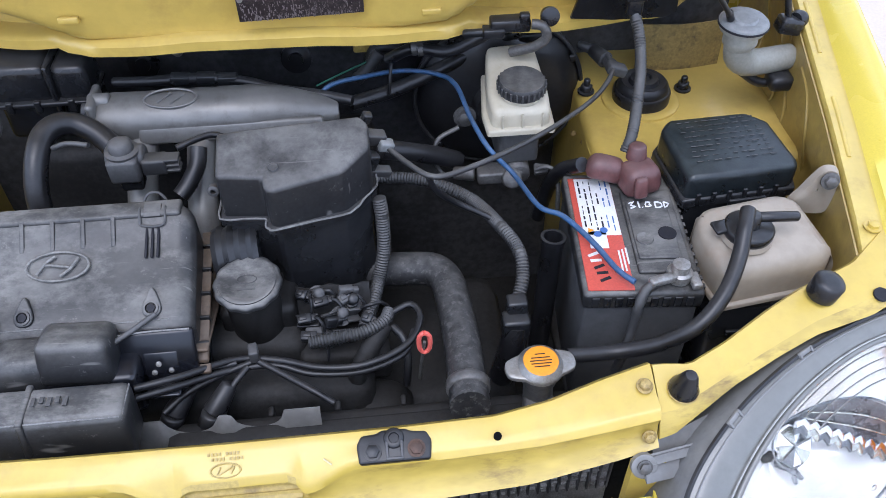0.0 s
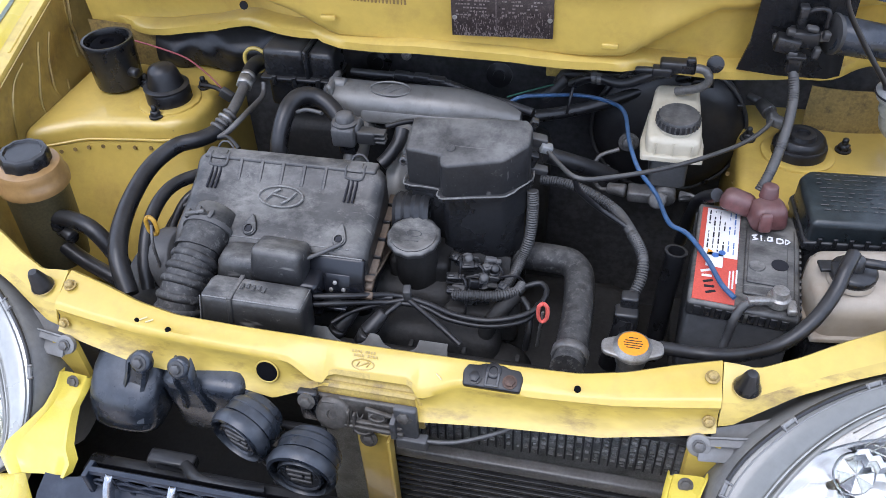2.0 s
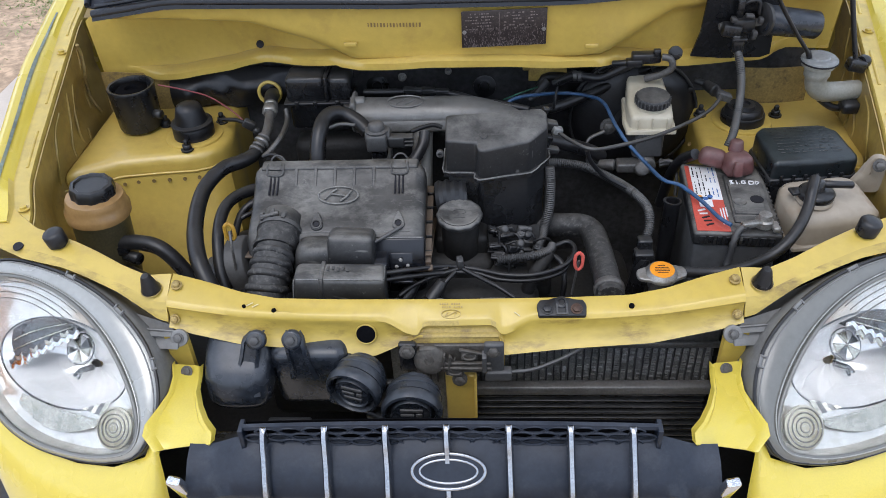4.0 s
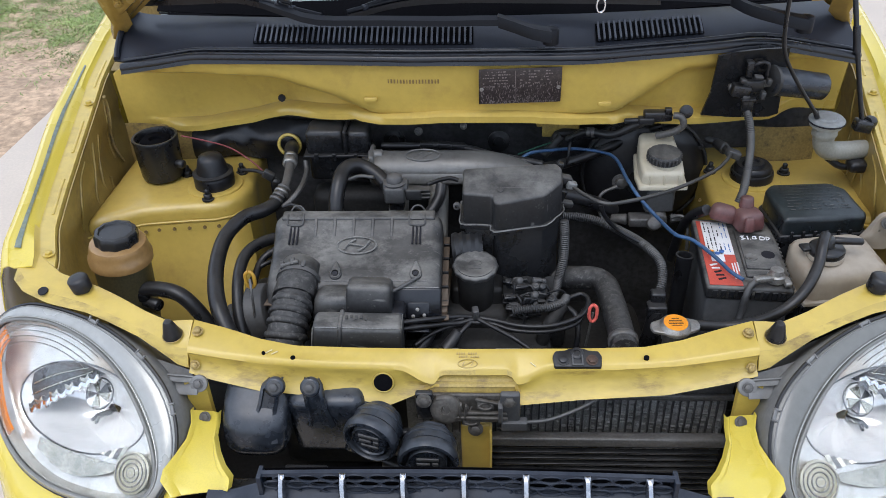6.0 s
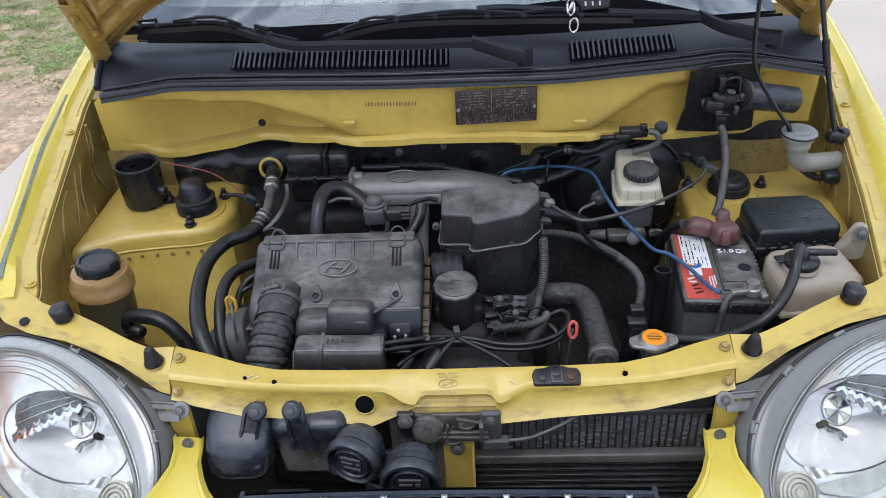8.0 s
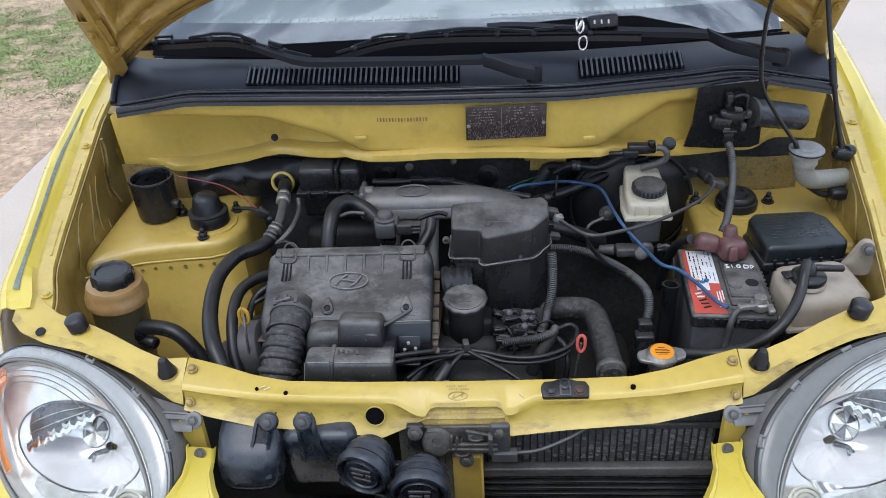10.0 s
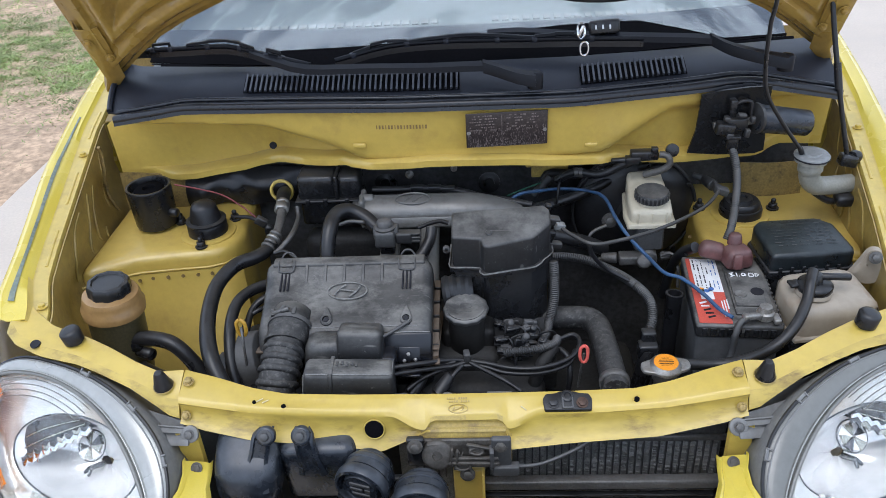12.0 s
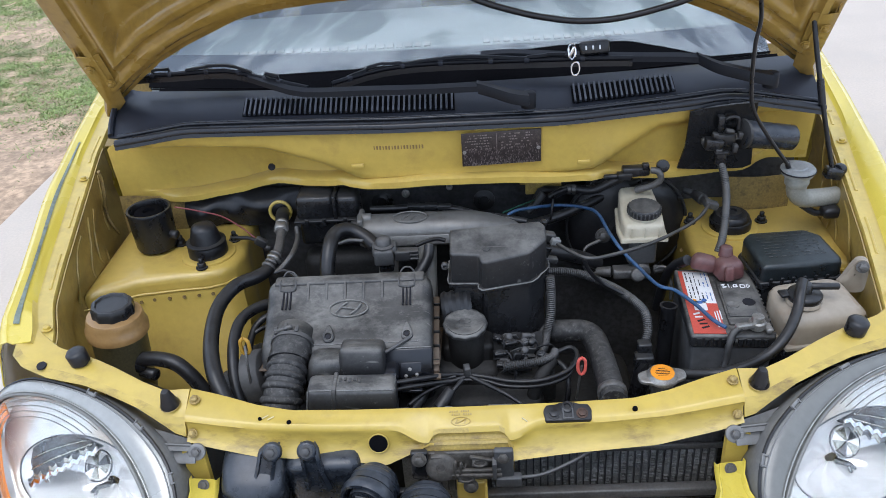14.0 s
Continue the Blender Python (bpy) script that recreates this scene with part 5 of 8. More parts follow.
# ---------------------------------------------------------------- radiator and condenser
radiator = thing("radiator", "dusty radiator with a black core behind the crossmember", "radiator", (0.14, 0.03, 0.40))
part("core", box((0.14, 0.030, 0.56), (0.47, 0.022, 0.33), 0.001), FINS, radiator)
part("top_tank", merge(box((0.14, 0.030, 0.745), (0.48, 0.034, 0.030), 0.006), box((0.14, 0.010, 0.733), (0.48, 0.006, 0.010), 0.002)), GREYMETAL, radiator, "grey radiator top tank")
rng = random.Random(2)
for i in range(42):
    x = -0.07 + 0.0108 * i
    part("fin_tube", box((x, 0.0168, 0.69), (0.0020, 0.005, 0.075), 0, (0, rng.uniform(-0.6, 0.6), 0)), CAPGREY, radiator)
for i in range(41):
    for j in range(15):
        if rng.random() < 0.22 + 0.34 * smoothstep(2, 24, i):
            part("fin", box((-0.0646 + 0.0108 * i + rng.uniform(-0.0008, 0.0008), 0.0172, 0.655 + 0.0050 * j + rng.uniform(-0.001, 0.001)), (rng.uniform(0.004, 0.0082), 0.004, rng.uniform(0.0012, 0.0030)), 0, (rng.uniform(-50, 30), rng.uniform(-8, 8), 0)), FINS, radiator)
part("neck", merge(lathe([(0.015, 0), (0.015, 0.045), (0.0175, 0.050), (0.0175, 0.066)], toward((0.295, 0.055, 0.752), (0, 0.1, 1)), 24), box((0.295, 0.047, 0.765), (0.03, 0.03, 0.04), 0.005)), GREYMETAL, radiator)
condenser = thing("condenser", "black finned air conditioning condenser", "condenser", (0.19, -0.03, 0.45))
part("header_bar", box((0.19, -0.034, 0.692), (0.345, 0.016, 0.016), 0.003), GREYMETAL, condenser)
for i in range(11):
    z = 0.678 - 0.0125 * i
    part("fin_bar", box((0.19, -0.030, z), (0.335, 0.014, 0.0042), 0.001), PLASTIC, condenser)
part("core", box((0.19, -0.018, 0.60), (0.335, 0.006, 0.16), 0), DARK, condenser)

RC = toward((0.295, 0.061, 0.819), (0.0, -0.06, 1)) @ Matrix.Diagonal((0.84, 0.84, 0.84, 1))
disc = lathe([(0.022, 0.0), (0.0265, 0.001), (0.0275, 0.005), (0.026, 0.009), (0.020, 0.0125), (0.0195, 0.0135), (0.004, 0.0138)], None, 40)
ears = prism([((0.0270 + 0.0150 * min(1, max(0, abs(math.cos(a)) - 0.80) / 0.13) ** 0.8) * math.cos(a), (0.0272 + 0.004 * abs(math.cos(a)) ** 4) * math.sin(a)) for a in np.linspace(0, 2 * math.pi, 48, endpoint=False)], 0.0015, 0.0075, 0.002)
cap = part("radiator_cap", placed(merge(disc, ears), RC @ pose(0, 0, 0, 0, 0, 5)), STEEL, radiator, "eared metal radiator cap with an orange warning sticker")
sticker = part("sticker", placed(lathe([(0.0205, 0.0140), (0.0185, 0.0145), (0.001, 0.0146)], None, 36), RC), ORANGE, cap, "round orange warning sticker")
for k, (w, y) in enumerate(((0.012, 0.009), (0.022, 0.004), (0.026, 0.0), (0.024, -0.004), (0.018, -0.008))):
    part("print_bar", placed(box((0, y, 0.0149), (w, 0.0012, 0.0004), 0), RC), INK, cap)

# ---------------------------------------------------------------- black parts ahead of the radiator
resonator = thing("air_resonator", "blue-black plastic intake resonator hung from the crossmember", "resonator", (-0.29, -0.07, 0.66))
part("chamber", loft_z([(-0.296, -0.010, 0.812, 0.070, 0.040), (-0.295, -0.018, 0.800, 0.080, 0.050), (-0.293, -0.038, 0.788, 0.089, 0.066), (-0.292, -0.050, 0.776, 0.092, 0.074), (-0.292, -0.058, 0.762, 0.094, 0.078), (-0.292, -0.061, 0.756, 0.091, 0.075), (-0.292, -0.063, 0.750, 0.092, 0.076), (-0.292, -0.066, 0.735, 0.090, 0.074), (-0.292, -0.066, 0.722, 0.080, 0.064), (-0.292, -0.064, 0.714, 0.058, 0.044)]), BLUEBLACK, resonator)
part("duct", box((-0.196, -0.036, 0.735), (0.112, 0.046, 0.116), 0.016, (8, 0, 0), 0.97, 4), BLUEBLACK, resonator)
part("duct_elbow", tube([(-0.205, -0.036, 0.765), (-0.178, -0.040, 0.768), (-0.155, -0.040, 0.764), (-0.140, -0.036, 0.752)], 0.022, 18), BLUEBLACK, resonator)
for x, lean, flare in ((-0.259, -0.006, 0.050), (-0.211, 0.002, 0.040)):
    steps = ((0.824, -0.058, 0.020), (0.818, -0.064, 0.027), (0.795, -0.069, 0.027), (0.772, -0.080 if x < -0.23 else -0.066, 0.031), (0.748, -0.098 if x < -0.23 else -0.066, flare))
    rows = [[(x + lean * k - w / 2, y + 0.008, z), (x + lean * k - w / 2, y - 0.001, z), (x + lean * k - w * 0.34, y - 0.003, z), (x + lean * k - w * 0.28, y + 0.001, z), (x + lean * k + w * 0.28, y + 0.001, z), (x + lean * k + w * 0.34, y - 0.003, z), (x + lean * k + w / 2, y - 0.001, z), (x + lean * k + w / 2, y + 0.008, z)] for k, (z, y, w) in enumerate(steps)]
    tab = part("mounting_tab", merge(sheet(rows, 0.003), lathe([(0.0135, -0.003), (0.0135, 0.004), (0.0115, 0.006), (0.008, 0.0065)], toward((x, -0.062, 0.818), (0, -0.85, 0.5)), 24)), BLUEBLACK, resonator)
    part("bolt", hexbolt((x, -0.067, 0.8215), (0, -0.85, 0.5), 0.0062), CAPGREY, tab)


def horn(center, way, r, label):
    """A snail horn: a coiled rim, a recessed face and a flared mouth below."""
    h = thing("horn", label, "horn", center, "disc horns")
    m = toward(center, way)
    part("body", lathe([(r * 0.5, -0.034), (r * 0.86, -0.033), (r * 0.93, -0.028), (r * 0.94, -0.014), (r * 0.88, -0.0135), (r * 0.88, -0.0115), (r * 1.00, -0.011), (r * 1.035, -0.007), (r * 1.03, 0.000), (r * 0.97, 0.005), (r * 0.88, 0.006), (r * 0.835, 0.002), (r * 0.82, -0.008), (r * 0.70, -0.009), (r * 0.68, 0.002), (r * 0.645, 0.0045), (r * 0.60, 0.002)], m, 48), BLUEBLACK, h)
    part("barrel", lathe([(r * 0.40, -0.048), (r * 0.70, -0.047), (r * 0.76, -0.043), (r * 0.77, -0.037), (r * 0.88, -0.036), (r * 0.945, -0.032), (r * 0.96, -0.026), (r * 0.91, -0.024)], m, 44), BLUEBLACK, h)
    face = part("diaphragm", lathe([(r * 0.62, -0.006), (r * 0.58, 0.000), (r * 0.48, -0.001), (r * 0.44, -0.006), (r * 0.05, -0.005)], m, 36), PLASTIC, h)
    upright = Matrix.Translation(center) @ Matrix((Vector((0, 0, 1)).cross(Vector(way)).normalized(), Vector(way).normalized().cross(Vector((0, 0, 1)).cross(Vector(way)).normalized()), Vector(way).normalized())).transposed().to_4x4()
    for x, y, w, t in ((0.0, 0.008, 0.030, 0.005), (-0.006, -0.001, 0.018, 0.004), (0.010, -0.001, 0.008, 0.006), (0.0, -0.010, 0.026, 0.004)):
        part("raised_bar", placed(box((x, y, 0.000), (w, t, 0.008), 0.001), upright), CAPGREY, face)
    part("mouth", placed(merge(loft_z([(0, 0, 0.0, 0.056, 0.020), (0, 0, 0.010, 0.050, 0.018), (0, 0, 0.030, 0.036, 0.018)])), upright @ pose(-0.018, -r * 1.06, -0.012, -90, 0, 0)), BLUEBLACK, h)
    return h


horn((-0.130, -0.106, 0.764), (-0.30, -0.94, -0.05), 0.0375, "black disc horn with a ribbed rim")
horn((-0.052, -0.124, 0.742), (-0.03, -0.99, -0.03), 0.0400, "black disc horn mounted lower beside the lock post")
solid("bumper_beam", merge(box((-0.15, -0.135, 0.690), (0.36, 0.030, 0.030), 0.006), box((-0.22, -0.120, 0.712), (0.06, 0.02, 0.018), 0.004), tube([(-0.20, -0.125, 0.715), (-0.17, -0.145, 0.725), (-0.13, -0.145, 0.722), (-0.10, -0.135, 0.71)], 0.008, 10)), PLASTIC, "dull black beam behind the grille", "bumper beam")
solid("horn_bracket", merge(box((-0.100, -0.05, 0.70), (0.10, 0.012, 0.05), 0.004), tube([(-0.115, -0.085, 0.700), (-0.085, -0.10, 0.703), (-0.06, -0.09, 0.70)], 0.010, 10)), PLASTIC, "black steel bracket behind the horns", "bracket")

latch = thing("hood_latch", "greasy hood latch bolted below the crossmember", "hood latch", (0.01, -0.05, 0.75))
part("back_plate", merge(box((0.005, -0.050, 0.776), (0.115, 0.006, 0.040), 0.002), box((0.02, -0.056, 0.757), (0.090, 0.012, 0.008), 0.002), box((-0.035, -0.055, 0.785), (0.018, 0.010, 0.020), 0.002)), GREASY, latch)
JAW = toward((-0.030, -0.060, 0.777), (0, -0.92, 0.38))
part("striker_jaw", merge(lathe([(0.006, 0.004), (0.0065, 0.006), (0.016, 0.006), (0.0205, 0.004), (0.0215, 0.001), (0.0215, -0.004)], JAW, 28), rod((-0.024, -0.066, 0.772), (-0.024, -0.056, 0.774), 0.0035)), GREASY, latch)
for x, z, rx in ((0.024, 0.786, 0.0085), (0.004, 0.757, 0.0095)):
    part("slotted_link", merge(ring(rx, 0.0045, 0.0018, toward((x, -0.064, z), (0, -0.92, 0.38)), 28), box((x, -0.0615, z), (rx * 2.6, 0.003, 0.013), 0.001, (-20, 0, 0))), GREASY, latch)
part("link_bar", merge(box((0.020, -0.064, 0.7735), (0.066, 0.006, 0.005), 0.0015), box((0.014, -0.066, 0.7665), (0.080, 0.006, 0.005), 0.0015, (0, 2, 0)), box((0.030, -0.062, 0.792), (0.040, 0.005, 0.004), 0.001, (0, 14, 0))), GREASY, latch)
for x, h in ((-0.010, 0.030), (-0.003, 0.024)):
    part("finger", box((x, -0.066, 0.778), (0.0030, 0.006, h), 0.001, (0, 4, 0)), GREASY, latch)
part("spring", tube([(-0.045 + 0.002 * i, -0.060 + 0.004 * math.cos(i * 1.5), 0.779 + 0.004 * math.sin(i * 1.5)) for i in range(26)], 0.0011, 5, 0.003), GREASY, latch)
part("side_bracket", merge(box((0.057, -0.060, 0.780), (0.027, 0.010, 0.055), 0.003), box((0.063, -0.063, 0.752), (0.036, 0.014, 0.016), 0.002), box((0.044, -0.066, 0.778), (0.006, 0.016, 0.028), 0.001)), CAPGREY, latch)
part("side_bracket", merge(box((-0.059, -0.056, 0.780), (0.024, 0.010, 0.05), 0.003)), PLASTIC, latch)
for x, z in ((-0.059, 0.795), (0.056, 0.796), (0.010, 0.742)):
    part("bolt", hexbolt((x, -0.063, z), (0, -0.95, 0.3), 0.007), GREASY, latch)
solid("latch_cable", tube([(0.075, -0.064, 0.756), (0.11, -0.060, 0.757), (0.15, -0.05, 0.768), (0.19, -0.035, 0.782), (0.24, -0.01, 0.785)], 0.0028, 8), CABLE, "grey hood release cable in front of the radiator", "cable")

mount = thing("radiator_bracket", "black bolted radiator top bracket on the crossmember", "bracket", (0.148, -0.015, 0.838))
BM = pose(0.148, -0.018, 0.8318, 19, 0, 0) @ Matrix.Diagonal((0.88, 0.9, 0.8, 1))
part("plate", placed(prism([(-0.036, -0.017), (0.036, -0.017), (0.038, 0.002), (0.033, 0.011), (0.018, 0.012), (0.012, 0.015), (-0.012, 0.015), (-0.018, 0.012), (-0.033, 0.011), (-0.038, 0.002)], -0.003, 0.005, 0.003, None, 3), BM), RUBBER, mount)
part("dome", placed(lathe([(0.0110, 0.001), (0.0105, 0.0050), (0.0085, 0.0068), (0.0055, 0.0070), (0.0045, 0.0045)], pose(0, 0.006, 0), 26), BM), RUBBER, mount)
part("channel", placed(merge(box((-0.0075, -0.006, 0.006), (0.0030, 0.018, 0.004), 0.001), box((0.0075, -0.006, 0.006), (0.0030, 0.018, 0.004), 0.001), box((0, -0.014, 0.0065), (0.018, 0.003, 0.004), 0.001)), BM), CAPGREY, mount)
for s in (-1, 1):
    part("bolt", placed(hexbolt((s * 0.022, -0.006, 0.006), (0, 0, 1), 0.007, 0.005, 1.3), BM), RUBBER if s < 0 else RUSTBROWN, mount)

# ---------------------------------------------------------------- air filter housing
airbox = thing("air_filter_housing", "dusty black plastic air filter housing with wire clips", "air filter", (-0.18, 0.2, 0.72))


def loft_x(profile, x0, x1, b=0.006, draft=0.0):
    """A block whose outline in y and z is carried along x."""
    bm = bmesh.new()
    mid = np.mean(profile, axis=0)
    f = bm.faces.new([bm.verts.new((x0, y, z)) for y, z in profile])
    up = bmesh.ops.extrude_face_region(bm, geom=[f])["geom"]
    for g in up:
        if isinstance(g, bmesh.types.BMVert):
            g.co.x = x1
    bmesh.ops.bevel(bm, geom=bm.edges[:], offset=b, segments=3, affect="EDGES", profile=0.5)
    return bm


LID_Y = [0.262, 0.261, 0.256, 0.248, 0.238, 0.230, 0.222, 0.205, 0.185, 0.165, 0.150, 0.140, 0.132, 0.126, 0.121, 0.118]
LID_Z = [0.845, 0.884, 0.893, 0.895, 0.892, 0.886, 0.8800, 0.8722, 0.8635, 0.8560, 0.8500, 0.8450, 0.8370, 0.8260, 0.8140, 0.8000]
rows = []
for y, z in zip(LID_Y, LID_Z):
    row = []
    for f in np.concatenate([[0, 0], np.linspace(0, 0.07, 8), np.linspace(0.1, 0.9, 22), np.linspace(0.93, 1, 8), [1, 1]]):
        e = min(f, 1 - f) * 0.272
        roll = 0.019 - math.sqrt(max(0, 0.019 ** 2 - max(0, 0.019 - e) ** 2))
        skirt = len(row) in (0, 41)
        tuck = 0.8 * roll * (smoothstep(0.235, 0.262, y) - smoothstep(0.150, 0.118, y))
        row.append((-0.316 + 0.272 * f, y - tuck, 0.80 if skirt else max(0.80, z - 0.85 * roll * smoothstep(0.80, 0.83, z))))
    rows.append(row)
lid = part("lid", sheet(rows, 0.003), DUSTY, airbox)
part("gasket", box((-0.176, 0.195, 0.794), (0.286, 0.150, 0.004), 0.002, (-14, 0, 0)), TAN, airbox, "tan gasket edge")
part("lower_tray", box((-0.178, 0.195, 0.745), (0.262, 0.13, 0.09), 0.012, (-10, 0, 0), 1.05), PLASTIC, airbox)
for i in range(5):
    x = -0.247 + 0.0305 * i
    part("gusset", loft_x([(0.241, 0.8965), (0.241, 0.882), (0.216, 0.8760), (0.216, 0.8775)], x - 0.0024, x + 0.0024, 0.0010), DUSTY, lid)
part("back_ridge", loft_x([(0.262, 0.885), (0.262, 0.8985), (0.240, 0.8965), (0.240, 0.885)], -0.304, -0.056, 0.004), DUSTY, lid)
for line in ([(-0.0520, 0.235, 0.8838), (-0.0520, 0.20, 0.8638), (-0.0520, 0.16, 0.8480)], [(-0.295, 0.140, 0.8452), (-0.20, 0.140, 0.8452), (-0.066, 0.140, 0.8452)]):
    part("worn_edge", tube(line, 0.0009, 5, 0.01), SCUFF, lid)
for x in (-0.281, -0.085):
    for k in (-1, 0, 1):
        part("clip_groove", box((x + 0.006 * k, 0.217, 0.8795), (0.0028, 0.036, 0.0035), 0.001, (21, 0, 0)), INK, lid)
    pts = [(x - 0.012, 0.232, 0.890), (x - 0.013, 0.246, 0.897), (x - 0.012, 0.262, 0.894), (x - 0.009, 0.265, 0.899), (x - 0.004, 0.267, 0.903), (x + 0.004, 0.267, 0.903), (x + 0.009, 0.265, 0.899), (x + 0.012, 0.262, 0.894), (x + 0.013, 0.246, 0.897), (x + 0.012, 0.232, 0.890), (x, 0.230, 0.889), (x - 0.012, 0.232, 0.890)]
    part("clip_plate", box((x, 0.247, 0.8955), (0.018, 0.016, 0.004), 0.001, (18, 0, 0)), DUSTY, lid)
    part("wire_clip", tube(pts, 0.0015, 6, 0.004), CAPGREY, airbox, "bent wire spring clip")
logo = toward((-0.178, 0.198, 0.8728), (0, -0.40, 0.92))
emblem = part("oval_emblem", ring(0.031, 0.0155, 0.0014, logo), WORNGREY, lid, "raised oval emblem")
for pts in (((-0.020, -0.008, 0), (-0.013, 0.003, 0), (-0.003, 0.011, 0)), ((0.020, 0.008, 0), (0.013, -0.003, 0), (0.003, -0.011, 0)), ((-0.012, 0.002, 0), (0.0, 0.0005, 0), (0.012, -0.002, 0))):
    part("emblem_stroke", placed(tube(pts, 0.0017, 8), logo @ pose(0, 0, 0.0004)), WORNGREY, lid)
for x in (-0.207, -0.083):
    boss = rounded([(0.0, 0.017), (0.007, 0.004), (0.0095, -0.006), (0.006, -0.0125), (0.0, -0.014), (-0.006, -0.0125), (-0.0095, -0.006), (-0.007, 0.004)])
    seat = toward((x, 0.155, 0.8525), (0, -0.50, 0.86))
    part("screw_boss", placed(merge(prism([tuple(p) for p in boss], -0.004, 0.004, 0.0015), lathe([(0.0075, 0.003), (0.0075, 0.006), (0.0055, 0.0065), (0.005, 0.004)], pose(0, -0.005, 0), 18)), seat), DUSTY, lid)
    part("screw", placed(lathe([(0.0048, 0.004), (0.0045, 0.0058), (0.001, 0.006)], pose(0, -0.005, 0), 6), seat), INK, lid)
part("hose_collar", rod((-0.262, 0.172, 0.852), (-0.264, 0.130, 0.842), 0.030, 0.030, 24), DUSTY, airbox)
part("gasket_rail", loft_x([(0.118, 0.797), (0.118, 0.803), (0.262, 0.846), (0.262, 0.840)], -0.0465, -0.0345, 0.0015), TAN, airbox, "tan gasket edge")
part("gasket_front", box((-0.062, 0.112, 0.796), (0.060, 0.010, 0.006), 0.0015, (16, 0, 0)), TAN, airbox, "tan gasket edge")
for k in range(5):
    part("flange_tooth", box((-0.0400, 0.135 + 0.027 * k, 0.8075 + 0.0081 * k), (0.012, 0.0030, 0.009), 0.0008), PLASTIC, airbox)

fresh = thing("fresh_air_hose", "dusty corrugated rubber fresh air hose with a clamp", "air hose", (-0.268, 0.03, 0.70))
part("hose", tube([(-0.2655, 0.112, 0.835), (-0.267, 0.092, 0.828), (-0.271, 0.060, 0.808), (-0.274, 0.038, 0.780), (-0.275, 0.030, 0.73)], 0.0285, 28, 0.004), HOSE, fresh)
spine = curve([(-0.266, 0.103, 0.832), (-0.268, 0.085, 0.824), (-0.271, 0.060, 0.808), (-0.2735, 0.042, 0.786)], 0.002)
for k in range(5):
    i = int((0.06 + 0.215 * k) * (len(spine) - 2))
    p, q = Vector(spine[i]), Vector(spine[i + 1])
    part("rib", lathe([(0.0275, -0.0062), (0.0303, -0.0048), (0.0322, -0.0020), (0.0324, 0.0015), (0.0310, 0.0042), (0.0275, 0.0062)], toward(p, q - p), 32), HOSE, fresh)
part("cuff", tube([(-0.263, 0.150, 0.8475), (-0.264, 0.134, 0.843), (-0.2655, 0.112, 0.835)], 0.0315, 28, 0.006), HOSE, fresh)
part("cuff_rim", tube([(-0.2655, 0.1165, 0.8368), (-0.2657, 0.1110, 0.8346)], 0.0328, 28, 0.003), HOSE, fresh)
clamp = part("clamp", tube([(-0.2632, 0.146, 0.8465), (-0.2634, 0.139, 0.8445)], 0.0340, 28, 0.004), CAPGREY, fresh)
for dx, dz, turn in ((-0.020, 0.874, -18), (-0.004, 0.881, 4), (0.012, 0.877, 22)):
    part("lug", box((-0.264 + dx, 0.141, dz), (0.006, 0.013, 0.007), 0.001, (18, turn, 0)), CONDUIT, clamp)
part("screw", rod((-0.287, 0.139, 0.874), (-0.258, 0.139, 0.884), 0.0035, 0.0035, 12), GREYMETAL, clamp)
part("lower_collar", tube([(-0.274, 0.036, 0.772), (-0.275, 0.030, 0.74)], 0.0335, 22, 0.01), HOSE, fresh)

duct = thing("intake_snorkel", "black plastic snorkel across the front of the filter housing", "air duct", (-0.17, 0.10, 0.79))
part("mouth", loft_z([(-0.203, 0.110, 0.806, 0.070, 0.050), (-0.203, 0.110, 0.812, 0.072, 0.052), (-0.202, 0.111, 0.838, 0.062, 0.044), (-0.201, 0.112, 0.847, 0.052, 0.034), (-0.200, 0.112, 0.849, 0.040, 0.024)]), DUSTY, duct)
part("chamber", box((-0.150, 0.112, 0.838), (0.072, 0.048, 0.050), 0.009, (-14, 3, 0), 0.93, 3), DUSTY, duct)
part("tie_rod", tube([(-0.118, 0.117, 0.842), (-0.100, 0.128, 0.846), (-0.078, 0.142, 0.852)], 0.0028, 8), CAPGREY, duct)
part("skirt", box((-0.152, 0.106, 0.796), (0.110, 0.040, 0.056), 0.006), SEALBLACK, duct)
part("apron", merge(box((-0.082, 0.121, 0.818), (0.078, 0.010, 0.050), 0.004, (-24, 0, 0))), SEALBLACK, airbox, "black front apron of the housing")
for line in ([(-0.120, 0.126, 0.8415), (-0.085, 0.128, 0.8425), (-0.046, 0.128, 0.8420)], [(-0.120, 0.126, 0.8415), (-0.119, 0.116, 0.824), (-0.113, 0.106, 0.801)]):
    part("worn_edge", tube(line, 0.0011, 5, 0.01), SCUFF, airbox, "pale scuffed edge")
bracket = thing("bolted_bracket", "black steel bracket with two silver rivets", "bracket", (-0.075, 0.105, 0.79))
part("plate", merge(box((-0.078, 0.112, 0.805), (0.034, 0.006, 0.036), 0.002, (-24, 0, 0)), box((-0.078, 0.096, 0.789), (0.034, 0.020, 0.005), 0.002)), SEALBLACK, bracket)
for x, z in ((-0.079, 0.816), (-0.086, 0.803), (-0.069, 0.805)):
    part("rivet", lathe([(0.0030, 0), (0.0027, 0.0016), (0.0012, 0.0022)], toward((x, 0.1075, z), (0, -0.9, 0.4)), 14), STEEL, bracket)

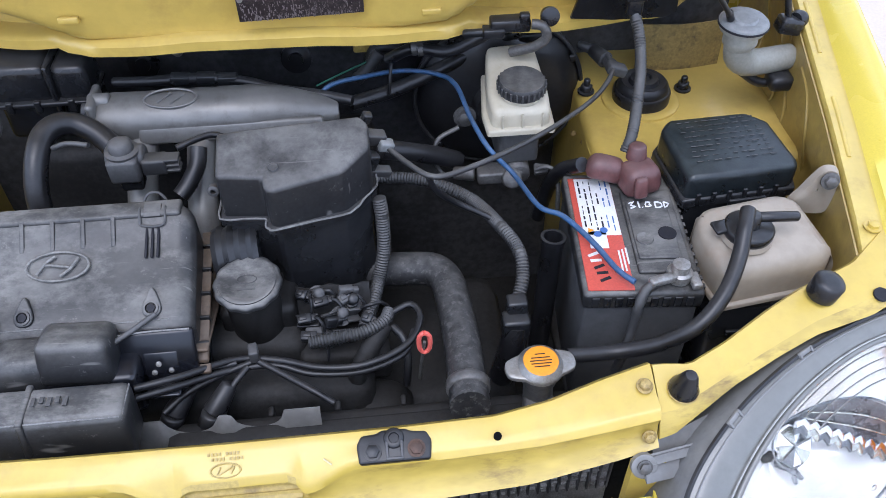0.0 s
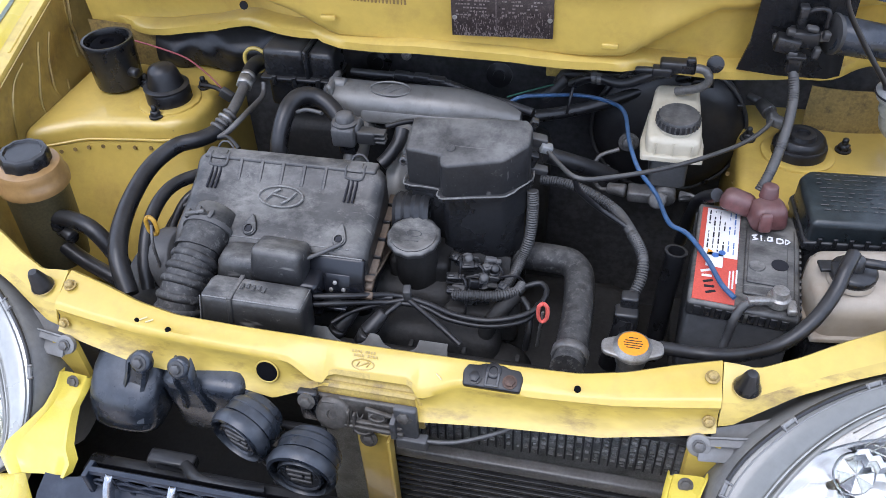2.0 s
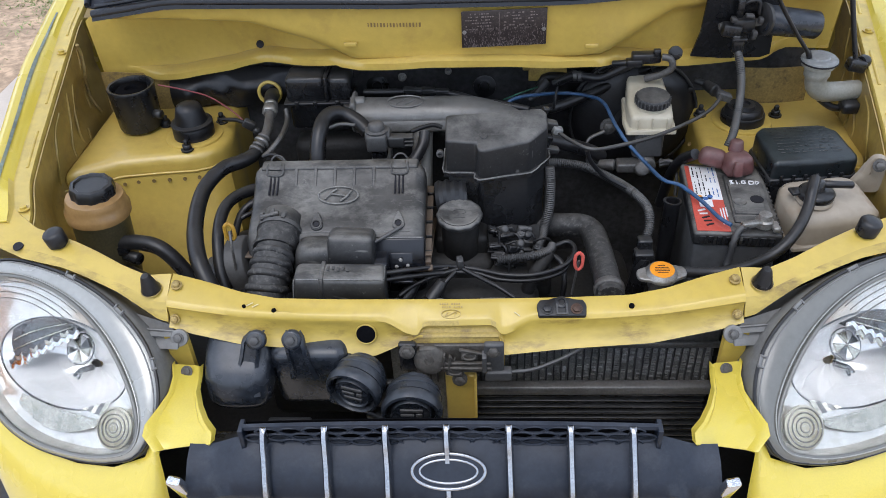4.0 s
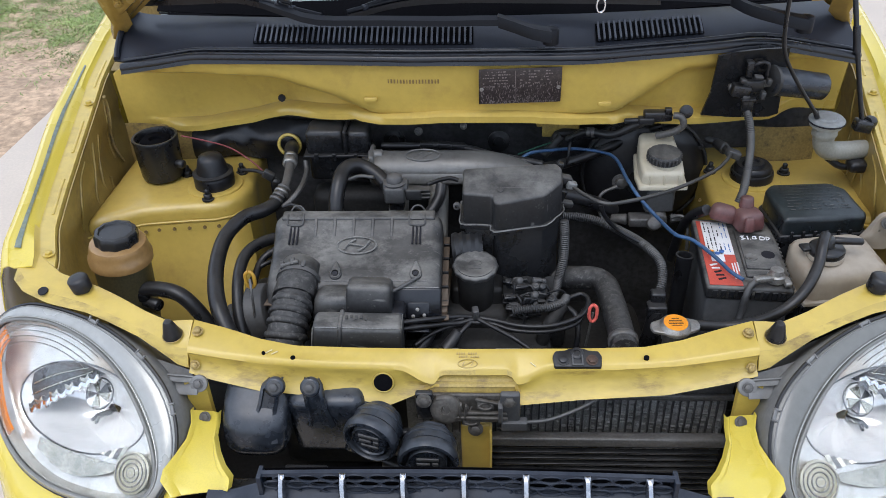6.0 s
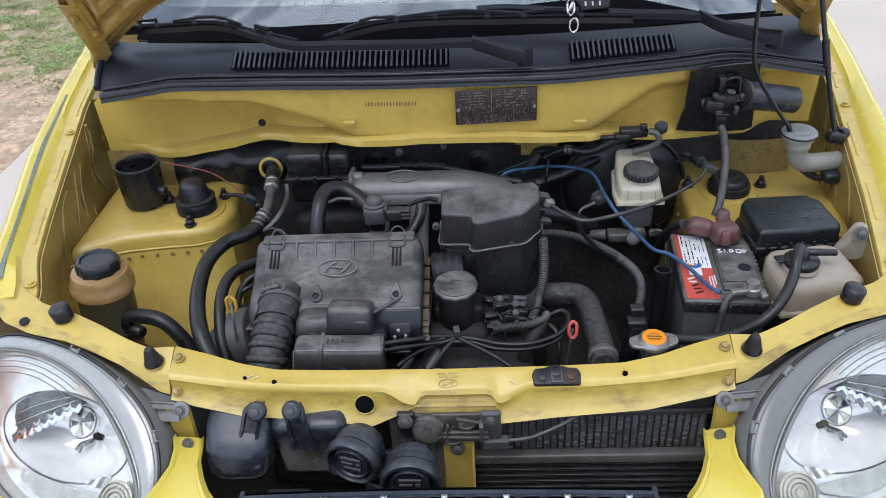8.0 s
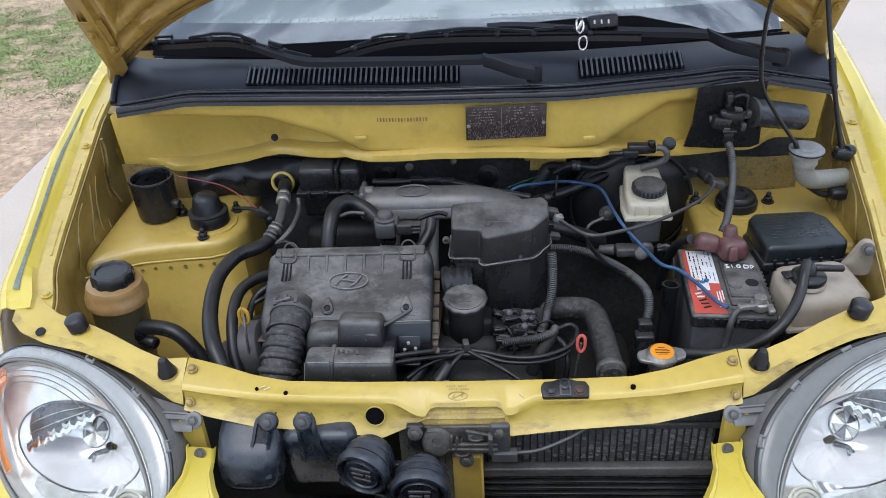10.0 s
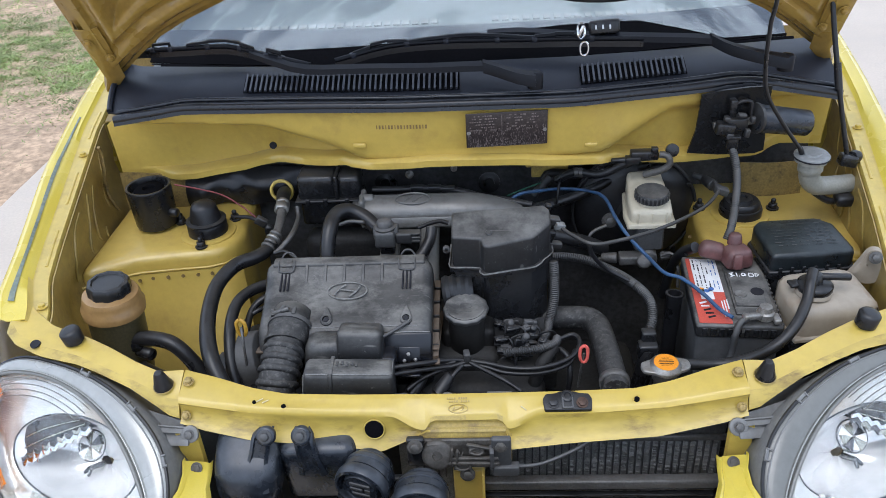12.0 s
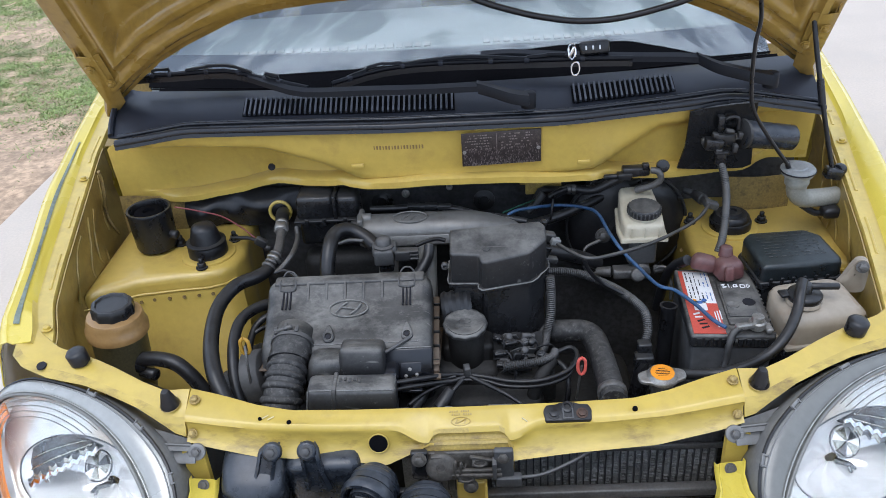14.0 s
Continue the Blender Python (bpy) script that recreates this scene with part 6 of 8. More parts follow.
coil = thing("ignition_box", "dusty black plastic box with a moulded strap", "engine box", (-0.155, 0.05, 0.78))
part("box", box((-0.161, 0.048, 0.812), (0.136, 0.050, 0.062), 0.009, (-8, 4, 3), 0.95, 3), DUSTY, coil)
part("strap", box((-0.186, 0.046, 0.8145), (0.007, 0.053, 0.064), 0.002, (-8, 4, 3), 0.95), DUSTY, coil)
CB = pose(-0.161, 0.048, 0.812, -8, 4, 3)
for line in ([(-0.060, -0.0228, 0.0290), (0.0, -0.0230, 0.0294), (0.060, -0.0228, 0.0290)], [(-0.0635, -0.021, 0.027), (-0.0655, -0.022, -0.004), (-0.066, -0.022, -0.026)], [(0.0625, -0.020, 0.0285), (0.0630, 0.018, 0.0285)]):
    part("worn_edge", placed(tube(line, 0.0009, 5, 0.008), CB), SCUFF, coil, "pale scuffed edge")
for k in range(5):
    part("mark", box((-0.176 + 0.007 * k, 0.052 + 0.002 * (k % 2), 0.8462 - 0.0005 * k), (0.004, 0.011 - 0.003 * (k % 2), 0.0012), 0.0004, (-8, 4, 3)), CONDUIT, coil)

# ---------------------------------------------------------------- resonator box on the throttle side
rbox = thing("intake_box", "large black plastic intake box with a stepped lid", "intake box", (0.07, 0.26, 0.72))
LIDLINE = [(-0.012, 0.290), (0.136, 0.300), (0.145, 0.290), (0.145, 0.262), (0.116, 0.234), (0.044, 0.217), (0.036, 0.222), (0.035, 0.234), (-0.012, 0.238)]
top_z = lambda x, y: 0.936 + (y - 0.22) * 0.32
part("lid", prism(LIDLINE, 0.886, 0.95, 0.0045, top_z, 3), LIDBLACK, rbox)
grown = [(x * 1.0 + (0.004 if x > 0.06 else -0.004), y + (0.004 if y > 0.26 else -0.004)) for x, y in LIDLINE]
lipz = lambda x, y: 0.8865 + (y - 0.22) * 0.1
part("lip", prism(grown, 0.879, 0.887, 0.002, lipz), PLASTIC, rbox)
part("body", prism([(x * 0.96 + 0.003, 0.262 + (y - 0.262) * 0.94) for x, y in LIDLINE], 0.70, 0.880, 0.003), PLASTIC, rbox)
loop = [(x, y, lipz(x, y) + 0.0006) for x, y in grown]
part("worn_edge", tube([(0.5 * (a[0] + b[0]), 0.5 * (a[1] + b[1]), 0.5 * (a[2] + b[2])) if k else a for a, b in zip(loop, loop[1:] + loop[:1]) for k in (0, 1)] + loop[:1], 0.0012, 5, 0.01), SCUFF, rbox, "pale scuffed rim")
part("dimple", lathe([(0.006, 0), (0.005, 0.001), (0.003, 0.0004)], toward((0.047, 0.244, 0.9445), (0, -0.3, 1)), 16), LIDBLACK, rbox)
for x in (-0.02,):
    part("lug", lathe([(0.006, -0.004), (0.006, 0.004), (0.003, 0.005), (0.003, -0.002)], toward((-0.022, 0.262, 0.905), (0, -1, 0.3)), 16), CAPGREY, rbox)
solid("bellows_duct", merge(tube([(-0.028, 0.234, 0.833), (-0.004, 0.235, 0.836), (0.02, 0.236, 0.838)], 0.032, 24, 0.0060, 0.05)), PLASTIC, "ribbed black rubber duct between filter housing and intake box", "air duct")

# ---------------------------------------------------------------- engine
engine = thing("engine", "grimy dark engine under the intake parts", "engine", (0, 0.2, 0.4))
part("block", box((-0.10, 0.24, 0.60), (0.46, 0.26, 0.28), 0.02), DARK, engine)
part("valve_cover", box((-0.06, 0.215, 0.735), (0.24, 0.12, 0.07), 0.015), DARK, engine)
part("gearbox", box((0.20, 0.24, 0.56), (0.20, 0.22, 0.20), 0.03), DARK, engine)
part("filler_tower", merge(rod((0.008, 0.196, 0.70), (0.008, 0.185, 0.838), 0.029, 0.029, 28), box((0.010, 0.215, 0.725), (0.084, 0.070, 0.150), 0.009)), TARRY, engine, "black oil filler tower")
shield = []
for dz, dy in ((0, 0), (-0.006, -0.004), (-0.04, -0.010), (-0.09, -0.012)):
    row = []
    for x in np.linspace(-0.115, 0.075, 48):
        dip = 0.026 * max(0, 1 - ((x + 0.055) / 0.026) ** 2) ** 0.5 if abs(x + 0.055) < 0.026 else (0.026 * max(0, 1 - ((x - 0.012) / 0.026) ** 2) ** 0.5 if abs(x - 0.012) < 0.026 else 0)
        row.append((x, 0.070 + dy, 0.772 - dip * (1 if dz > -0.03 else 0.2) + dz))
    shield.append(row)
part("heat_shield", sheet(shield, 0.002), ARMGREY, engine, "grey metal heat shield with scalloped cut-outs")
part("exhaust_flange", box((-0.02, 0.040, 0.735), (0.17, 0.05, 0.012), 0.005, (-20, 0, 3)), STEEL, engine)
oilcap = thing("oil_filler_cap", "dusty black scalloped oil filler cap", "oil cap", (0.008, 0.183, 0.835))
OC = toward((0.008, 0.182, 0.836), (0, -0.12, 1)) @ Matrix.Diagonal((0.90, 0.90, 1, 1))
part("cap", placed(merge(lathe([(0.033, 0.002), (0.0385, 0.004), (0.0395, 0.008), (0.0375, 0.0115), (0.034, 0.0125)], None, 144, 12, 0.020), lathe([(0.034, 0.010), (0.0335, 0.0138), (0.030, 0.0142), (0.028, 0.0128), (0.004, 0.0130)], None, 48)), OC), DUSTY, oilcap)
part("raised_oval", placed(merge(ring(0.011, 0.006, 0.0006, pose(0, 0.002, 0.0131)), box((0, -0.012, 0.0131), (0.020, 0.0022, 0.0008), 0)), OC), CONDUIT, oilcap)

plenum = thing("intake_manifold", "dusty cast aluminium intake manifold with a raised oval", "intake manifold", (-0.04, 0.44, 0.80))
rows = []
for x in np.linspace(-0.178, 0.108, 32):
    r = 0.031 * (1 if x < 0.0 else 1 - 0.60 * (x / 0.108) ** 1.9)
    if x < -0.170:
        r *= 0.93
    rows.append([(x, 0.440 + 1.1 * r * math.cos(a), 0.878 + r * math.sin(a) - 0.10 * max(0, x - 0.03) + 0.0012 * noise.noise(Vector((x * 60, a * 3, 0)))) for a in np.linspace(0, 2 * math.pi, 26, endpoint=False)])
part("casting", sheet(rows, 0.002, True), ALU, plenum)
part("end_flange", merge(box((-0.180, 0.440, 0.887), (0.010, 0.052, 0.056), 0.006), rod((-0.186, 0.440, 0.905), (-0.160, 0.440, 0.905), 0.010)), ALU, plenum)
pm = toward((-0.088, 0.432, 0.9087), (0, -0.28, 0.96))
part("raised_oval", merge(ring(0.031, 0.014, 0.0016, pm), placed(tube([(-0.016, -0.006, 0), (0.0, 0.008, 0)], 0.0013, 6), pm), placed(tube([(0.016, 0.006, 0), (0.0, -0.008, 0)], 0.0013, 6), pm)), ALU, plenum)
for x in (-0.13, -0.06, 0.01, 0.07):
    part("runner", tube([(x, 0.425, 0.86), (x, 0.38, 0.84), (x, 0.33, 0.80), (x, 0.31, 0.74)], 0.018, 14, 0.02), ALU, plenum)
part("stiffener", box((-0.02, 0.408, 0.874), (0.22, 0.010, 0.022), 0.004, (-20, 0, 0)), ALU, plenum)
part("rear_cover", box((-0.08, 0.50, 0.68), (0.46, 0.06, 0.26), 0.02), DARK, engine)

blower = thing("air_duct_box", "black plastic air duct box against the bulkhead", "air duct", (-0.24, 0.48, 0.84))
part("shell", merge(box((-0.268, 0.490, 0.918), (0.074, 0.060, 0.050), 0.010, (0, 0, 0), 0.94, 3), box((-0.268, 0.492, 0.868), (0.070, 0.056, 0.056), 0.008, (0, 0, 0), 0.96, 3)), PLASTIC, blower)
part("end_shell", merge(box((-0.208, 0.490, 0.917), (0.044, 0.058, 0.046), 0.009, (0, 0, 0), 0.94, 3), box((-0.208, 0.492, 0.872), (0.042, 0.054, 0.046), 0.007, (0, 0, 0), 0.96, 3)), PLASTIC, blower)
part("band", box((-0.2305, 0.489, 0.898), (0.007, 0.064, 0.092), 0.003), PLASTIC, blower)
part("ledge", box((-0.247, 0.487, 0.8945), (0.124, 0.066, 0.006), 0.002), RUBBER, blower)
for x in (-0.285, -0.252, -0.212):
    part("clip", box((x, 0.455, 0.893), (0.008, 0.006, 0.016), 0.0015), PLASTIC, blower)
part("outlet", rod((-0.198, 0.46, 0.878), (-0.183, 0.455, 0.880), 0.018, 0.016), PLASTIC, blower)

# ---------------------------------------------------------------- offside of the bay: reservoir, canister, hoses
steer = thing("power_steering_reservoir", "brown-stained power steering fluid reservoir with a black cap", "fluid reservoir", (-0.57, 0.20, 0.70))
PS = pose(-0.575, 0.20, 0.70, 0, 4, 0)
part("body", placed(lathe([(0.030, 0), (0.040, 0.004), (0.043, 0.03), (0.044, 0.135), (0.046, 0.145)], None, 36), PS), OILYBOTTLE, steer)
part("collar", placed(lathe([(0.044, 0.143), (0.0495, 0.146), (0.050, 0.158), (0.046, 0.162), (0.046, 0.172), (0.043, 0.180), (0.030, 0.184)], None, 36), PS), AMBERISH, steer, "brown translucent collar")
part("cap", placed(lathe([(0.031, 0.180), (0.0335, 0.182), (0.0335, 0.196), (0.031, 0.201), (0.026, 0.202), (0.024, 0.199), (0.004, 0.199)], None, 96, 10, 0.025), PS), PLASTIC, steer, "black screw cap")
part("spout", merge(rod((-0.545, 0.185, 0.775), (-0.505, 0.165, 0.778), 0.010), box((-0.538, 0.178, 0.79), (0.03, 0.02, 0.02), 0.004)), PLASTIC, steer)
solid("steering_hose", tube([(-0.539, 0.182, 0.798), (-0.503, 0.175, 0.804), (-0.466, 0.165, 0.799), (-0.437, 0.155, 0.769), (-0.415, 0.145, 0.726)], 0.0125), RUBBER, "black rubber hose from the steering fluid reservoir", "hose", "steering hoses")
solid("steering_hose", tube([(-0.545, 0.180, 0.745), (-0.50, 0.165, 0.730), (-0.44, 0.15, 0.715), (-0.40, 0.15, 0.68), (-0.39, 0.15, 0.62)], 0.0115), RUBBER, "lower black rubber hose from the steering fluid reservoir", "hose", "steering hoses")

canister = thing("charcoal_canister", "black plastic cylinder with a hollow top", "canister", (-0.597, 0.498, 0.832))
part("cup", lathe([(0.038, 0.006), (0.0395, 0.012), (0.0418, 0.080), (0.0428, 0.085), (0.0415, 0.088), (0.0375, 0.0875), (0.036, 0.082), (0.035, 0.072), (0.002, 0.071)], pose(-0.597, 0.498, 0.832), 44), PLASTIC, canister)
part("inner_cap", lathe([(0.029, 0.070), (0.0285, 0.080), (0.025, 0.083), (0.012, 0.0825), (0.010, 0.077), (0.001, 0.077)], pose(-0.597, 0.498, 0.832), 36), VOID, canister)
part("side_pipe", rod((-0.562, 0.485, 0.868), (-0.545, 0.480, 0.868), 0.0085), PLASTIC, canister)


def strut_mount(side, label):
    c = Vector((side * 0.487, 0.464, 0.832)) if side < 0 else Vector((0.508, 0.474, 0.832))
    mount = thing("strut_mount", label, "strut mount", c, "strut mounts")
    part("ring", lathe([(0.052, -0.001), (0.051, 0.003), (0.046, 0.005), (0.042, 0.004)], Matrix.Translation(c), 40), YELLOW_BAY, mount)
    if side < 0:
        part("dome", lathe([(0.0375, 0), (0.037, 0.022), (0.0355, 0.0255), (0.0375, 0.0265), (0.0375, 0.0295), (0.034, 0.0315), (0.030, 0.032), (0.0265, 0.045), (0.0235, 0.056), (0.0205, 0.0620), (0.0150, 0.0640), (0.013, 0.0660), (0.003, 0.0665)], Matrix.Translation(c), 36), RUBBER, mount, "black rubber dome")
    else:
        part("dome", lathe([(0.038, 0), (0.038, 0.016), (0.0365, 0.019), (0.034, 0.0195), (0.033, 0.027), (0.029, 0.031), (0.020, 0.029), (0.018, 0.035), (0.010, 0.036), (0.009, 0.032)], Matrix.Translation(c), 36), RUBBER, mount, "black rubber ring mount")
    for x, y in ((side * 0.486, 0.412), (side * 0.448, 0.512), (side * 0.553, 0.505)) if side < 0 else ((0.572, 0.492), (0.44, 0.50)):
        stud = part("nut", hexbolt((x, y, 0.832), (0, 0, 1), 0.0085, 0.010, 1.35), PLASTIC, mount)
        part("stud", rod((x, y, 0.836), (x, y, 0.853), 0.0045), PLASTIC, stud)


strut_mount(-1, "black rubber strut mount dome on the yellow tower")
strut_mount(1, "black ringed strut mount beside the brake fluid bottle")

aircon = thing("aircon_hose", "thick black air conditioning hose with metal fittings", "hose", (-0.34, 0.05, 0.78))
part("hose", tube([(-0.336, 0.362, 0.866), (-0.345, 0.342, 0.861), (-0.360, 0.322, 0.861), (-0.388, 0.300, 0.860), (-0.409, 0.251, 0.850), (-0.402, 0.169, 0.840), (-0.381, 0.101, 0.825), (-0.354, 0.061, 0.790)], 0.0118, 16, 0.006, 0, 0.0132), RUBBER, aircon)
part("boot", tube([(-0.352, 0.548, 0.868), (-0.346, 0.520, 0.880), (-0.339, 0.485, 0.889), (-0.335, 0.462, 0.890)], 0.0140, 18, 0.008, 0, 0.0118), RUBBER, aircon, "black rubber boot on the bulkhead")
part("pipe", tube([(-0.335, 0.462, 0.890), (-0.332, 0.440, 0.886), (-0.329, 0.400, 0.880), (-0.331, 0.376, 0.874), (-0.338, 0.357, 0.866)], 0.0082, 14), GREYMETAL, aircon, "dull metal pipe")
part("union_nut", merge(rod((-0.3345, 0.458, 0.8895), (-0.3325, 0.440, 0.8865), 0.0142, 0.0138, 6), rod((-0.3345, 0.468, 0.8900), (-0.3345, 0.458, 0.8895), 0.0125, 0.0125, 18)), STEEL, aircon, "grey hexagonal union nut")
for k in range(4):
    a, b = Vector((-0.330, 0.379, 0.8745)), Vector((-0.343, 0.347, 0.8625))
    part("crimp_band", rod(a + (b - a) * (0.26 * k), a + (b - a) * (0.26 * k + 0.18), 0.0134 if k % 2 else 0.0124, None, 20), STEEL if k == 1 else GREYMETAL, aircon, "grey crimped coupling")
solid("aircon_pipe", tube([(-0.308, 0.460, 0.884), (-0.304, 0.440, 0.871), (-0.294, 0.355, 0.890), (-0.308, 0.325, 0.880), (-0.319, 0.311, 0.875)], 0.0045, 10), GREYMETAL, "bent grey metal air conditioning pipe", "pipe")
solid("bulkhead_grommet", ring(0.0205, 0.0205, 0.0034, toward((-0.354, 0.538, 0.878), (0, -1, 0.1)), 36), SOOT_FLANGE, "dull yellow ring grommet on the bulkhead", "grommet")
solid("loom_cover", sheet([[(x, y + 0.016 * noise.noise(Vector((x * 22, z * 30, 5))), z + 0.010 * noise.noise(Vector((x * 18, y * 30, 1)))) for x in np.linspace(-0.555, -0.31, 44)] for y, z in ((0.590, 0.910), (0.580, 0.902), (0.572, 0.893), (0.564, 0.884), (0.560, 0.874), (0.560, 0.864), (0.564, 0.850), (0.570, 0.836))], 0.003), RUBBER, "creased black cover beside the bulkhead", "cover")
solid("red_wire", tube([(-0.546, 0.500, 0.918), (-0.505, 0.500, 0.908), (-0.460, 0.500, 0.893), (-0.423, 0.490, 0.873), (-0.397, 0.480, 0.854)], 0.0014, 6), surface("red_wire_sleeve", (0.20, 0.035, 0.04), 0.5), "thin dark red wire over the tower", "wire")
plug = thing("wire_connector", "small grey plug on the red wire", "connector", (-0.385, 0.470, 0.847))
part("shell", merge(box((-0.384, 0.470, 0.849), (0.022, 0.012, 0.016), 0.002, (0, 35, 0)), rod((-0.377, 0.470, 0.839), (-0.367, 0.470, 0.832), 0.006)), CONDUIT, plug)
solid("stub_cable", tube([(-0.439, 0.490, 0.849), (-0.413, 0.485, 0.851), (-0.391, 0.475, 0.849)], 0.004, 8), RUBBER, "short black cable beside the strut tower", "cable")
for k, pts in enumerate(([(-0.298, 0.295, 0.830), (-0.342, 0.261, 0.840), (-0.366, 0.223, 0.840), (-0.367, 0.167, 0.830), (-0.359, 0.119, 0.800), (-0.349, 0.093, 0.770)], [(-0.296, 0.276, 0.820), (-0.323, 0.250, 0.830), (-0.347, 0.227, 0.820), (-0.350, 0.176, 0.800), (-0.338, 0.129, 0.780), (-0.327, 0.109, 0.750)], [(-0.298, 0.257, 0.810), (-0.333, 0.227, 0.820), (-0.354, 0.209, 0.810), (-0.359, 0.160, 0.790), (-0.350, 0.112, 0.760)])):
    solid("engine_hose", tube(pts, (0.0095, 0.006, 0.004)[k]), RUBBER, "black hose running down beside the filter housing", "hose", "engine hoses")
stick = thing("oil_dipstick", "ochre plastic dipstick handle on a dark stem", "dipstick", (-0.33, 0.10, 0.78))
dp = [(-0.332, 0.123, 0.862), (-0.329, 0.109, 0.840), (-0.332, 0.111, 0.800), (-0.334, 0.111, 0.760)]
part("handle", placed(tube([(0, 0, 0.014), (0.006, 0, 0.008), (0.006, 0, -0.010), (0, 0, -0.016), (-0.006, 0, -0.010), (-0.006, 0, 0.008), (0, 0, 0.014)], 0.003, 8), Matrix.Translation(dp[0])), OCHRE, stick)
part("stem", tube(dp, 0.0022, 8), GREYMETAL, stick)
solid("alternator", merge(rod((-0.345, 0.15, 0.775), (-0.315, 0.150, 0.782), 0.046, 0.044, 30), rod((-0.395, 0.15, 0.73), (-0.33, 0.15, 0.73), 0.05, 0.05, 30)), CAPGREY, "dull grey round engine accessory beside the fresh air hose", "alternator")
solid("drive_cover", box((-0.35, 0.20, 0.66), (0.06, 0.16, 0.20), 0.02), DARK, "dark grimy drive cover at the end of the engine", "engine cover")

# ---------------------------------------------------------------- behind the filter housing
elbow = thing("breather_hose", "black rubber breather hose with a tight bend", "hose", (-0.226, 0.33, 0.84))
part("hose", tube([(-0.230, 0.310, 0.838), (-0.231, 0.325, 0.868), (-0.228, 0.348, 0.894), (-0.222, 0.374, 0.908), (-0.208, 0.390, 0.911), (-0.190, 0.396, 0.905), (-0.168, 0.388, 0.895), (-0.150, 0.374, 0.884)], 0.0132, 18), RUBBER, elbow)
valve = thing("vacuum_valve", "grey plastic vacuum valve with a plug", "valve", (-0.128, 0.33, 0.86))
part("body", merge(box((-0.130, 0.335, 0.888), (0.034, 0.030, 0.030), 0.004), lathe([(0.018, 0.0), (0.019, 0.004), (0.014, 0.006), (0.013, 0.014), (0.009, 0.017), (0.003, 0.018)], pose(-0.130, 0.340, 0.902), 26), rod((-0.150, 0.345, 0.893), (-0.108, 0.345, 0.893), 0.014)), CAPGREY, valve)
part("plug", merge(box((-0.098, 0.338, 0.886), (0.028, 0.020, 0.020), 0.003), *[box((-0.080, 0.337, 0.880 + 0.007 * k), (0.020, 0.016, 0.0035), 0.001) for k in range(3)]), CONDUIT, valve, "light grey plug")
part("foot", box((-0.128, 0.338, 0.866), (0.026, 0.022, 0.020), 0.004), PLASTIC, valve)
solid("vacuum_pipe", tube([(-0.211, 0.360, 0.900), (-0.191, 0.355, 0.909), (-0.165, 0.345, 0.912)], 0.0032, 8), CABLE, "thin grey vacuum pipe", "pipe")
solid("sensor_cable", tube([(-0.076, 0.358, 0.890), (-0.057, 0.369, 0.892), (-0.038, 0.380, 0.890), (-0.024, 0.380, 0.885)], 0.004, 8), RUBBER, "short black sensor cable", "cable")
solid("throttle_hose", tube([(-0.052, 0.360, 0.888), (-0.055, 0.345, 0.874), (-0.066, 0.330, 0.859), (-0.076, 0.320, 0.851)], 0.010, 10), RUBBER, "black hose down behind the filter housing", "hose")
solid("thin_hose", tube([(-0.319, 0.311, 0.875), (-0.298, 0.303, 0.884), (-0.274, 0.284, 0.880)], 0.003, 8), RUBBER, "thin black hose behind the filter housing", "hose")
loom = thing("manifold_loom", "black wiring loom over the intake manifold", "wiring loom", (0.0, 0.47, 0.91))
part("trunk", tube([(-0.168, 0.490, 0.898), (-0.121, 0.485, 0.900), (-0.057, 0.480, 0.903), (-0.006, 0.475, 0.898), (0.035, 0.465, 0.890), (0.086, 0.455, 0.885), (0.126, 0.440, 0.883)], 0.0065, 10), RUBBER, loom)
for p in [(-0.084, 0.482, 0.903), (-0.052, 0.480, 0.903), (-0.026, 0.478, 0.901)]:
    part("connector", box(p, (0.024, 0.014, 0.012), 0.002, (0, 3, 0)), PLASTIC, loom)
solid("blue_cable", tube([(0.076, 0.452, 0.876), (0.100, 0.462, 0.893), (0.138, 0.477, 0.892), (0.192, 0.505, 0.880), (0.236, 0.495, 0.878), (0.257, 0.460, 0.883), (0.268, 0.390, 0.880), (0.284, 0.345, 0.868), (0.311, 0.325, 0.844), (0.328, 0.256, 0.853), (0.350, 0.233, 0.857), (0.373, 0.190, 0.857), (0.389, 0.149, 0.856), (0.403, 0.130, 0.855)], 0.0031, 10), BLUE, "blue insulated cable laid across to the battery", "cable")
solid("green_wire", tube([(0.082, 0.470, 0.888), (0.119, 0.500, 0.887), (0.152, 0.530, 0.883)], 0.0012, 6), surface("green_wire_sleeve", (0.03, 0.16, 0.10), 0.5), "thin green wire behind the engine", "wire")
solid("heater_hose", tube([(0.174, 0.500, 0.901), (0.207, 0.485, 0.924), (0.248, 0.475, 0.923), (0.286, 0.470, 0.942), (0.315, 0.465, 0.958), (0.341, 0.460, 0.963)], 0.0075, 12), RUBBER, "black heater hose under the firewall lip", "hose", "heater hoses")
solid("hose_clamp", merge(*[lathe([(0.0088, -0.004), (0.0092, 0), (0.0088, 0.004)], toward(p, (1, 0.1, 0.1)), 20) for p in [(0.207, 0.485, 0.924), (0.215, 0.483, 0.924)]]), GREYMETAL, "grey clamp on the heater hose", "clamp")
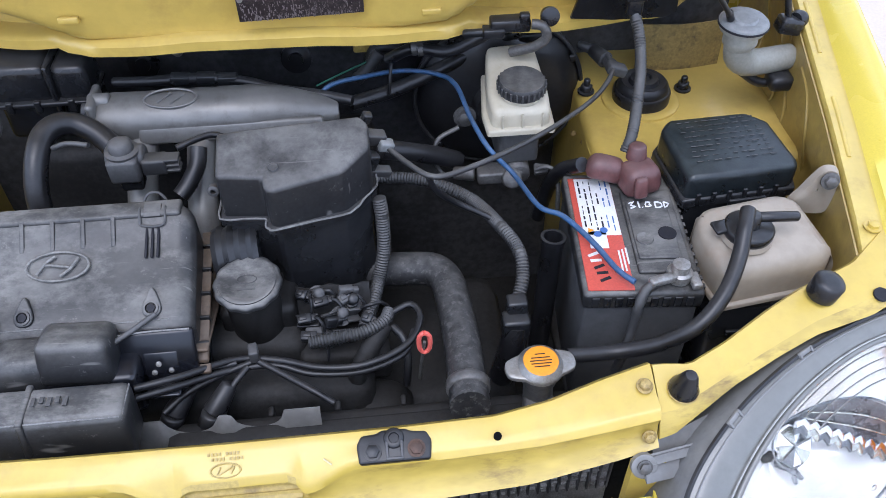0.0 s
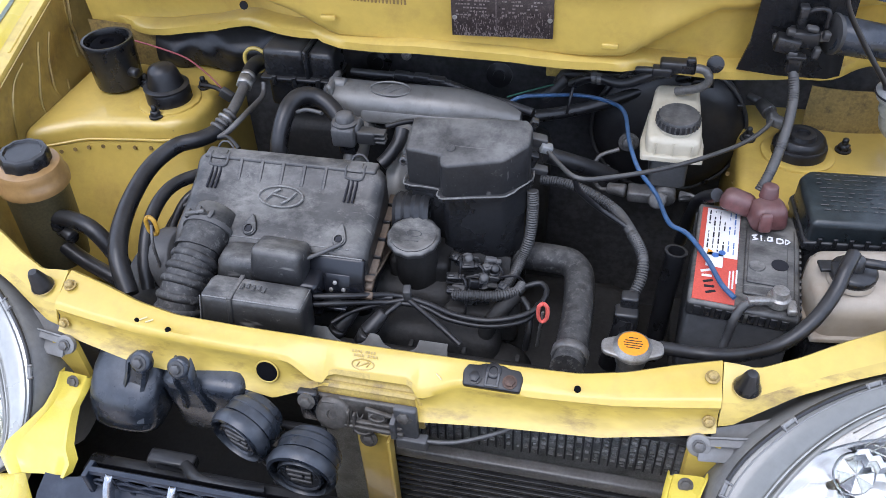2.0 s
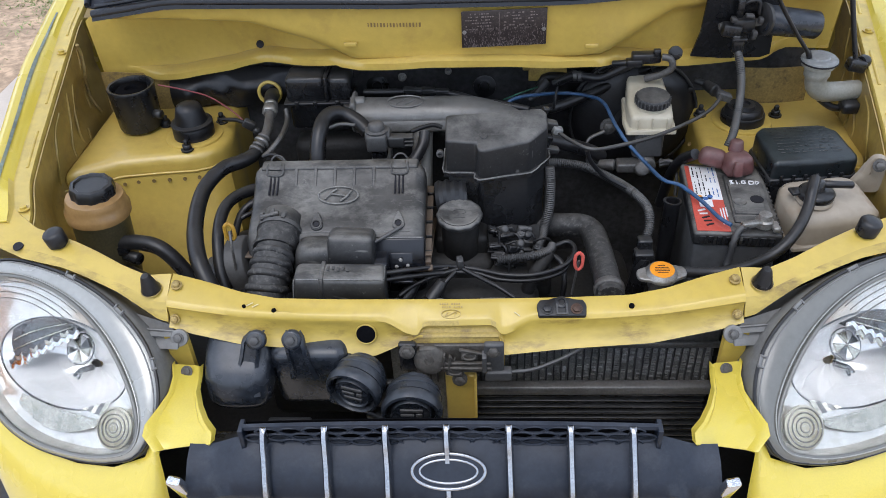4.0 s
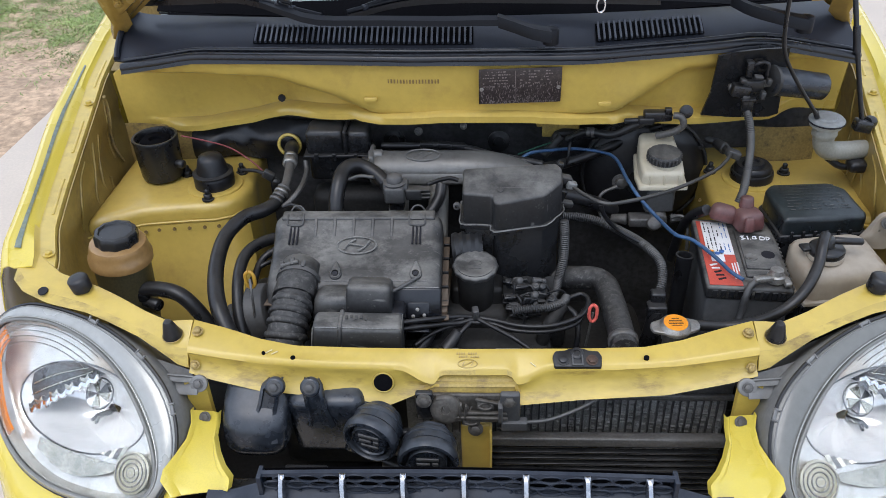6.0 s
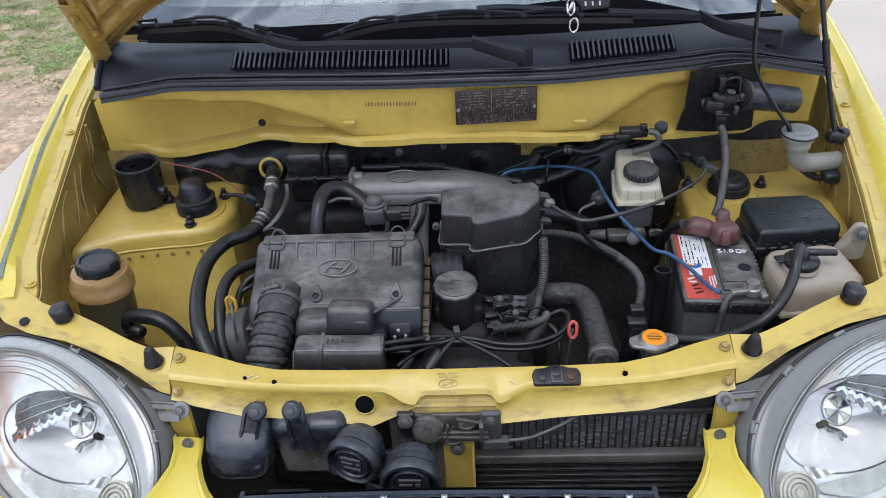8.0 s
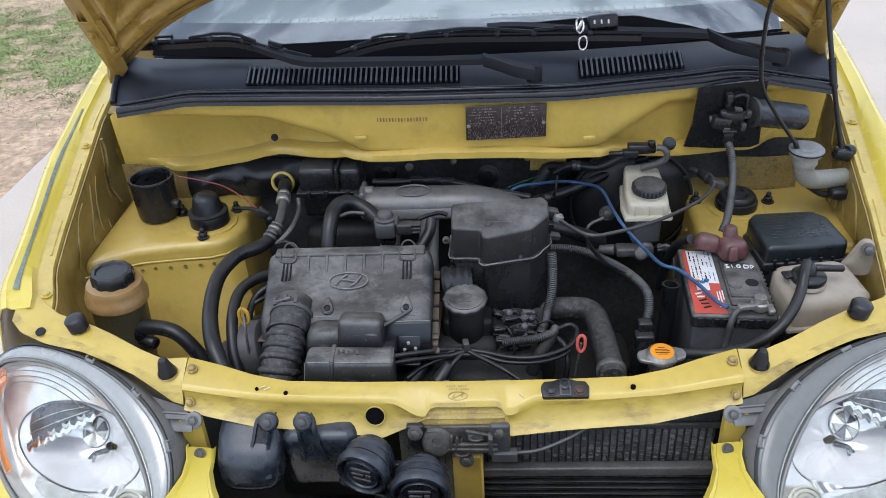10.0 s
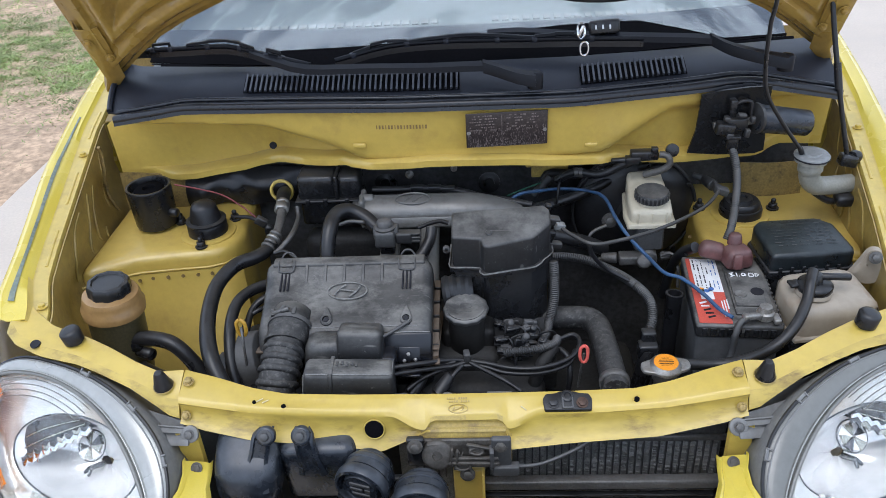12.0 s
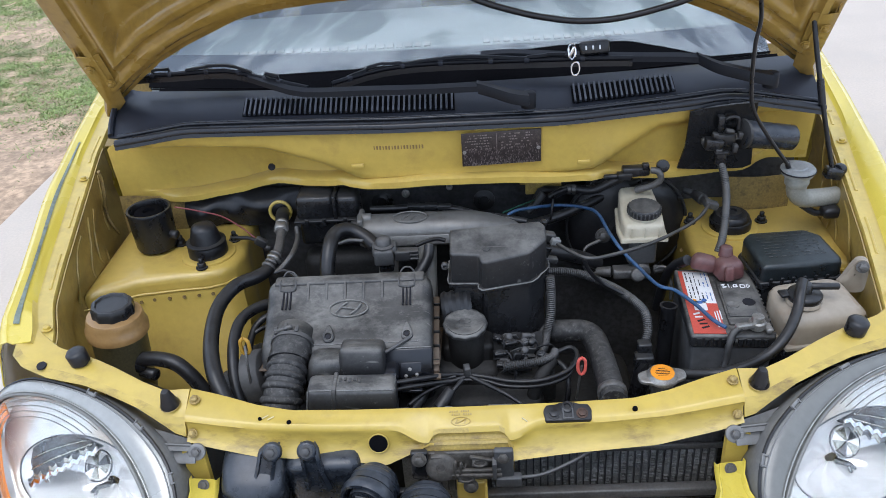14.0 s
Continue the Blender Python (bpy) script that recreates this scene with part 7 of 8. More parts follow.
for k, pts in enumerate(([(0.123, 0.470, 0.858), (0.176, 0.490, 0.860), (0.235, 0.510, 0.872), (0.283, 0.525, 0.887), (0.329, 0.530, 0.902), (0.378, 0.520, 0.912)], [(0.193, 0.500, 0.859), (0.247, 0.520, 0.874), (0.299, 0.530, 0.896), (0.347, 0.520, 0.918)], [(0.148, 0.540, 0.866), (0.155, 0.540, 0.886), (0.168, 0.540, 0.896), (0.227, 0.540, 0.892), (0.283, 0.535, 0.903)])):
    solid("heater_hose", tube(pts, (0.0095, 0.008, 0.0085)[k]), RUBBER, "black heater hose along the bulkhead", "hose", "heater hoses")
solid("ribbed_sleeve", tube([(0.131, 0.520, 0.860), (0.147, 0.525, 0.873), (0.165, 0.530, 0.894)], 0.0085, 12, 0.004, 0.08), CONDUIT, "ribbed grey sleeve on the bulkhead", "conduit")
solid("cable_tie", merge(rod((0.178, 0.490, 0.902), (0.172, 0.475, 0.864), 0.0022)), RUBBER, "black cable tie with a hanging tail", "cable tie")
purge = thing("purge_valve", "black solenoid valve with a bent pipe under the firewall lip", "valve", (0.31, 0.45, 0.93))
pv = [(0.319, 0.445, 0.974), (0.367, 0.450, 0.978), (0.299, 0.440, 0.967)]
part("body", merge(box(pv[0], (0.048, 0.020, 0.016), 0.003), box(pv[2], (0.026, 0.016, 0.012), 0.002), box(Vector(pv[0]) + Vector((0.016, -0.006, 0.010)), (0.012, 0.010, 0.012), 0.002), rod(pv[2], Vector(pv[2]) + Vector((-0.035, 0.01, -0.006)), 0.005)), PLASTIC, purge)
part("knob", lathe([(0.009, -0.01), (0.0115, 0), (0.0115, 0.006), (0.005, 0.008)], toward(pv[1], (0, -1, 0.3)), 22), PLASTIC, purge)
part("pipe", tube([(0.342, 0.430, 0.980), (0.355, 0.428, 0.978), (0.361, 0.428, 0.963), (0.348, 0.435, 0.947), (0.323, 0.450, 0.932)], 0.006, 10), GREYMETAL, purge)

# ---------------------------------------------------------------- brakes
booster = thing("brake_booster", "large black brake booster drum against the bulkhead", "brake booster", (0.325, 0.53, 0.72))
part("drum", lathe([(0.06, -0.03), (0.10, -0.02), (0.117, -0.01), (0.119, 0.002), (0.112, 0.008), (0.108, 0.016), (0.085, 0.026), (0.04, 0.032), (0.035, 0.045)], toward((0.325, 0.540, 0.815), (0, -1, 0)), 56), BOOSTER, booster)
part("bolt", hexbolt((0.268, 0.452, 0.84), (0, -1, 0.1), 0.010, 0.010), GREYMETAL, booster)
part("rim", ring(0.1165, 0.1165, 0.003, toward((0.325, 0.532, 0.815), (0, -1, 0)), 64), CONDUIT, booster)
for a in (0.5, 2.2, 3.9, 5.4):
    part("crimp", box((0.325 + 0.112 * math.cos(a), 0.528, 0.815 + 0.112 * math.sin(a)), (0.010, 0.006, 0.010), 0.002), PLASTIC, booster)
master = thing("brake_master_cylinder", "dull metal brake master cylinder with pipe unions", "brake cylinder", (0.32, 0.40, 0.79))
part("barrel", rod((0.325, 0.455, 0.815), (0.325, 0.365, 0.807), 0.018, 0.016, 24), GREYMETAL, master)
part("block", merge(box((0.302, 0.372, 0.808), (0.056, 0.026, 0.017), 0.003), lathe([(0.0125, 0), (0.0125, 0.010), (0.0105, 0.012), (0.003, 0.0125)], toward((0.316, 0.362, 0.806), (0, -0.8, 0.6)), 28)), GREYMETAL, master)
part("union", rod((0.345, 0.365, 0.815), (0.362, 0.362, 0.817), 0.008, 0.006, 6), GREYMETAL, master)
part("union", rod((0.272, 0.374, 0.808), (0.245, 0.380, 0.806), 0.010, 0.008, 12), GREYMETAL, master)
for pts in ([(0.346, 0.360, 0.819), (0.358, 0.355, 0.827), (0.369, 0.350, 0.820), (0.372, 0.340, 0.801), (0.373, 0.335, 0.769)], [(0.259, 0.380, 0.807), (0.236, 0.385, 0.799), (0.225, 0.390, 0.814), (0.227, 0.400, 0.843), (0.255, 0.410, 0.854)]):
    part("brake_pipe", tube(pts, 0.003, 8), GREYMETAL, master, "thin bent brake pipe")
fluid = thing("brake_fluid_reservoir", "cream plastic brake fluid bottle with a black screw cap", "fluid reservoir", (0.328, 0.42, 0.835))
part("bottle", prism([(0.290, 0.366), (0.360, 0.366), (0.362, 0.40), (0.356, 0.480), (0.296, 0.476), (0.288, 0.40)], 0.872, 0.925, 0.008, lambda x, y: 0.903 + (y - 0.36) * 0.22, 3), CREAM, fluid)
part("foot", prism([(0.284, 0.360), (0.366, 0.360), (0.368, 0.40), (0.360, 0.486), (0.292, 0.482), (0.282, 0.40)], 0.874, 0.882, 0.003), CREAM, fluid)
part("base", prism([(0.300, 0.370), (0.350, 0.370), (0.352, 0.45), (0.298, 0.45)], 0.826, 0.876, 0.006), CAPGREY, fluid, "grey translucent base")
for x in (0.302, 0.326, 0.350):
    part("moulded_rib", box((x, 0.3645, 0.890), (0.0025, 0.003, 0.020), 0.0008), CREAM, fluid)
part("neck", rod((0.328, 0.398, 0.902), (0.328, 0.396, 0.916), 0.025, 0.025, 28), CREAM, fluid)
bfc = toward((0.328, 0.396, 0.914), (0, -0.05, 1))
bcap = part("cap", lathe([(0.0275, 0), (0.0285, 0.002), (0.0285, 0.012), (0.0265, 0.0150), (0.0235, 0.0150), (0.022, 0.0142), (0.004, 0.0143)], bfc, 48), LIDBLACK, fluid, "black ribbed screw cap")
for i in range(26):
    a = i * 2 * math.pi / 26
    part("grip_rib", placed(box((0.0288 * math.cos(a), 0.0288 * math.sin(a), 0.007), (0.0022, 0.0022, 0.010), 0, (0, 0, math.degrees(a))), bfc), CAPGREY, bcap)

# ---------------------------------------------------------------- battery corner
battery = thing("battery", "dusty black car battery with a red and white label", "battery", (0.42, 0.22, 0.655))
BT = pose(0.4225, 0.218, 0, 0, 0, -5)
part("case", placed(box((0, 0, 0.740), (0.120, 0.186, 0.17), 0.005, (0, 0, 0), 1.0), BT), BATTCASE, battery)
top = part("cover", placed(merge(box((0, 0, 0.832), (0.126, 0.192, 0.024), 0.005), box((0.027, -0.004, 0.845), (0.058, 0.130, 0.006), 0.003)), BT), DUSTY, battery)
for i in range(15):
    part("side_rib", placed(box((0.0635, -0.082 + 0.0115 * i, 0.832), (0.003, 0.006, 0.018), 0.0008), BT), DUSTY, top)
for i in range(9):
    part("front_rib", placed(box((-0.05 + 0.0122 * i, -0.0962, 0.832), (0.008, 0.003, 0.014), 0.0008), BT), PLASTIC, top)
label = part("red_label", placed(box((-0.034, -0.003, 0.8447), (0.048, 0.176, 0.0016), 0.0004), BT), RED, battery, "red battery label")
part("white_panel", placed(box((-0.031, 0.036, 0.8457), (0.041, 0.094, 0.0012), 0.0003), BT), PAPER, battery, "white printed panel of the label")
part("white_strip", placed(box((-0.037, -0.018, 0.8457), (0.020, 0.026, 0.0012), 0.0003), BT), PAPER, battery)
rng = random.Random(5)
for col in range(6):
    y = 0.078
    while y > 0.0:
        w = rng.uniform(0.003, 0.011)
        if rng.random() < 0.75:
            part("print_bar", placed(box((-0.0475 + 0.0063 * col, y - w / 2, 0.8465), (rng.uniform(0.0008, 0.002), w, 0.0006), 0), BT), BLUEINK if col > 3 else INK, label)
        y -= w + 0.003
for k in range(3):
    part("symbol", placed(lathe([(0.0042, 0), (0.0042, 0.0006), (0.001, 0.0007)], pose(-0.044 + 0.0075 * k, -0.004 - 0.006 * (k % 2), 0.8464), 3 if k == 0 else 16), BT), ORANGE if k == 0 else BLUEINK, label)
for k in range(5):
    part("brand_stroke", placed(box((-0.046 + 0.002 * k, -0.040 - 0.009 * k, 0.8458), (0.012, 0.0035, 0.0006), 0, (0, 0, 25 - 20 * (k % 2))), BT), PAPER if k < 2 else INK, label)
for k in range(3):
    part("print_bar", placed(box((-0.018 + 0.004 * k, -0.055 + 0.006 * k, 0.8458), (0.0018, 0.04 - 0.008 * k, 0.0006), 0), BT), PAPER, label)
# vent cover lines and the hand-written date
part("vent_cover", placed(merge(box((0.024, -0.006, 0.8485), (0.046, 0.090, 0.0035), 0.0015), lathe([(0.010, 0), (0.009, 0.0015), (0.006, 0.0005)], pose(0.012, -0.022, 0.850), 22)), BT), DUSTY, top)
part("charge_eye", placed(lathe([(0.010, 0), (0.010, 0.0012), (0.003, 0.0008)], pose(0.038, -0.014, 0.850), 20), BT), INK, top)
for pts in (((0.004, 0.034), (0.010, 0.037), (0.006, 0.031), (0.011, 0.029), (0.005, 0.026)), ((0.015, 0.037), (0.0155, 0.027)), ((0.019, 0.028), (0.0195, 0.0275)), ((0.029, 0.035), (0.024, 0.036), (0.023, 0.029), (0.029, 0.030), (0.027, 0.033)),
            ((0.034, 0.036), (0.034, 0.027), (0.041, 0.029), (0.040, 0.035), (0.034, 0.036)), ((0.044, 0.036), (0.049, 0.033), (0.044, 0.027), (0.044, 0.036))):
    part("marker_stroke", placed(tube([(x, y, 0.8508) for x, y in pts], 0.0010, 5, 0.004), BT), CHALK, top)
solid("battery_tray", merge(box((0.43, 0.22, 0.652), (0.15, 0.21, 0.012), 0.004), box((0.43, 0.24, 0.60), (0.06, 0.16, 0.10), 0.01)), DARK, "dark steel tray under the battery", "battery tray")
clampt = thing("battery_clamp", "silver battery terminal clamp with a strap", "battery clamp", (0.452, 0.135, 0.848))
part("clamp", merge(lathe([(0.013, 0), (0.013, 0.010), (0.010, 0.012), (0.009, 0.020), (0.003, 0.0205)], pose(0.452, 0.138, 0.848), 24), box((0.432, 0.128, 0.858), (0.034, 0.010, 0.008), 0.002, (0, 8, 18)), box((0.466, 0.128, 0.852), (0.010, 0.02, 0.008), 0.002)), STEEL, clampt)
part("strap", tube([(0.425, 0.126, 0.858), (0.412, 0.120, 0.852), (0.405, 0.112, 0.838), (0.402, 0.108, 0.812), (0.396, 0.100, 0.785), (0.39, 0.10, 0.74)], 0.0052, 10, 0.005, 0.10), CONDUIT, clampt, "taped grey earth strap")
posit = thing("terminal_cover", "faded red rubber cover on the positive terminal", "terminal cover", (0.44, 0.285, 0.85))
part("boot", merge(box((0.412, 0.296, 0.869), (0.048, 0.032, 0.027), 0.010, (0, 12, -12), 0.8, 3), box((0.447, 0.280, 0.866), (0.048, 0.040, 0.034), 0.010, (0, 0, 12), 0.84, 3)), REDCAP, posit)
part("tab", box((0.442, 0.255, 0.870), (0.016, 0.010, 0.026), 0.004, (-10, 0, 12), 0.9), REDCAP, posit)
part("nut_bump", rod((0.446, 0.296, 0.878), (0.446, 0.298, 0.897), 0.012, 0.010), REDCAP, posit)
solid("starter_cable", tube([(0.385, 0.300, 0.872), (0.37, 0.33, 0.84), (0.365, 0.36, 0.79), (0.36, 0.38, 0.72)], 0.009), RUBBER, "black cable from the positive terminal", "cable")
fuse = thing("fuse_box", "black fuse box with a scuffed chamfered lid", "fuse box", (0.57, 0.30, 0.72))
FB = pose(0.553, 0.300, 0.006, 0, 0, 4) @ Matrix.Diagonal((0.88, 0.76, 0.995, 1))
part("lid", placed(prism([(-0.074, -0.066), (0.072, -0.066), (0.078, -0.05), (0.074, 0.040), (0.050, 0.068), (-0.060, 0.070), (-0.076, 0.050)], 0.848, 0.889, 0.009, lambda x, y: 0.885 + 0.04 * (y + 0.066), 3), FB), surface("scuffed_black_lid", (0.010, 0.013, 0.015), 0.30, vary=0.3, dust=0.45, dust_color=(0.05, 0.066, 0.066), grain=300, bump=0.1, patch=40), fuse, "scuffed green-grey lid")
part("lid_rim", placed(prism([(-0.078, -0.070), (0.076, -0.070), (0.082, -0.05), (0.078, 0.042), (0.052, 0.072), (-0.062, 0.074), (-0.080, 0.052)], 0.844, 0.855, 0.003), FB), PLASTIC, fuse)
part("case", placed(box((0, 0, 0.779), (0.146, 0.13, 0.13), 0.006), FB), PLASTIC, fuse)
for k in range(6):
    part("rim_tooth", placed(box((-0.058 + 0.021 * k, -0.0705, 0.856), (0.006, 0.004, 0.014), 0.001), FB), PLASTIC, fuse)
rng = random.Random(12)
relief = [box((-0.05 + 0.0125 * (i % 9) + rng.uniform(-0.002, 0.002), -0.035 + 0.011 * (i // 9), 0.8866 + 0.04 * (0.031 + 0.011 * (i // 9))), (rng.uniform(0.003, 0.011), rng.uniform(0.0007, 0.0022), 0.0005), 0) for i in range(81)]
tagged(part("relief_print", placed(merge(*relief), FB), CONDUIT, fuse), kind="stuff")
part("latch", placed(box((0.01, -0.073, 0.846), (0.05, 0.005, 0.008), 0.001), FB), PLASTIC, fuse)
tank = thing("coolant_tank", "aged beige coolant overflow tank with a black cap", "coolant tank", (0.55, 0.17, 0.77))
TK = pose(0.548, 0.170, 0, 0, 0, 8)
part("bottle", placed(prism([(-0.060, -0.045), (0.062, -0.045), (0.066, -0.03), (0.062, 0.040), (0.040, 0.050), (-0.050, 0.048), (-0.062, 0.030)], 0.818, 0.872, 0.016, lambda x, y: 0.872 + 0.09 * (y + 0.045) - 0.006 * smoothstep(-0.02, -0.05, y), 5), TK), BEIGE, tank)
part("seam", placed(prism([(-0.064, -0.050), (0.066, -0.050), (0.070, -0.03), (0.066, 0.044), (-0.054, 0.052), (-0.066, 0.032)], 0.818, 0.824, 0.002), TK), BEIGE, tank)
ear = rounded([(0.600, 0.862), (0.607, 0.880), (0.615, 0.900), (0.622, 0.913), (0.632, 0.915), (0.640, 0.908), (0.642, 0.890), (0.642, 0.866), (0.637, 0.852), (0.612, 0.850)])
part("mount_arm", sheet([[(x, 0.222 + 0.25 * (x - 0.62) * -1, z) for x, z in ear], [(0.622 + (x - 0.622) * 0.9, 0.214 + 0.25 * (x - 0.62) * -1, 0.885 + (z - 0.885) * 0.92) for x, z in ear], [(0.622 + (x - 0.622) * 0.5, 0.214, 0.885 + (z - 0.885) * 0.5) for x, z in ear], [(0.622 + (x - 0.622) * 0.05, 0.214, 0.885 + (z - 0.885) * 0.05) for x, z in ear]], 0.004, True), BEIGE, tank)
part("bolt", hexbolt((0.629, 0.209, 0.902), (-0.2, -0.95, 0.3), 0.0065), GREYMETAL, tank)
part("neck", placed(rod((-0.022, -0.004, 0.872), (-0.022, -0.004, 0.884), 0.026, 0.024, 28), TK), BEIGE, tank)
tcap = part("cap", placed(merge(lathe([(0.0245, 0.880), (0.0255, 0.883), (0.0255, 0.889), (0.0225, 0.892), (0.004, 0.892)], pose(-0.022, -0.004, 0), 40), rod((-0.022, -0.004, 0.890), (-0.022, -0.004, 0.908), 0.010, 0.008), box((-0.048, 0.004, 0.887), (0.02, 0.018, 0.005), 0.002)), TK), PLASTIC, tank, "black push-on cap")
part("nipple", placed(rod((-0.022, -0.004, 0.902), (0.026, -0.012, 0.900), 0.0055), TK), RUBBER, tcap)
solid("overflow_hose", tube([(0.522, 0.168, 0.908), (0.512, 0.147, 0.902), (0.502, 0.124, 0.885), (0.480, 0.093, 0.868), (0.451, 0.073, 0.848), (0.416, 0.073, 0.824), (0.376, 0.080, 0.808), (0.326, 0.077, 0.812)], 0.0080, 14), RUBBER, "black rubber overflow hose to the radiator neck", "hose")
wing_plug = thing("wing_connector", "black plug clipped to the inner wing", "connector", (0.64, 0.19, 0.86))
wq = [(0.658, 0.200, 0.840), (0.667, 0.200, 0.847), (0.651, 0.210, 0.857), (0.646, 0.195, 0.837)]
part("plug", merge(box(wq[0], (0.022, 0.014, 0.016), 0.003, (0, 15, 20)), box(wq[1], (0.010, 0.010, 0.018), 0.002, (0, 10, 20))), PLASTIC, wing_plug)
part("grommet", lathe([(0.010, -0.003), (0.010, 0.002), (0.006, 0.004), (0.002, 0.004)], toward(wq[2], (-1, -0.4, 0.3)), 20), RUBBER, wing_plug)
part("wire", tube([wq[0], wq[3], (wq[3][0] - 0.015, wq[3][1], wq[3][2] - 0.02)], 0.0022, 6), RUBBER, wing_plug)
solid("tank_bracket", merge(box((0.555, 0.170, 0.748), (0.125, 0.096, 0.13), 0.008), box((0.53, 0.1205, 0.77), (0.03, 0.004, 0.006), 0.001), box((0.57, 0.1205, 0.78), (0.03, 0.004, 0.006), 0.001)), PLASTIC, "dark support under the coolant tank", "bracket")

# ---------------------------------------------------------------- washer neck, prop rod, firewall fittings on the nearside
washer = thing("washer_filler", "white plastic washer filler neck with a grey cap", "washer filler", (0.60, 0.42, 0.93))
wp = [(0.592, 0.415, 0.970), (0.596, 0.415, 0.951), (0.607, 0.418, 0.930), (0.634, 0.425, 0.915), (0.678, 0.440, 0.909)]
part("neck", merge(lathe([(0.0165, -0.034), (0.0175, -0.026), (0.0205, -0.021), (0.0205, -0.014), (0.0180, -0.010), (0.0180, -0.004)], toward(wp[0], (-0.10, -0.05, 1)), 32), tube([(0.594, 0.416, 0.944), (0.598, 0.418, 0.928), (0.612, 0.422, 0.915), (0.640, 0.430, 0.910), (0.678, 0.440, 0.908)], 0.0172, 22, 0.006, 0, 0.0160)), WHITEPL, washer)
part("flange", lathe([(0.019, -0.006), (0.026, -0.004), (0.026, 0.004), (0.020, 0.006)], toward(wp[0], (0, -0.05, 1)), 32), WHITEPL, washer)
wcap = part("cap", lathe([(0.027, 0.003), (0.029, 0.004), (0.029, 0.007), (0.026, 0.010), (0.016, 0.0095), (0.014, 0.012), (0.003, 0.0125)], toward(wp[0], (0, -0.05, 1)), 40), CAPLIGHT, washer, "light grey snap cap")
part("cap_rim", lathe([(0.0285, 0.0030), (0.0300, 0.0035), (0.0300, 0.0055), (0.0285, 0.006)], toward(wp[0], (0, -0.05, 1)), 40), INK, wcap, "dark rim of the cap")
part("cap_mark", placed(merge(*[box((0.010 * math.cos(a), 0.010 * math.sin(a), 0.0106), (0.007, 0.0018, 0.0010), 0, (0, 0, math.degrees(a) + 50)) for a in (0.3, 1.5, 2.9, 4.2, 5.3)]), toward(wp[0], (0, -0.05, 1))), INK, wcap)
part("nipple", rod(Vector(wp[0]) + Vector((-0.018, -0.004, 0.010)), Vector(wp[0]) + Vector((-0.024, -0.004, 0.024)), 0.0045), RUBBER, wcap)
solid("washer_hose", tube([(0.567, 0.405, 0.992), (0.525, 0.400, 1.048), (0.493, 0.390, 1.098), (0.482, 0.385, 1.144), (0.476, 0.375, 1.211), (0.472, 0.360, 1.275)] + [(0.415, 0.30, 1.42), (0.40, 0.31, 1.50)], 0.0034, 8), RUBBER, "thin black washer hose up to the hood", "hose")
solid("hood_hose", tube([(-0.006, 0.440, 1.319), (0.051, 0.440, 1.289), (0.100, 0.440, 1.271), (0.154, 0.440, 1.256), (0.217, 0.440, 1.246), (0.289, 0.440, 1.249), (0.381, 0.440, 1.270), (0.427, 0.440, 1.293)], 0.0052, 8), RUBBER, "black hose sagging from the hood edge", "hose")
prop = thing("prop_rod", "dark steel prop rod that holds the hood", "prop rod", (0.63, 0.44, 0.96))
pr = [(0.667, 0.445, 0.950), (0.648, 0.460, 1.027), (0.631, 0.475, 1.104), (0.621, 0.490, 1.159), (0.613, 0.505, 1.213)]
part("rod", tube(pr, 0.0042, 10), RUBBER, prop)
part("grip", tube([(0.637, 0.468, 1.071), (0.630, 0.478, 1.113)], 0.0062, 10), RUBBER, prop)
part("clip", merge(box(pr[0], (0.030, 0.022, 0.020), 0.004, (0, 12, 0)), lathe([(0.010, -0.008), (0.012, 0), (0.009, 0.006)], toward(Vector(pr[0]) + Vector((0.012, 0.004, 0.004)), (-1, -0.6, 0.2)), 20)), PLASTIC, prop)
solid("wing_grommet", merge(box((0.663, 0.420, 0.887), (0.03, 0.03, 0.02), 0.006), tube([(0.615, 0.430, 0.897), (0.640, 0.425, 0.882), (0.671, 0.430, 0.879)], 0.006)), RUBBER, "black grommet below the washer neck", "grommet")
bay = [[(0.397, 0.468, 0.965), (0.450, 0.468, 0.960), (0.513, 0.468, 0.960), (0.528, 0.468, 0.966)], [(0.406, 0.462, 1.009), (0.446, 0.462, 1.013), (0.497, 0.462, 1.017), (0.524, 0.462, 1.016)], [(0.407, 0.452, 1.077), (0.438, 0.452, 1.084), (0.482, 0.452, 1.088), (0.520, 0.452, 1.089)]]
solid("heater_plate", sheet(bay, 0.004), PLASTIC, "black plate over the heater opening", "cover plate")
sensor = thing("pressure_sensor", "black sensor with a plug on the firewall", "sensor", (0.47, 0.45, 1.0))
sp = [(0.466, 0.440, 1.029), (0.446, 0.430, 1.024), (0.504, 0.440, 1.024), (0.459, 0.445, 1.055), (0.499, 0.445, 1.034), (0.593, 0.455, 1.017), (0.459, 0.425, 1.001)]
part("body", merge(box(sp[0], (0.036, 0.024, 0.022), 0.003), box(sp[1], (0.030, 0.022, 0.020), 0.003, (0, 10, 0)), box(sp[3], (0.012, 0.018, 0.030), 0.003)), PLASTIC, sensor)
part("bracket", merge(box(sp[0], (0.075, 0.008, 0.012), 0.002, (0, -6, 0))), GREYMETAL, sensor)
part("disc", lathe([(0.018, -0.005), (0.026, -0.003), (0.026, 0.002), (0.016, 0.005)], toward(sp[4], (-1, -0.35, 0.1)), 32), CONDUIT, sensor)
part("drum", rod(sp[4], sp[5], 0.024, 0.022, 32, 0.004), BLUEBLACK, sensor, "blue-black drum")
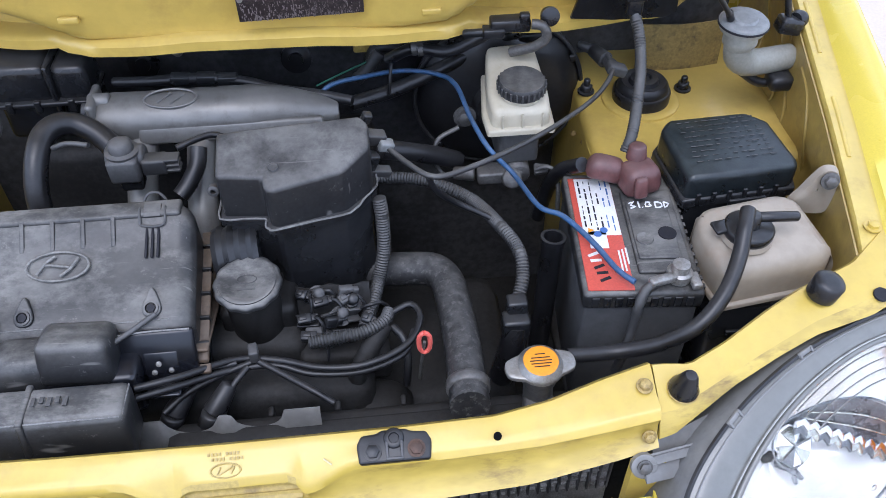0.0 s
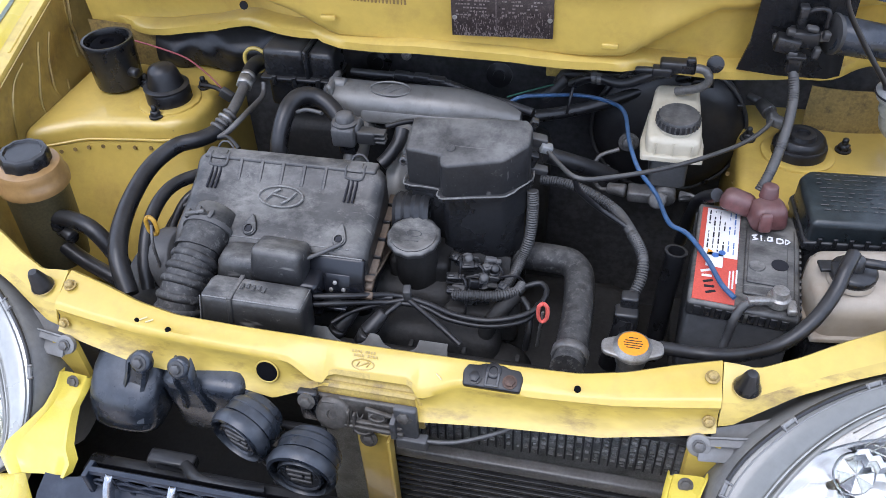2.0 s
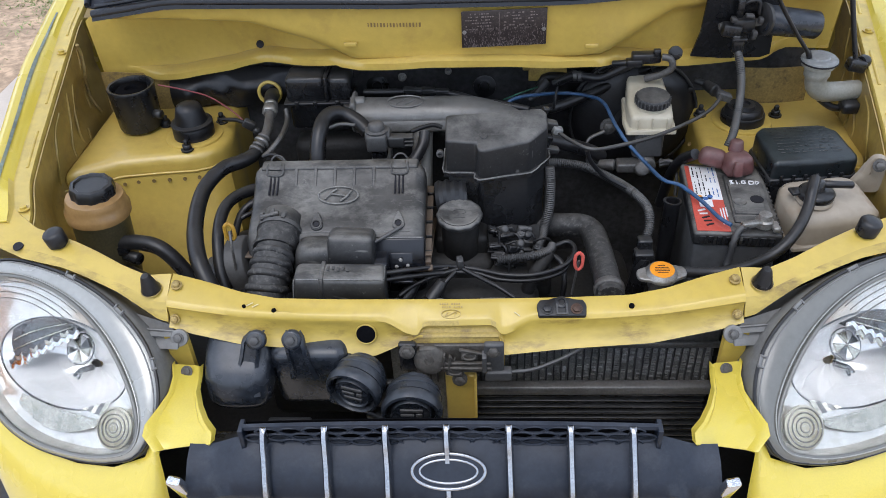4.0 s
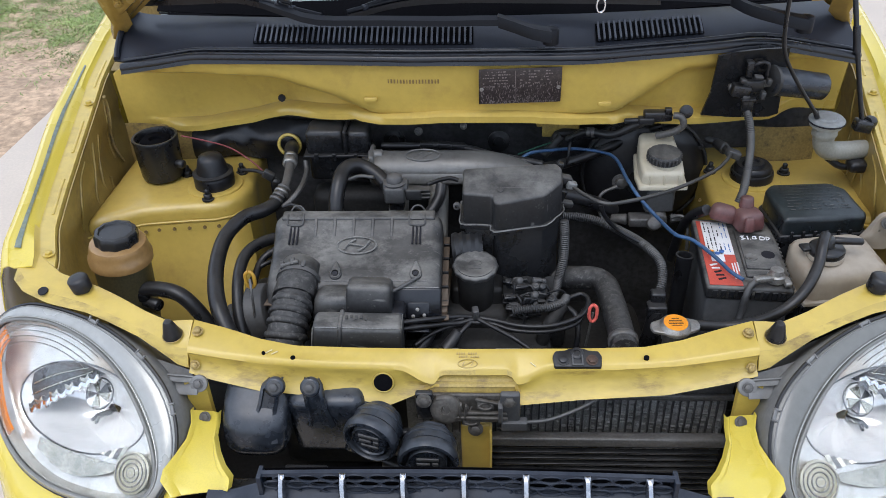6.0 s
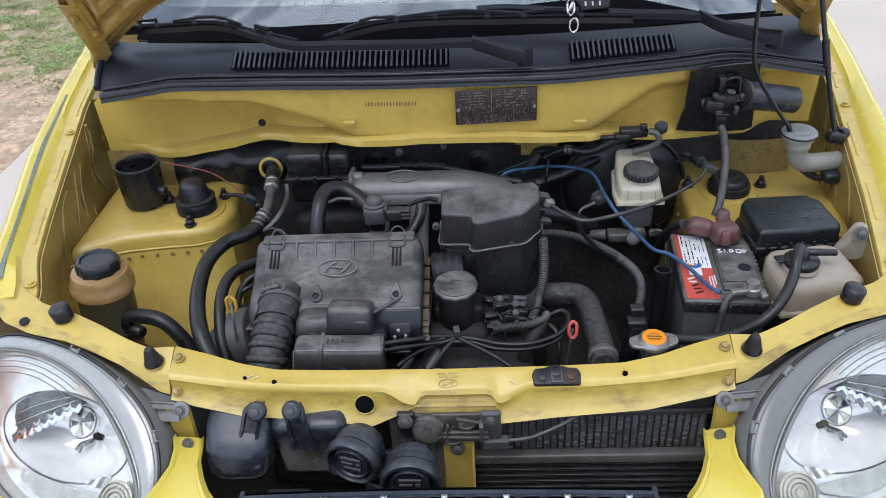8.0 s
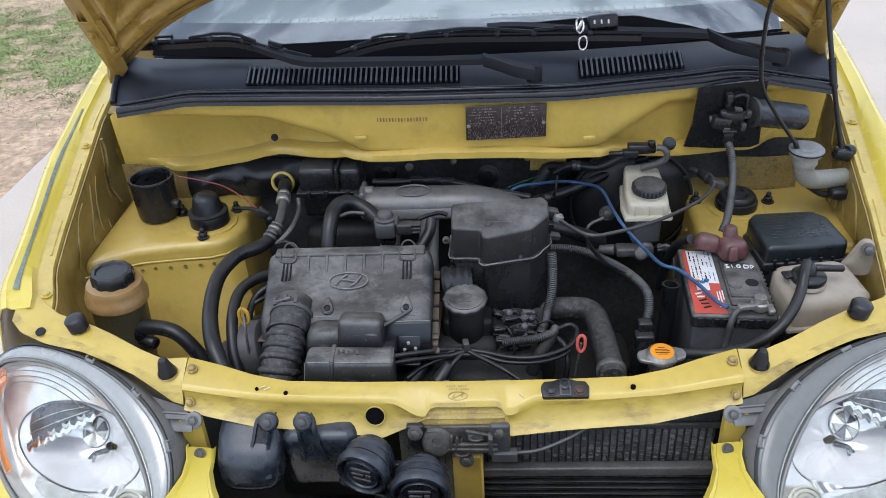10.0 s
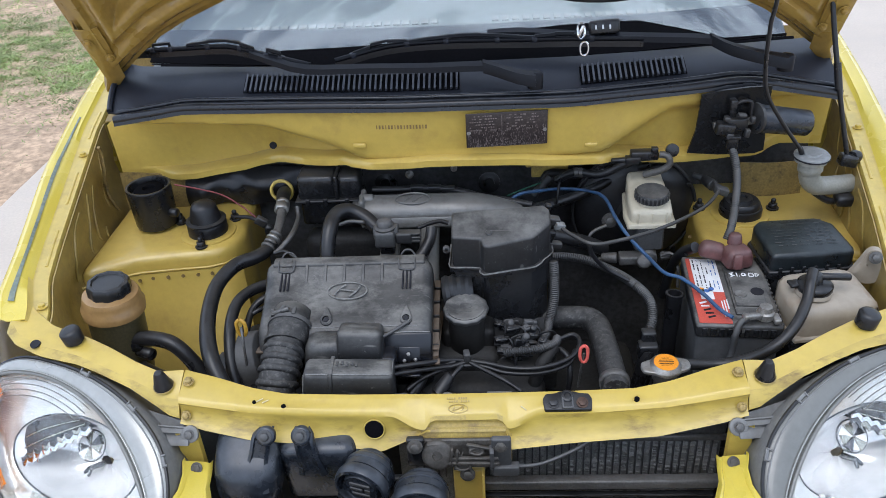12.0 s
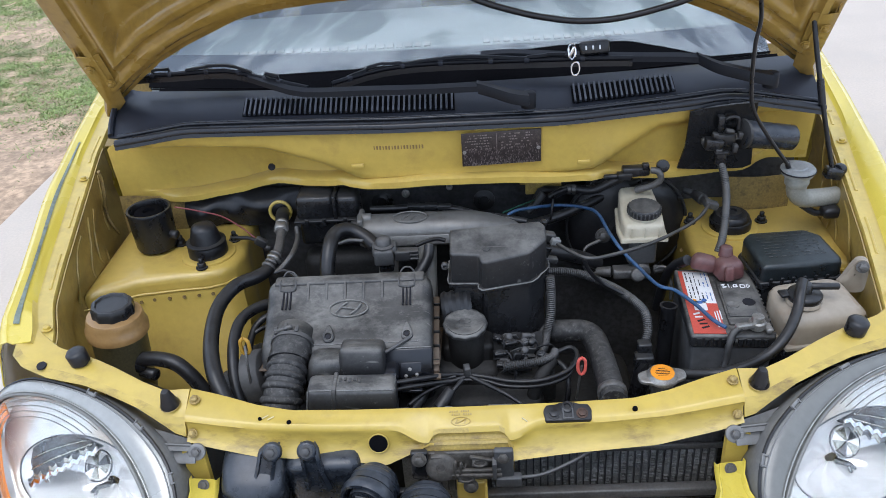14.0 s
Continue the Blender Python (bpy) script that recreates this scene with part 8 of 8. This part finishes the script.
part("plug", merge(box(sp[6], (0.019, 0.016, 0.024), 0.003), box(Vector(sp[6]) + Vector((0, -0.004, 0.010)), (0.024, 0.012, 0.005), 0.001)), PLASTIC, sensor)
for dx, dz, w, h in ((-0.020, 0.014, 0.010, 0.008), (0.004, 0.020, 0.014, 0.006), (-0.012, -0.016, 0.012, 0.010), (0.016, -0.012, 0.008, 0.014), (0.022, 0.012, 0.008, 0.010)):
    part("boss", box(Vector(sp[0]) + Vector((dx, -0.016, dz)), (w, 0.012, h), 0.002, (0, 8, 0)), CONDUIT, sensor)
part("small_pipe", tube([Vector(sp[3]), Vector(sp[3]) + Vector((0.012, -0.006, 0.012)), Vector(sp[3]) + Vector((0.028, -0.004, 0.010)), Vector(sp[4]) + Vector((-0.01, -0.005, 0.010))], 0.0036, 8), RUBBER, sensor)
solid("corrugated_conduit", tube([(0.460, 0.425, 0.993), (0.465, 0.405, 0.969), (0.462, 0.375, 0.945), (0.454, 0.345, 0.919), (0.443, 0.315, 0.900), (0.435, 0.305, 0.882)], 0.0066, 12, 0.0017, 0.06), CONDUIT, "grey corrugated conduit down to the battery terminal", "conduit", "corrugated conduits")
solid("corrugated_conduit", tube([(0.151, 0.360, 0.823), (0.182, 0.352, 0.827), (0.219, 0.340, 0.825), (0.260, 0.318, 0.815), (0.284, 0.251, 0.832), (0.299, 0.212, 0.830), (0.300, 0.187, 0.815), (0.292, 0.166, 0.800)], 0.0074, 12, 0.0017, 0.07), CONDUIT, "grey corrugated conduit looping down past the radiator hose", "conduit", "corrugated conduits")
solid("corrugated_conduit", tube([(0.150, 0.266, 0.874), (0.152, 0.260, 0.850), (0.151, 0.248, 0.810), (0.143, 0.230, 0.784), (0.134, 0.198, 0.777), (0.124, 0.165, 0.776)], 0.0078, 12, 0.0017, 0.06), CONDUIT, "grey corrugated conduit beside the intake box", "conduit", "corrugated conduits")
solid("corrugated_conduit", tube([(0.065, 0.143, 0.785), (0.091, 0.144, 0.788), (0.122, 0.149, 0.788), (0.145, 0.163, 0.786), (0.152, 0.180, 0.784)], 0.0068, 12, 0.0016, 0.10), CONDUIT, "short pale corrugated conduit over the ignition plugs", "conduit", "corrugated conduits")
gj = [(0.151, 0.310, 0.925), (0.159, 0.300, 0.922), (0.181, 0.270, 0.919), (0.209, 0.238, 0.922), (0.250, 0.260, 0.913), (0.313, 0.310, 0.898), (0.374, 0.360, 0.891), (0.426, 0.410, 0.888), (0.459, 0.460, 0.890), (0.462, 0.500, 0.887)]
solid("speed_cable", tube(gj, 0.0032, 10), CONDUIT, "grey sleeved cable with an end plug", "cable")
endp = thing("cable_plug", "grey plug on the bulkhead end of the cable", "connector", (0.455, 0.520, 0.874))
cp = [(0.462, 0.500, 0.879), (0.451, 0.530, 0.878), (0.432, 0.540, 0.882), (0.467, 0.470, 0.885)]
part("sleeve", merge(rod(cp[0], cp[1], 0.011, 0.009), rod(cp[1], cp[2], 0.007, 0.006)), CONDUIT, endp)
part("collar", merge(box(cp[3], (0.026, 0.018, 0.014), 0.003, (0, 20, 0)), rod(cp[0], cp[3], 0.008)), CAPGREY, endp)
solid("branch_cable", tube([(0.204, 0.245, 0.916), (0.211, 0.250, 0.894), (0.237, 0.270, 0.854), (0.275, 0.265, 0.832), (0.291, 0.247, 0.830)], 0.0036, 8), RUBBER, "thin black branch cable", "cable")
plugs = thing("loom_plugs", "grey and black plugs beside the intake box", "connector", (0.165, 0.30, 0.88))
for p, s, m in zip([(0.150, 0.300, 0.931), (0.162, 0.295, 0.923), (0.143, 0.285, 0.911), (0.153, 0.290, 0.892), (0.141, 0.310, 0.944)], ((0.024, 0.014, 0.014), (0.016, 0.012, 0.012), (0.018, 0.012, 0.022), (0.026, 0.012, 0.010), (0.010, 0.010, 0.026)), (CONDUIT, CAPLIGHT, PLASTIC, CONDUIT, PLASTIC)):
    part("plug", box(p, s, 0.002, (10, 20, 15)), m, plugs)
solid("coolant_hose", tube([(0.156, 0.360, 0.867), (0.187, 0.370, 0.853), (0.224, 0.385, 0.832), (0.252, 0.400, 0.810)], 0.012, 14), RUBBER, "black coolant hose below the cable", "hose")

# ---------------------------------------------------------------- radiator hose, leads and plugs at the front of the engine
upper = thing("radiator_hose", "thick dusty black upper radiator hose", "radiator hose", (0.22, 0.05, 0.75))
part("hose", tube([(0.111, 0.270, 0.756), (0.152, 0.264, 0.761), (0.190, 0.258, 0.765), (0.209, 0.251, 0.767), (0.221, 0.232, 0.768), (0.225, 0.200, 0.769), (0.227, 0.150, 0.773), (0.226, 0.077, 0.785), (0.224, 0.040, 0.793)], 0.0200, 24), HOSE, upper)
hp = [(0.226, 0.075, 0.788), (0.225, 0.062, 0.788)]
part("clamp", rod(hp[0], hp[1], 0.0225, 0.0225, 24), GREYMETAL, upper)
for k, (pts, r) in enumerate((([(0.155, 0.176, 0.785), (0.176, 0.183, 0.788), (0.185, 0.163, 0.788), (0.168, 0.130, 0.785), (0.124, 0.111, 0.782), (0.077, 0.113, 0.780), (0.034, 0.127, 0.780), (-0.010, 0.130, 0.784), (-0.059, 0.098, 0.805), (-0.101, 0.085, 0.809)], 0.0045), ([(0.177, 0.153, 0.780), (0.164, 0.126, 0.775), (0.120, 0.110, 0.772), (0.068, 0.112, 0.772), (0.029, 0.124, 0.776), (-0.019, 0.119, 0.780), (-0.068, 0.092, 0.796), (-0.101, 0.080, 0.800)], 0.0043),
                             ([(0.009, 0.129, 0.782), (0.034, 0.113, 0.778), (0.064, 0.092, 0.775), (0.089, 0.078, 0.765)], 0.0042), ([(0.009, 0.128, 0.782), (-0.031, 0.114, 0.778), (-0.062, 0.100, 0.772), (-0.083, 0.084, 0.765)], 0.0040), ([(0.001, 0.122, 0.780), (-0.010, 0.109, 0.776), (-0.020, 0.099, 0.768)], 0.0042), ([(-0.097, 0.127, 0.790), (-0.062, 0.117, 0.785), (-0.010, 0.125, 0.784)], 0.0036))):
    solid("ignition_lead", tube(pts, r * 0.85, 10), RUBBER, "grey-black ignition lead across the front of the engine", "cable", "ignition leads")
for p in [(-0.025, 0.098, 0.762), (-0.067, 0.103, 0.758)]:
    q = Vector(p)
    solid("plug_boot", merge(rod(q + Vector((0.008, 0.01, 0.012)), q + Vector((-0.012, -0.008, -0.012)), 0.0085, 0.0125), rod(q + Vector((-0.012, -0.008, -0.012)), q + Vector((-0.02, -0.012, -0.03)), 0.0125)), RUBBER, "black rubber spark plug boot", "plug boot", "plug boots")
clipp = (0.008, 0.132, 0.790)
solid("lead_clip", merge(box(clipp, (0.010, 0.016, 0.016), 0.002, (0, 0, 10))), CAPGREY, "grey clip holding the ignition leads", "clip")
coils = thing("sensor_plugs", "cluster of small dusty plugs and brackets on the engine", "connector", (0.09, 0.16, 0.74))
rng = random.Random(31)
for i, p in enumerate([(0.064, 0.200, 0.795), (0.075, 0.199, 0.800), (0.085, 0.199, 0.800), (0.096, 0.196, 0.795), (0.106, 0.199, 0.800), (0.111, 0.194, 0.790), (0.063, 0.179, 0.785), (0.079, 0.174, 0.790), (0.088, 0.170, 0.785), (0.099, 0.180, 0.785), (0.112, 0.181, 0.785), (0.122, 0.182, 0.790), (0.069, 0.164, 0.775), (0.083, 0.162, 0.770), (0.099, 0.162, 0.775), (0.063, 0.155, 0.765)]):
    p, a, k = Vector(p), rng.uniform(-25, 25), rng.uniform(0.7, 1.25)
    tone = (PLASTIC, RUBBER, CAPGREY, CONDUIT)[(0, 2, 3, 1, 2, 0, 1, 3)[i % 8]]
    if i % 4 == 0:
        part("plug", merge(box(p, (0.015 * k, 0.010, 0.013), 0.002, (rng.uniform(-15, 15), a, a)), box(p + Vector((0.010 * k, 0, 0)), (0.006, 0.007, 0.009), 0.001, (0, a, a))), tone, coils)
    elif i % 4 == 1:
        part("sensor", merge(rod(p, p + Vector((0.004, -0.008, 0.012 * k)), 0.0068, 0.0060, 18), hexbolt(p + Vector((0, 0, -0.004)), (0.1, -0.4, 1), 0.008, 0.006)), tone, coils)
    elif i % 4 == 2:
        part("clip_bracket", merge(box(p, (0.020 * k, 0.003, 0.014), 0.001, (20, a, a)), box(p + Vector((0, -0.004, -0.006)), (0.020 * k, 0.010, 0.003), 0.001, (0, a, a))), tone, coils)
    else:
        part("wire", tube([p, p + Vector((0.010, -0.004, 0.008)), p + Vector((0.022 * k, 0.002, 0.004)), p + Vector((0.030, 0.006, -0.010))], 0.0022, 6), tone, coils)
part("carrier", box((0.10, 0.17, 0.73), (0.10, 0.05, 0.05), 0.008), DARK, coils)
part("carrier_plate", sheet([[(x, 0.208 - 0.5 * (0.81 - z), z + 0.003 * math.sin(x * 160)) for x in np.linspace(0.052, 0.132, 12)] for z in (0.804, 0.786, 0.764)], 0.003), DARK, coils)
for k, (x, y, z, w, turn, tone) in enumerate(((0.058, 0.196, 0.803, 0.013, -20, PLASTIC), (0.078, 0.186, 0.800, 0.018, 14, RUBBER), (0.104, 0.190, 0.798, 0.014, 32, CAPGREY), (0.060, 0.172, 0.790, 0.016, 8, PLASTIC), (0.064, 0.156, 0.780, 0.018, -6, RUBBER), (0.128, 0.168, 0.788, 0.012, -28, PLASTIC))):
    at = pose(x, y, z, 20, 0, turn)
    part("plug", placed(merge(box((0, 0, 0), (w, 0.011, 0.009), 0.002), box((w * 0.55, 0, -0.001), (0.008, 0.008, 0.007), 0.0015), box((-w * 0.1, 0, 0.0052), (w * 0.5, 0.005, 0.002), 0.0008)), at), tone, coils)
    part("wire", tube([at @ Vector((w * 0.6, 0, 0)), at @ Vector((w * 0.95, -0.004, 0.004)), at @ Vector((w * 1.2, -0.014, -0.002)), at @ Vector((w * 1.1, -0.022, -0.018))], 0.0018, 6), RUBBER, coils)
solid("drop_pipe", tube([(0.145, 0.165, 0.780), (0.126, 0.141, 0.765), (0.113, 0.130, 0.740), (0.105, 0.135, 0.700)], 0.011, 12), DARK, "dark pipe behind the ignition leads", "pipe")
solid("drop_cable", tube([(0.154, 0.164, 0.775), (0.166, 0.149, 0.770), (0.168, 0.131, 0.750), (0.165, 0.126, 0.720)], 0.0045, 8), RUBBER, "black cable dropping beside the dipstick", "cable")
gear = thing("gearbox_dipstick", "coral red ring handle of a dipstick", "dipstick", (0.187, 0.118, 0.77))
gd = [(0.186, 0.118, 0.802), (0.183, 0.121, 0.770), (0.180, 0.125, 0.730)]
part("handle", placed(tube([(0, 0, 0.015), (0.0052, 0, 0.009), (0.0052, 0, -0.010), (0, 0, -0.017), (-0.0052, 0, -0.010), (-0.0052, 0, 0.009), (0, 0, 0.015)], 0.0027, 8), Matrix.Translation(gd[0])), PINK, gear)
part("stem", tube(gd, 0.002, 8), GREYMETAL, gear)
filler = (0.340, 0.225, 0.833)
solid("filler_pipe", merge(lathe([(0.0125, -0.18), (0.0125, -0.005), (0.0145, -0.002), (0.0145, 0.001), (0.011, 0.001), (0.0105, -0.02)], toward(filler, (0.05, 0.12, 1)), 26)), RUBBER, "open black pipe beside the battery", "pipe")
lowp = thing("radiator_switch_plug", "black plug and sleeve at the end of the conduit", "connector", (0.295, 0.15, 0.74))
lp = [(0.289, 0.157, 0.798), (0.287, 0.145, 0.785), (0.284, 0.139, 0.760), (0.296, 0.150, 0.790)]
part("plug", merge(box(lp[0], (0.022, 0.018, 0.030), 0.003), box(lp[1], (0.030, 0.022, 0.026), 0.004)), PLASTIC, lowp)
part("sleeve", tube([lp[1], lp[2], (lp[2][0] - 0.01, lp[2][1], 0.70)], 0.014, 14), RUBBER, lowp)
shroud = thing("fan_shroud", "dark plastic fan shroud behind the radiator", "fan shroud", (0.13, 0.075, 0.60))
part("panel", box((0.13, 0.075, 0.66), (0.42, 0.03, 0.16), 0.01), DARK, shroud)
part("top_lip", box((0.13, 0.06, 0.745), (0.42, 0.02, 0.01), 0.003), DARK, shroud)
for i in range(6):
    part("rib", box((-0.05 + 0.07 * i, 0.093, 0.69), (0.006, 0.012, 0.10), 0.002), DARK, shroud)
part("motor", merge(rod((0.13, 0.09, 0.66), (0.13, 0.15, 0.66), 0.045, 0.042, 28)), DARK, shroud)

# ---------------------------------------------------------------- plate, wipers and keys
plate = thing("data_plate", "worn dark metal data plate riveted to the firewall", "data plate", (0.083, 0.425, 1.01))
PT = pose(0.0815, 0.4195, 1.042, 4, 0, 3)
part("plate", placed(box((0, 0, 0), (0.137, 0.0024, 0.063), 0.0008), PT), PLATE, plate)
part("divider", placed(box((-0.008, -0.0016, 0), (0.0008, 0.0008, 0.056), 0), PT), WORN, plate)
rng = random.Random(8)
for k in range(6):
    z = 0.0265 - 0.0052 * k
    for x0, x1 in ((-0.062, -0.012), (0.0, 0.058)):
        x = x0
        while x < x1 - 0.006:
            w = rng.uniform(0.0015, 0.0042)
            if rng.random() < 0.6:
                part("print_bar", placed(box((x + w / 2, -0.0017, z), (w, 0.0008, rng.uniform(0.0010, 0.0024)), 0), PT), WORN, plate)
            x += w + 0.0016
worn = [box((rng.uniform(-0.065, 0.065), -0.0017, -0.0305 + 0.036 * rng.random() ** 1.8), (rng.uniform(0.0004, 0.0011), 0.0006, rng.uniform(0.0008, 0.0042)), 0) for _ in range(420)]
tagged(part("worn_specks", placed(merge(*worn), PT), WORN, plate, "pale worn specks"), kind="stuff")
for x, z in ((-0.064, -0.004), (0.064, -0.004)):
    part("rivet", placed(lathe([(0.0035, 0), (0.003, 0.0018), (0.001, 0.002)], toward((x, -0.001, z), (0, -1, 0)), 14), PT), STEEL, plate)


def wiper(label, arm, hub, blade):
    w = thing("wiper", label, "wiper", hub, "wipers")
    part("arm", sheet([[Vector(p) + Vector((0, d, h)) for d, h in ((-0.009, -0.007), (-0.007, 0.002), (0.005, 0.006), (0.010, 0.000))] for p in curve(arm, 0.03)], 0.004), WIPER, w)
    foot = [Vector(p) for p in curve(arm[:4], 0.012)]
    part("arm_head", sheet([[p + Vector((0, d * (1.25 - 0.5 * i / len(foot)), h)) for d, h in ((-0.011, -0.010), (-0.010, 0.001), (-0.007, 0.007), (0.007, 0.009), (0.010, 0.003), (0.011, -0.008))] for i, p in enumerate(foot)], 0.003), WIPER, w)
    part("hub", merge(lathe([(0.013, -0.015), (0.013, 0.008), (0.010, 0.011), (0.004, 0.012)], Matrix.Translation(hub), 24)), WIPER, w)
    spine = part("blade", tube(blade, 0.0045, 8, 0.03), WIPER, w)
    part("rubber_lip", sheet([[Vector(p) + Vector((0, 0, dz)) for p in curve(blade, 0.03)] for dz in (-0.004, -0.014)], 0.002), RUBBER, spine)
    line = curve(blade, 0.03)
    count = len(line)
    for k in np.linspace(0.12, 0.88, 6):
        p, q = Vector(line[int(k * (count - 1))]), Vector(line[min(count - 1, int(k * (count - 1)) + 1)])
        part("claw", placed(box((0, 0, 0.000), (0.010, 0.010, 0.010), 0.002), toward(p, (0, 0, 1)) if (q - p).length < 1e-6 else Matrix.Translation(p) @ (q - p).to_track_quat("X", "Z").to_matrix().to_4x4()), COWL_BLACK, spine)
    for k0, k1 in ((0.12, 0.27), (0.30, 0.70), (0.73, 0.88)):
        span = [Vector(line[int((k0 + (k1 - k0) * f) * (count - 1))]) + Vector((0, 0, 0.004 + 0.007 * math.sin(3.14 * f))) for f in np.linspace(0, 1, 9)]
        part("bridge", sheet([[p + Vector((0, d, h)) for d, h in ((-0.004, -0.002), (-0.003, 0.002), (0.003, 0.002), (0.004, -0.002))] for p in span], 0.002), WIPER, spine)


wiper("black wiper with its arm lying along the cowl", [(0.129, 0.413, 1.131), (0.100, 0.417, 1.135), (0.070, 0.435, 1.140), (0.045, 0.445, 1.145), (-0.037, 0.455, 1.142), (-0.155, 0.471, 1.140), (-0.257, 0.485, 1.138), (-0.312, 0.515, 1.142), (-0.372, 0.557, 1.148)], (0.129, 0.421, 1.128), [(-0.607, 0.621, 1.140), (-0.500, 0.598, 1.148), (-0.420, 0.586, 1.152), (-0.336, 0.538, 1.148), (-0.252, 0.493, 1.142)])
wiper("black wiper lying across the windscreen", [(0.536, 0.447, 1.131), (0.500, 0.444, 1.140), (0.454, 0.478, 1.145), (0.428, 0.511, 1.152), (0.319, 0.528, 1.155), (0.204, 0.550, 1.157), (0.104, 0.572, 1.160), (0.053, 0.575, 1.158)], (0.538, 0.456, 1.128), [(-0.213, 0.516, 1.140), (-0.121, 0.552, 1.150), (-0.019, 0.551, 1.155), (0.102, 0.539, 1.156), (0.231, 0.528, 1.156), (0.318, 0.522, 1.154)])
keys = thing("car_keys", "silver key ring and black remote hung on the wiper", "keys", (0.214, 0.515, 1.165))
kr = [(0.212, 0.519, 1.172), (0.215, 0.493, 1.150), (0.253, 0.538, 1.172)]
part("ring", placed(tube([(0.007 * math.cos(a), 0, 0.012 * math.sin(a)) for a in np.linspace(0, 6.283, 24)], 0.0018, 6, 0.01), Matrix.Translation(kr[1])), CHROME, keys)
part("clasp", merge(placed(tube([(0.006 * math.cos(a), 0.002 * math.sin(3 * a), 0.014 * math.sin(a)) for a in np.linspace(0, 6.283, 20)], 0.0022, 6, 0.01), Matrix.Translation(kr[0])), box(kr[0], (0.006, 0.005, 0.02), 0.002, (0, 20, 0))), CHROME, keys)
fob = part("remote", box(kr[2], (0.052, 0.014, 0.024), 0.004, (-15, -4, 0)), PLASTIC, keys, "black remote")
for k in range(3):
    part("button", box(Vector(kr[2]) + Vector((-0.015 + 0.012 * k, -0.0075, 0.002)), (0.003, 0.002, 0.007), 0.0005, (-15, -4, 0)), CHALK, fob)
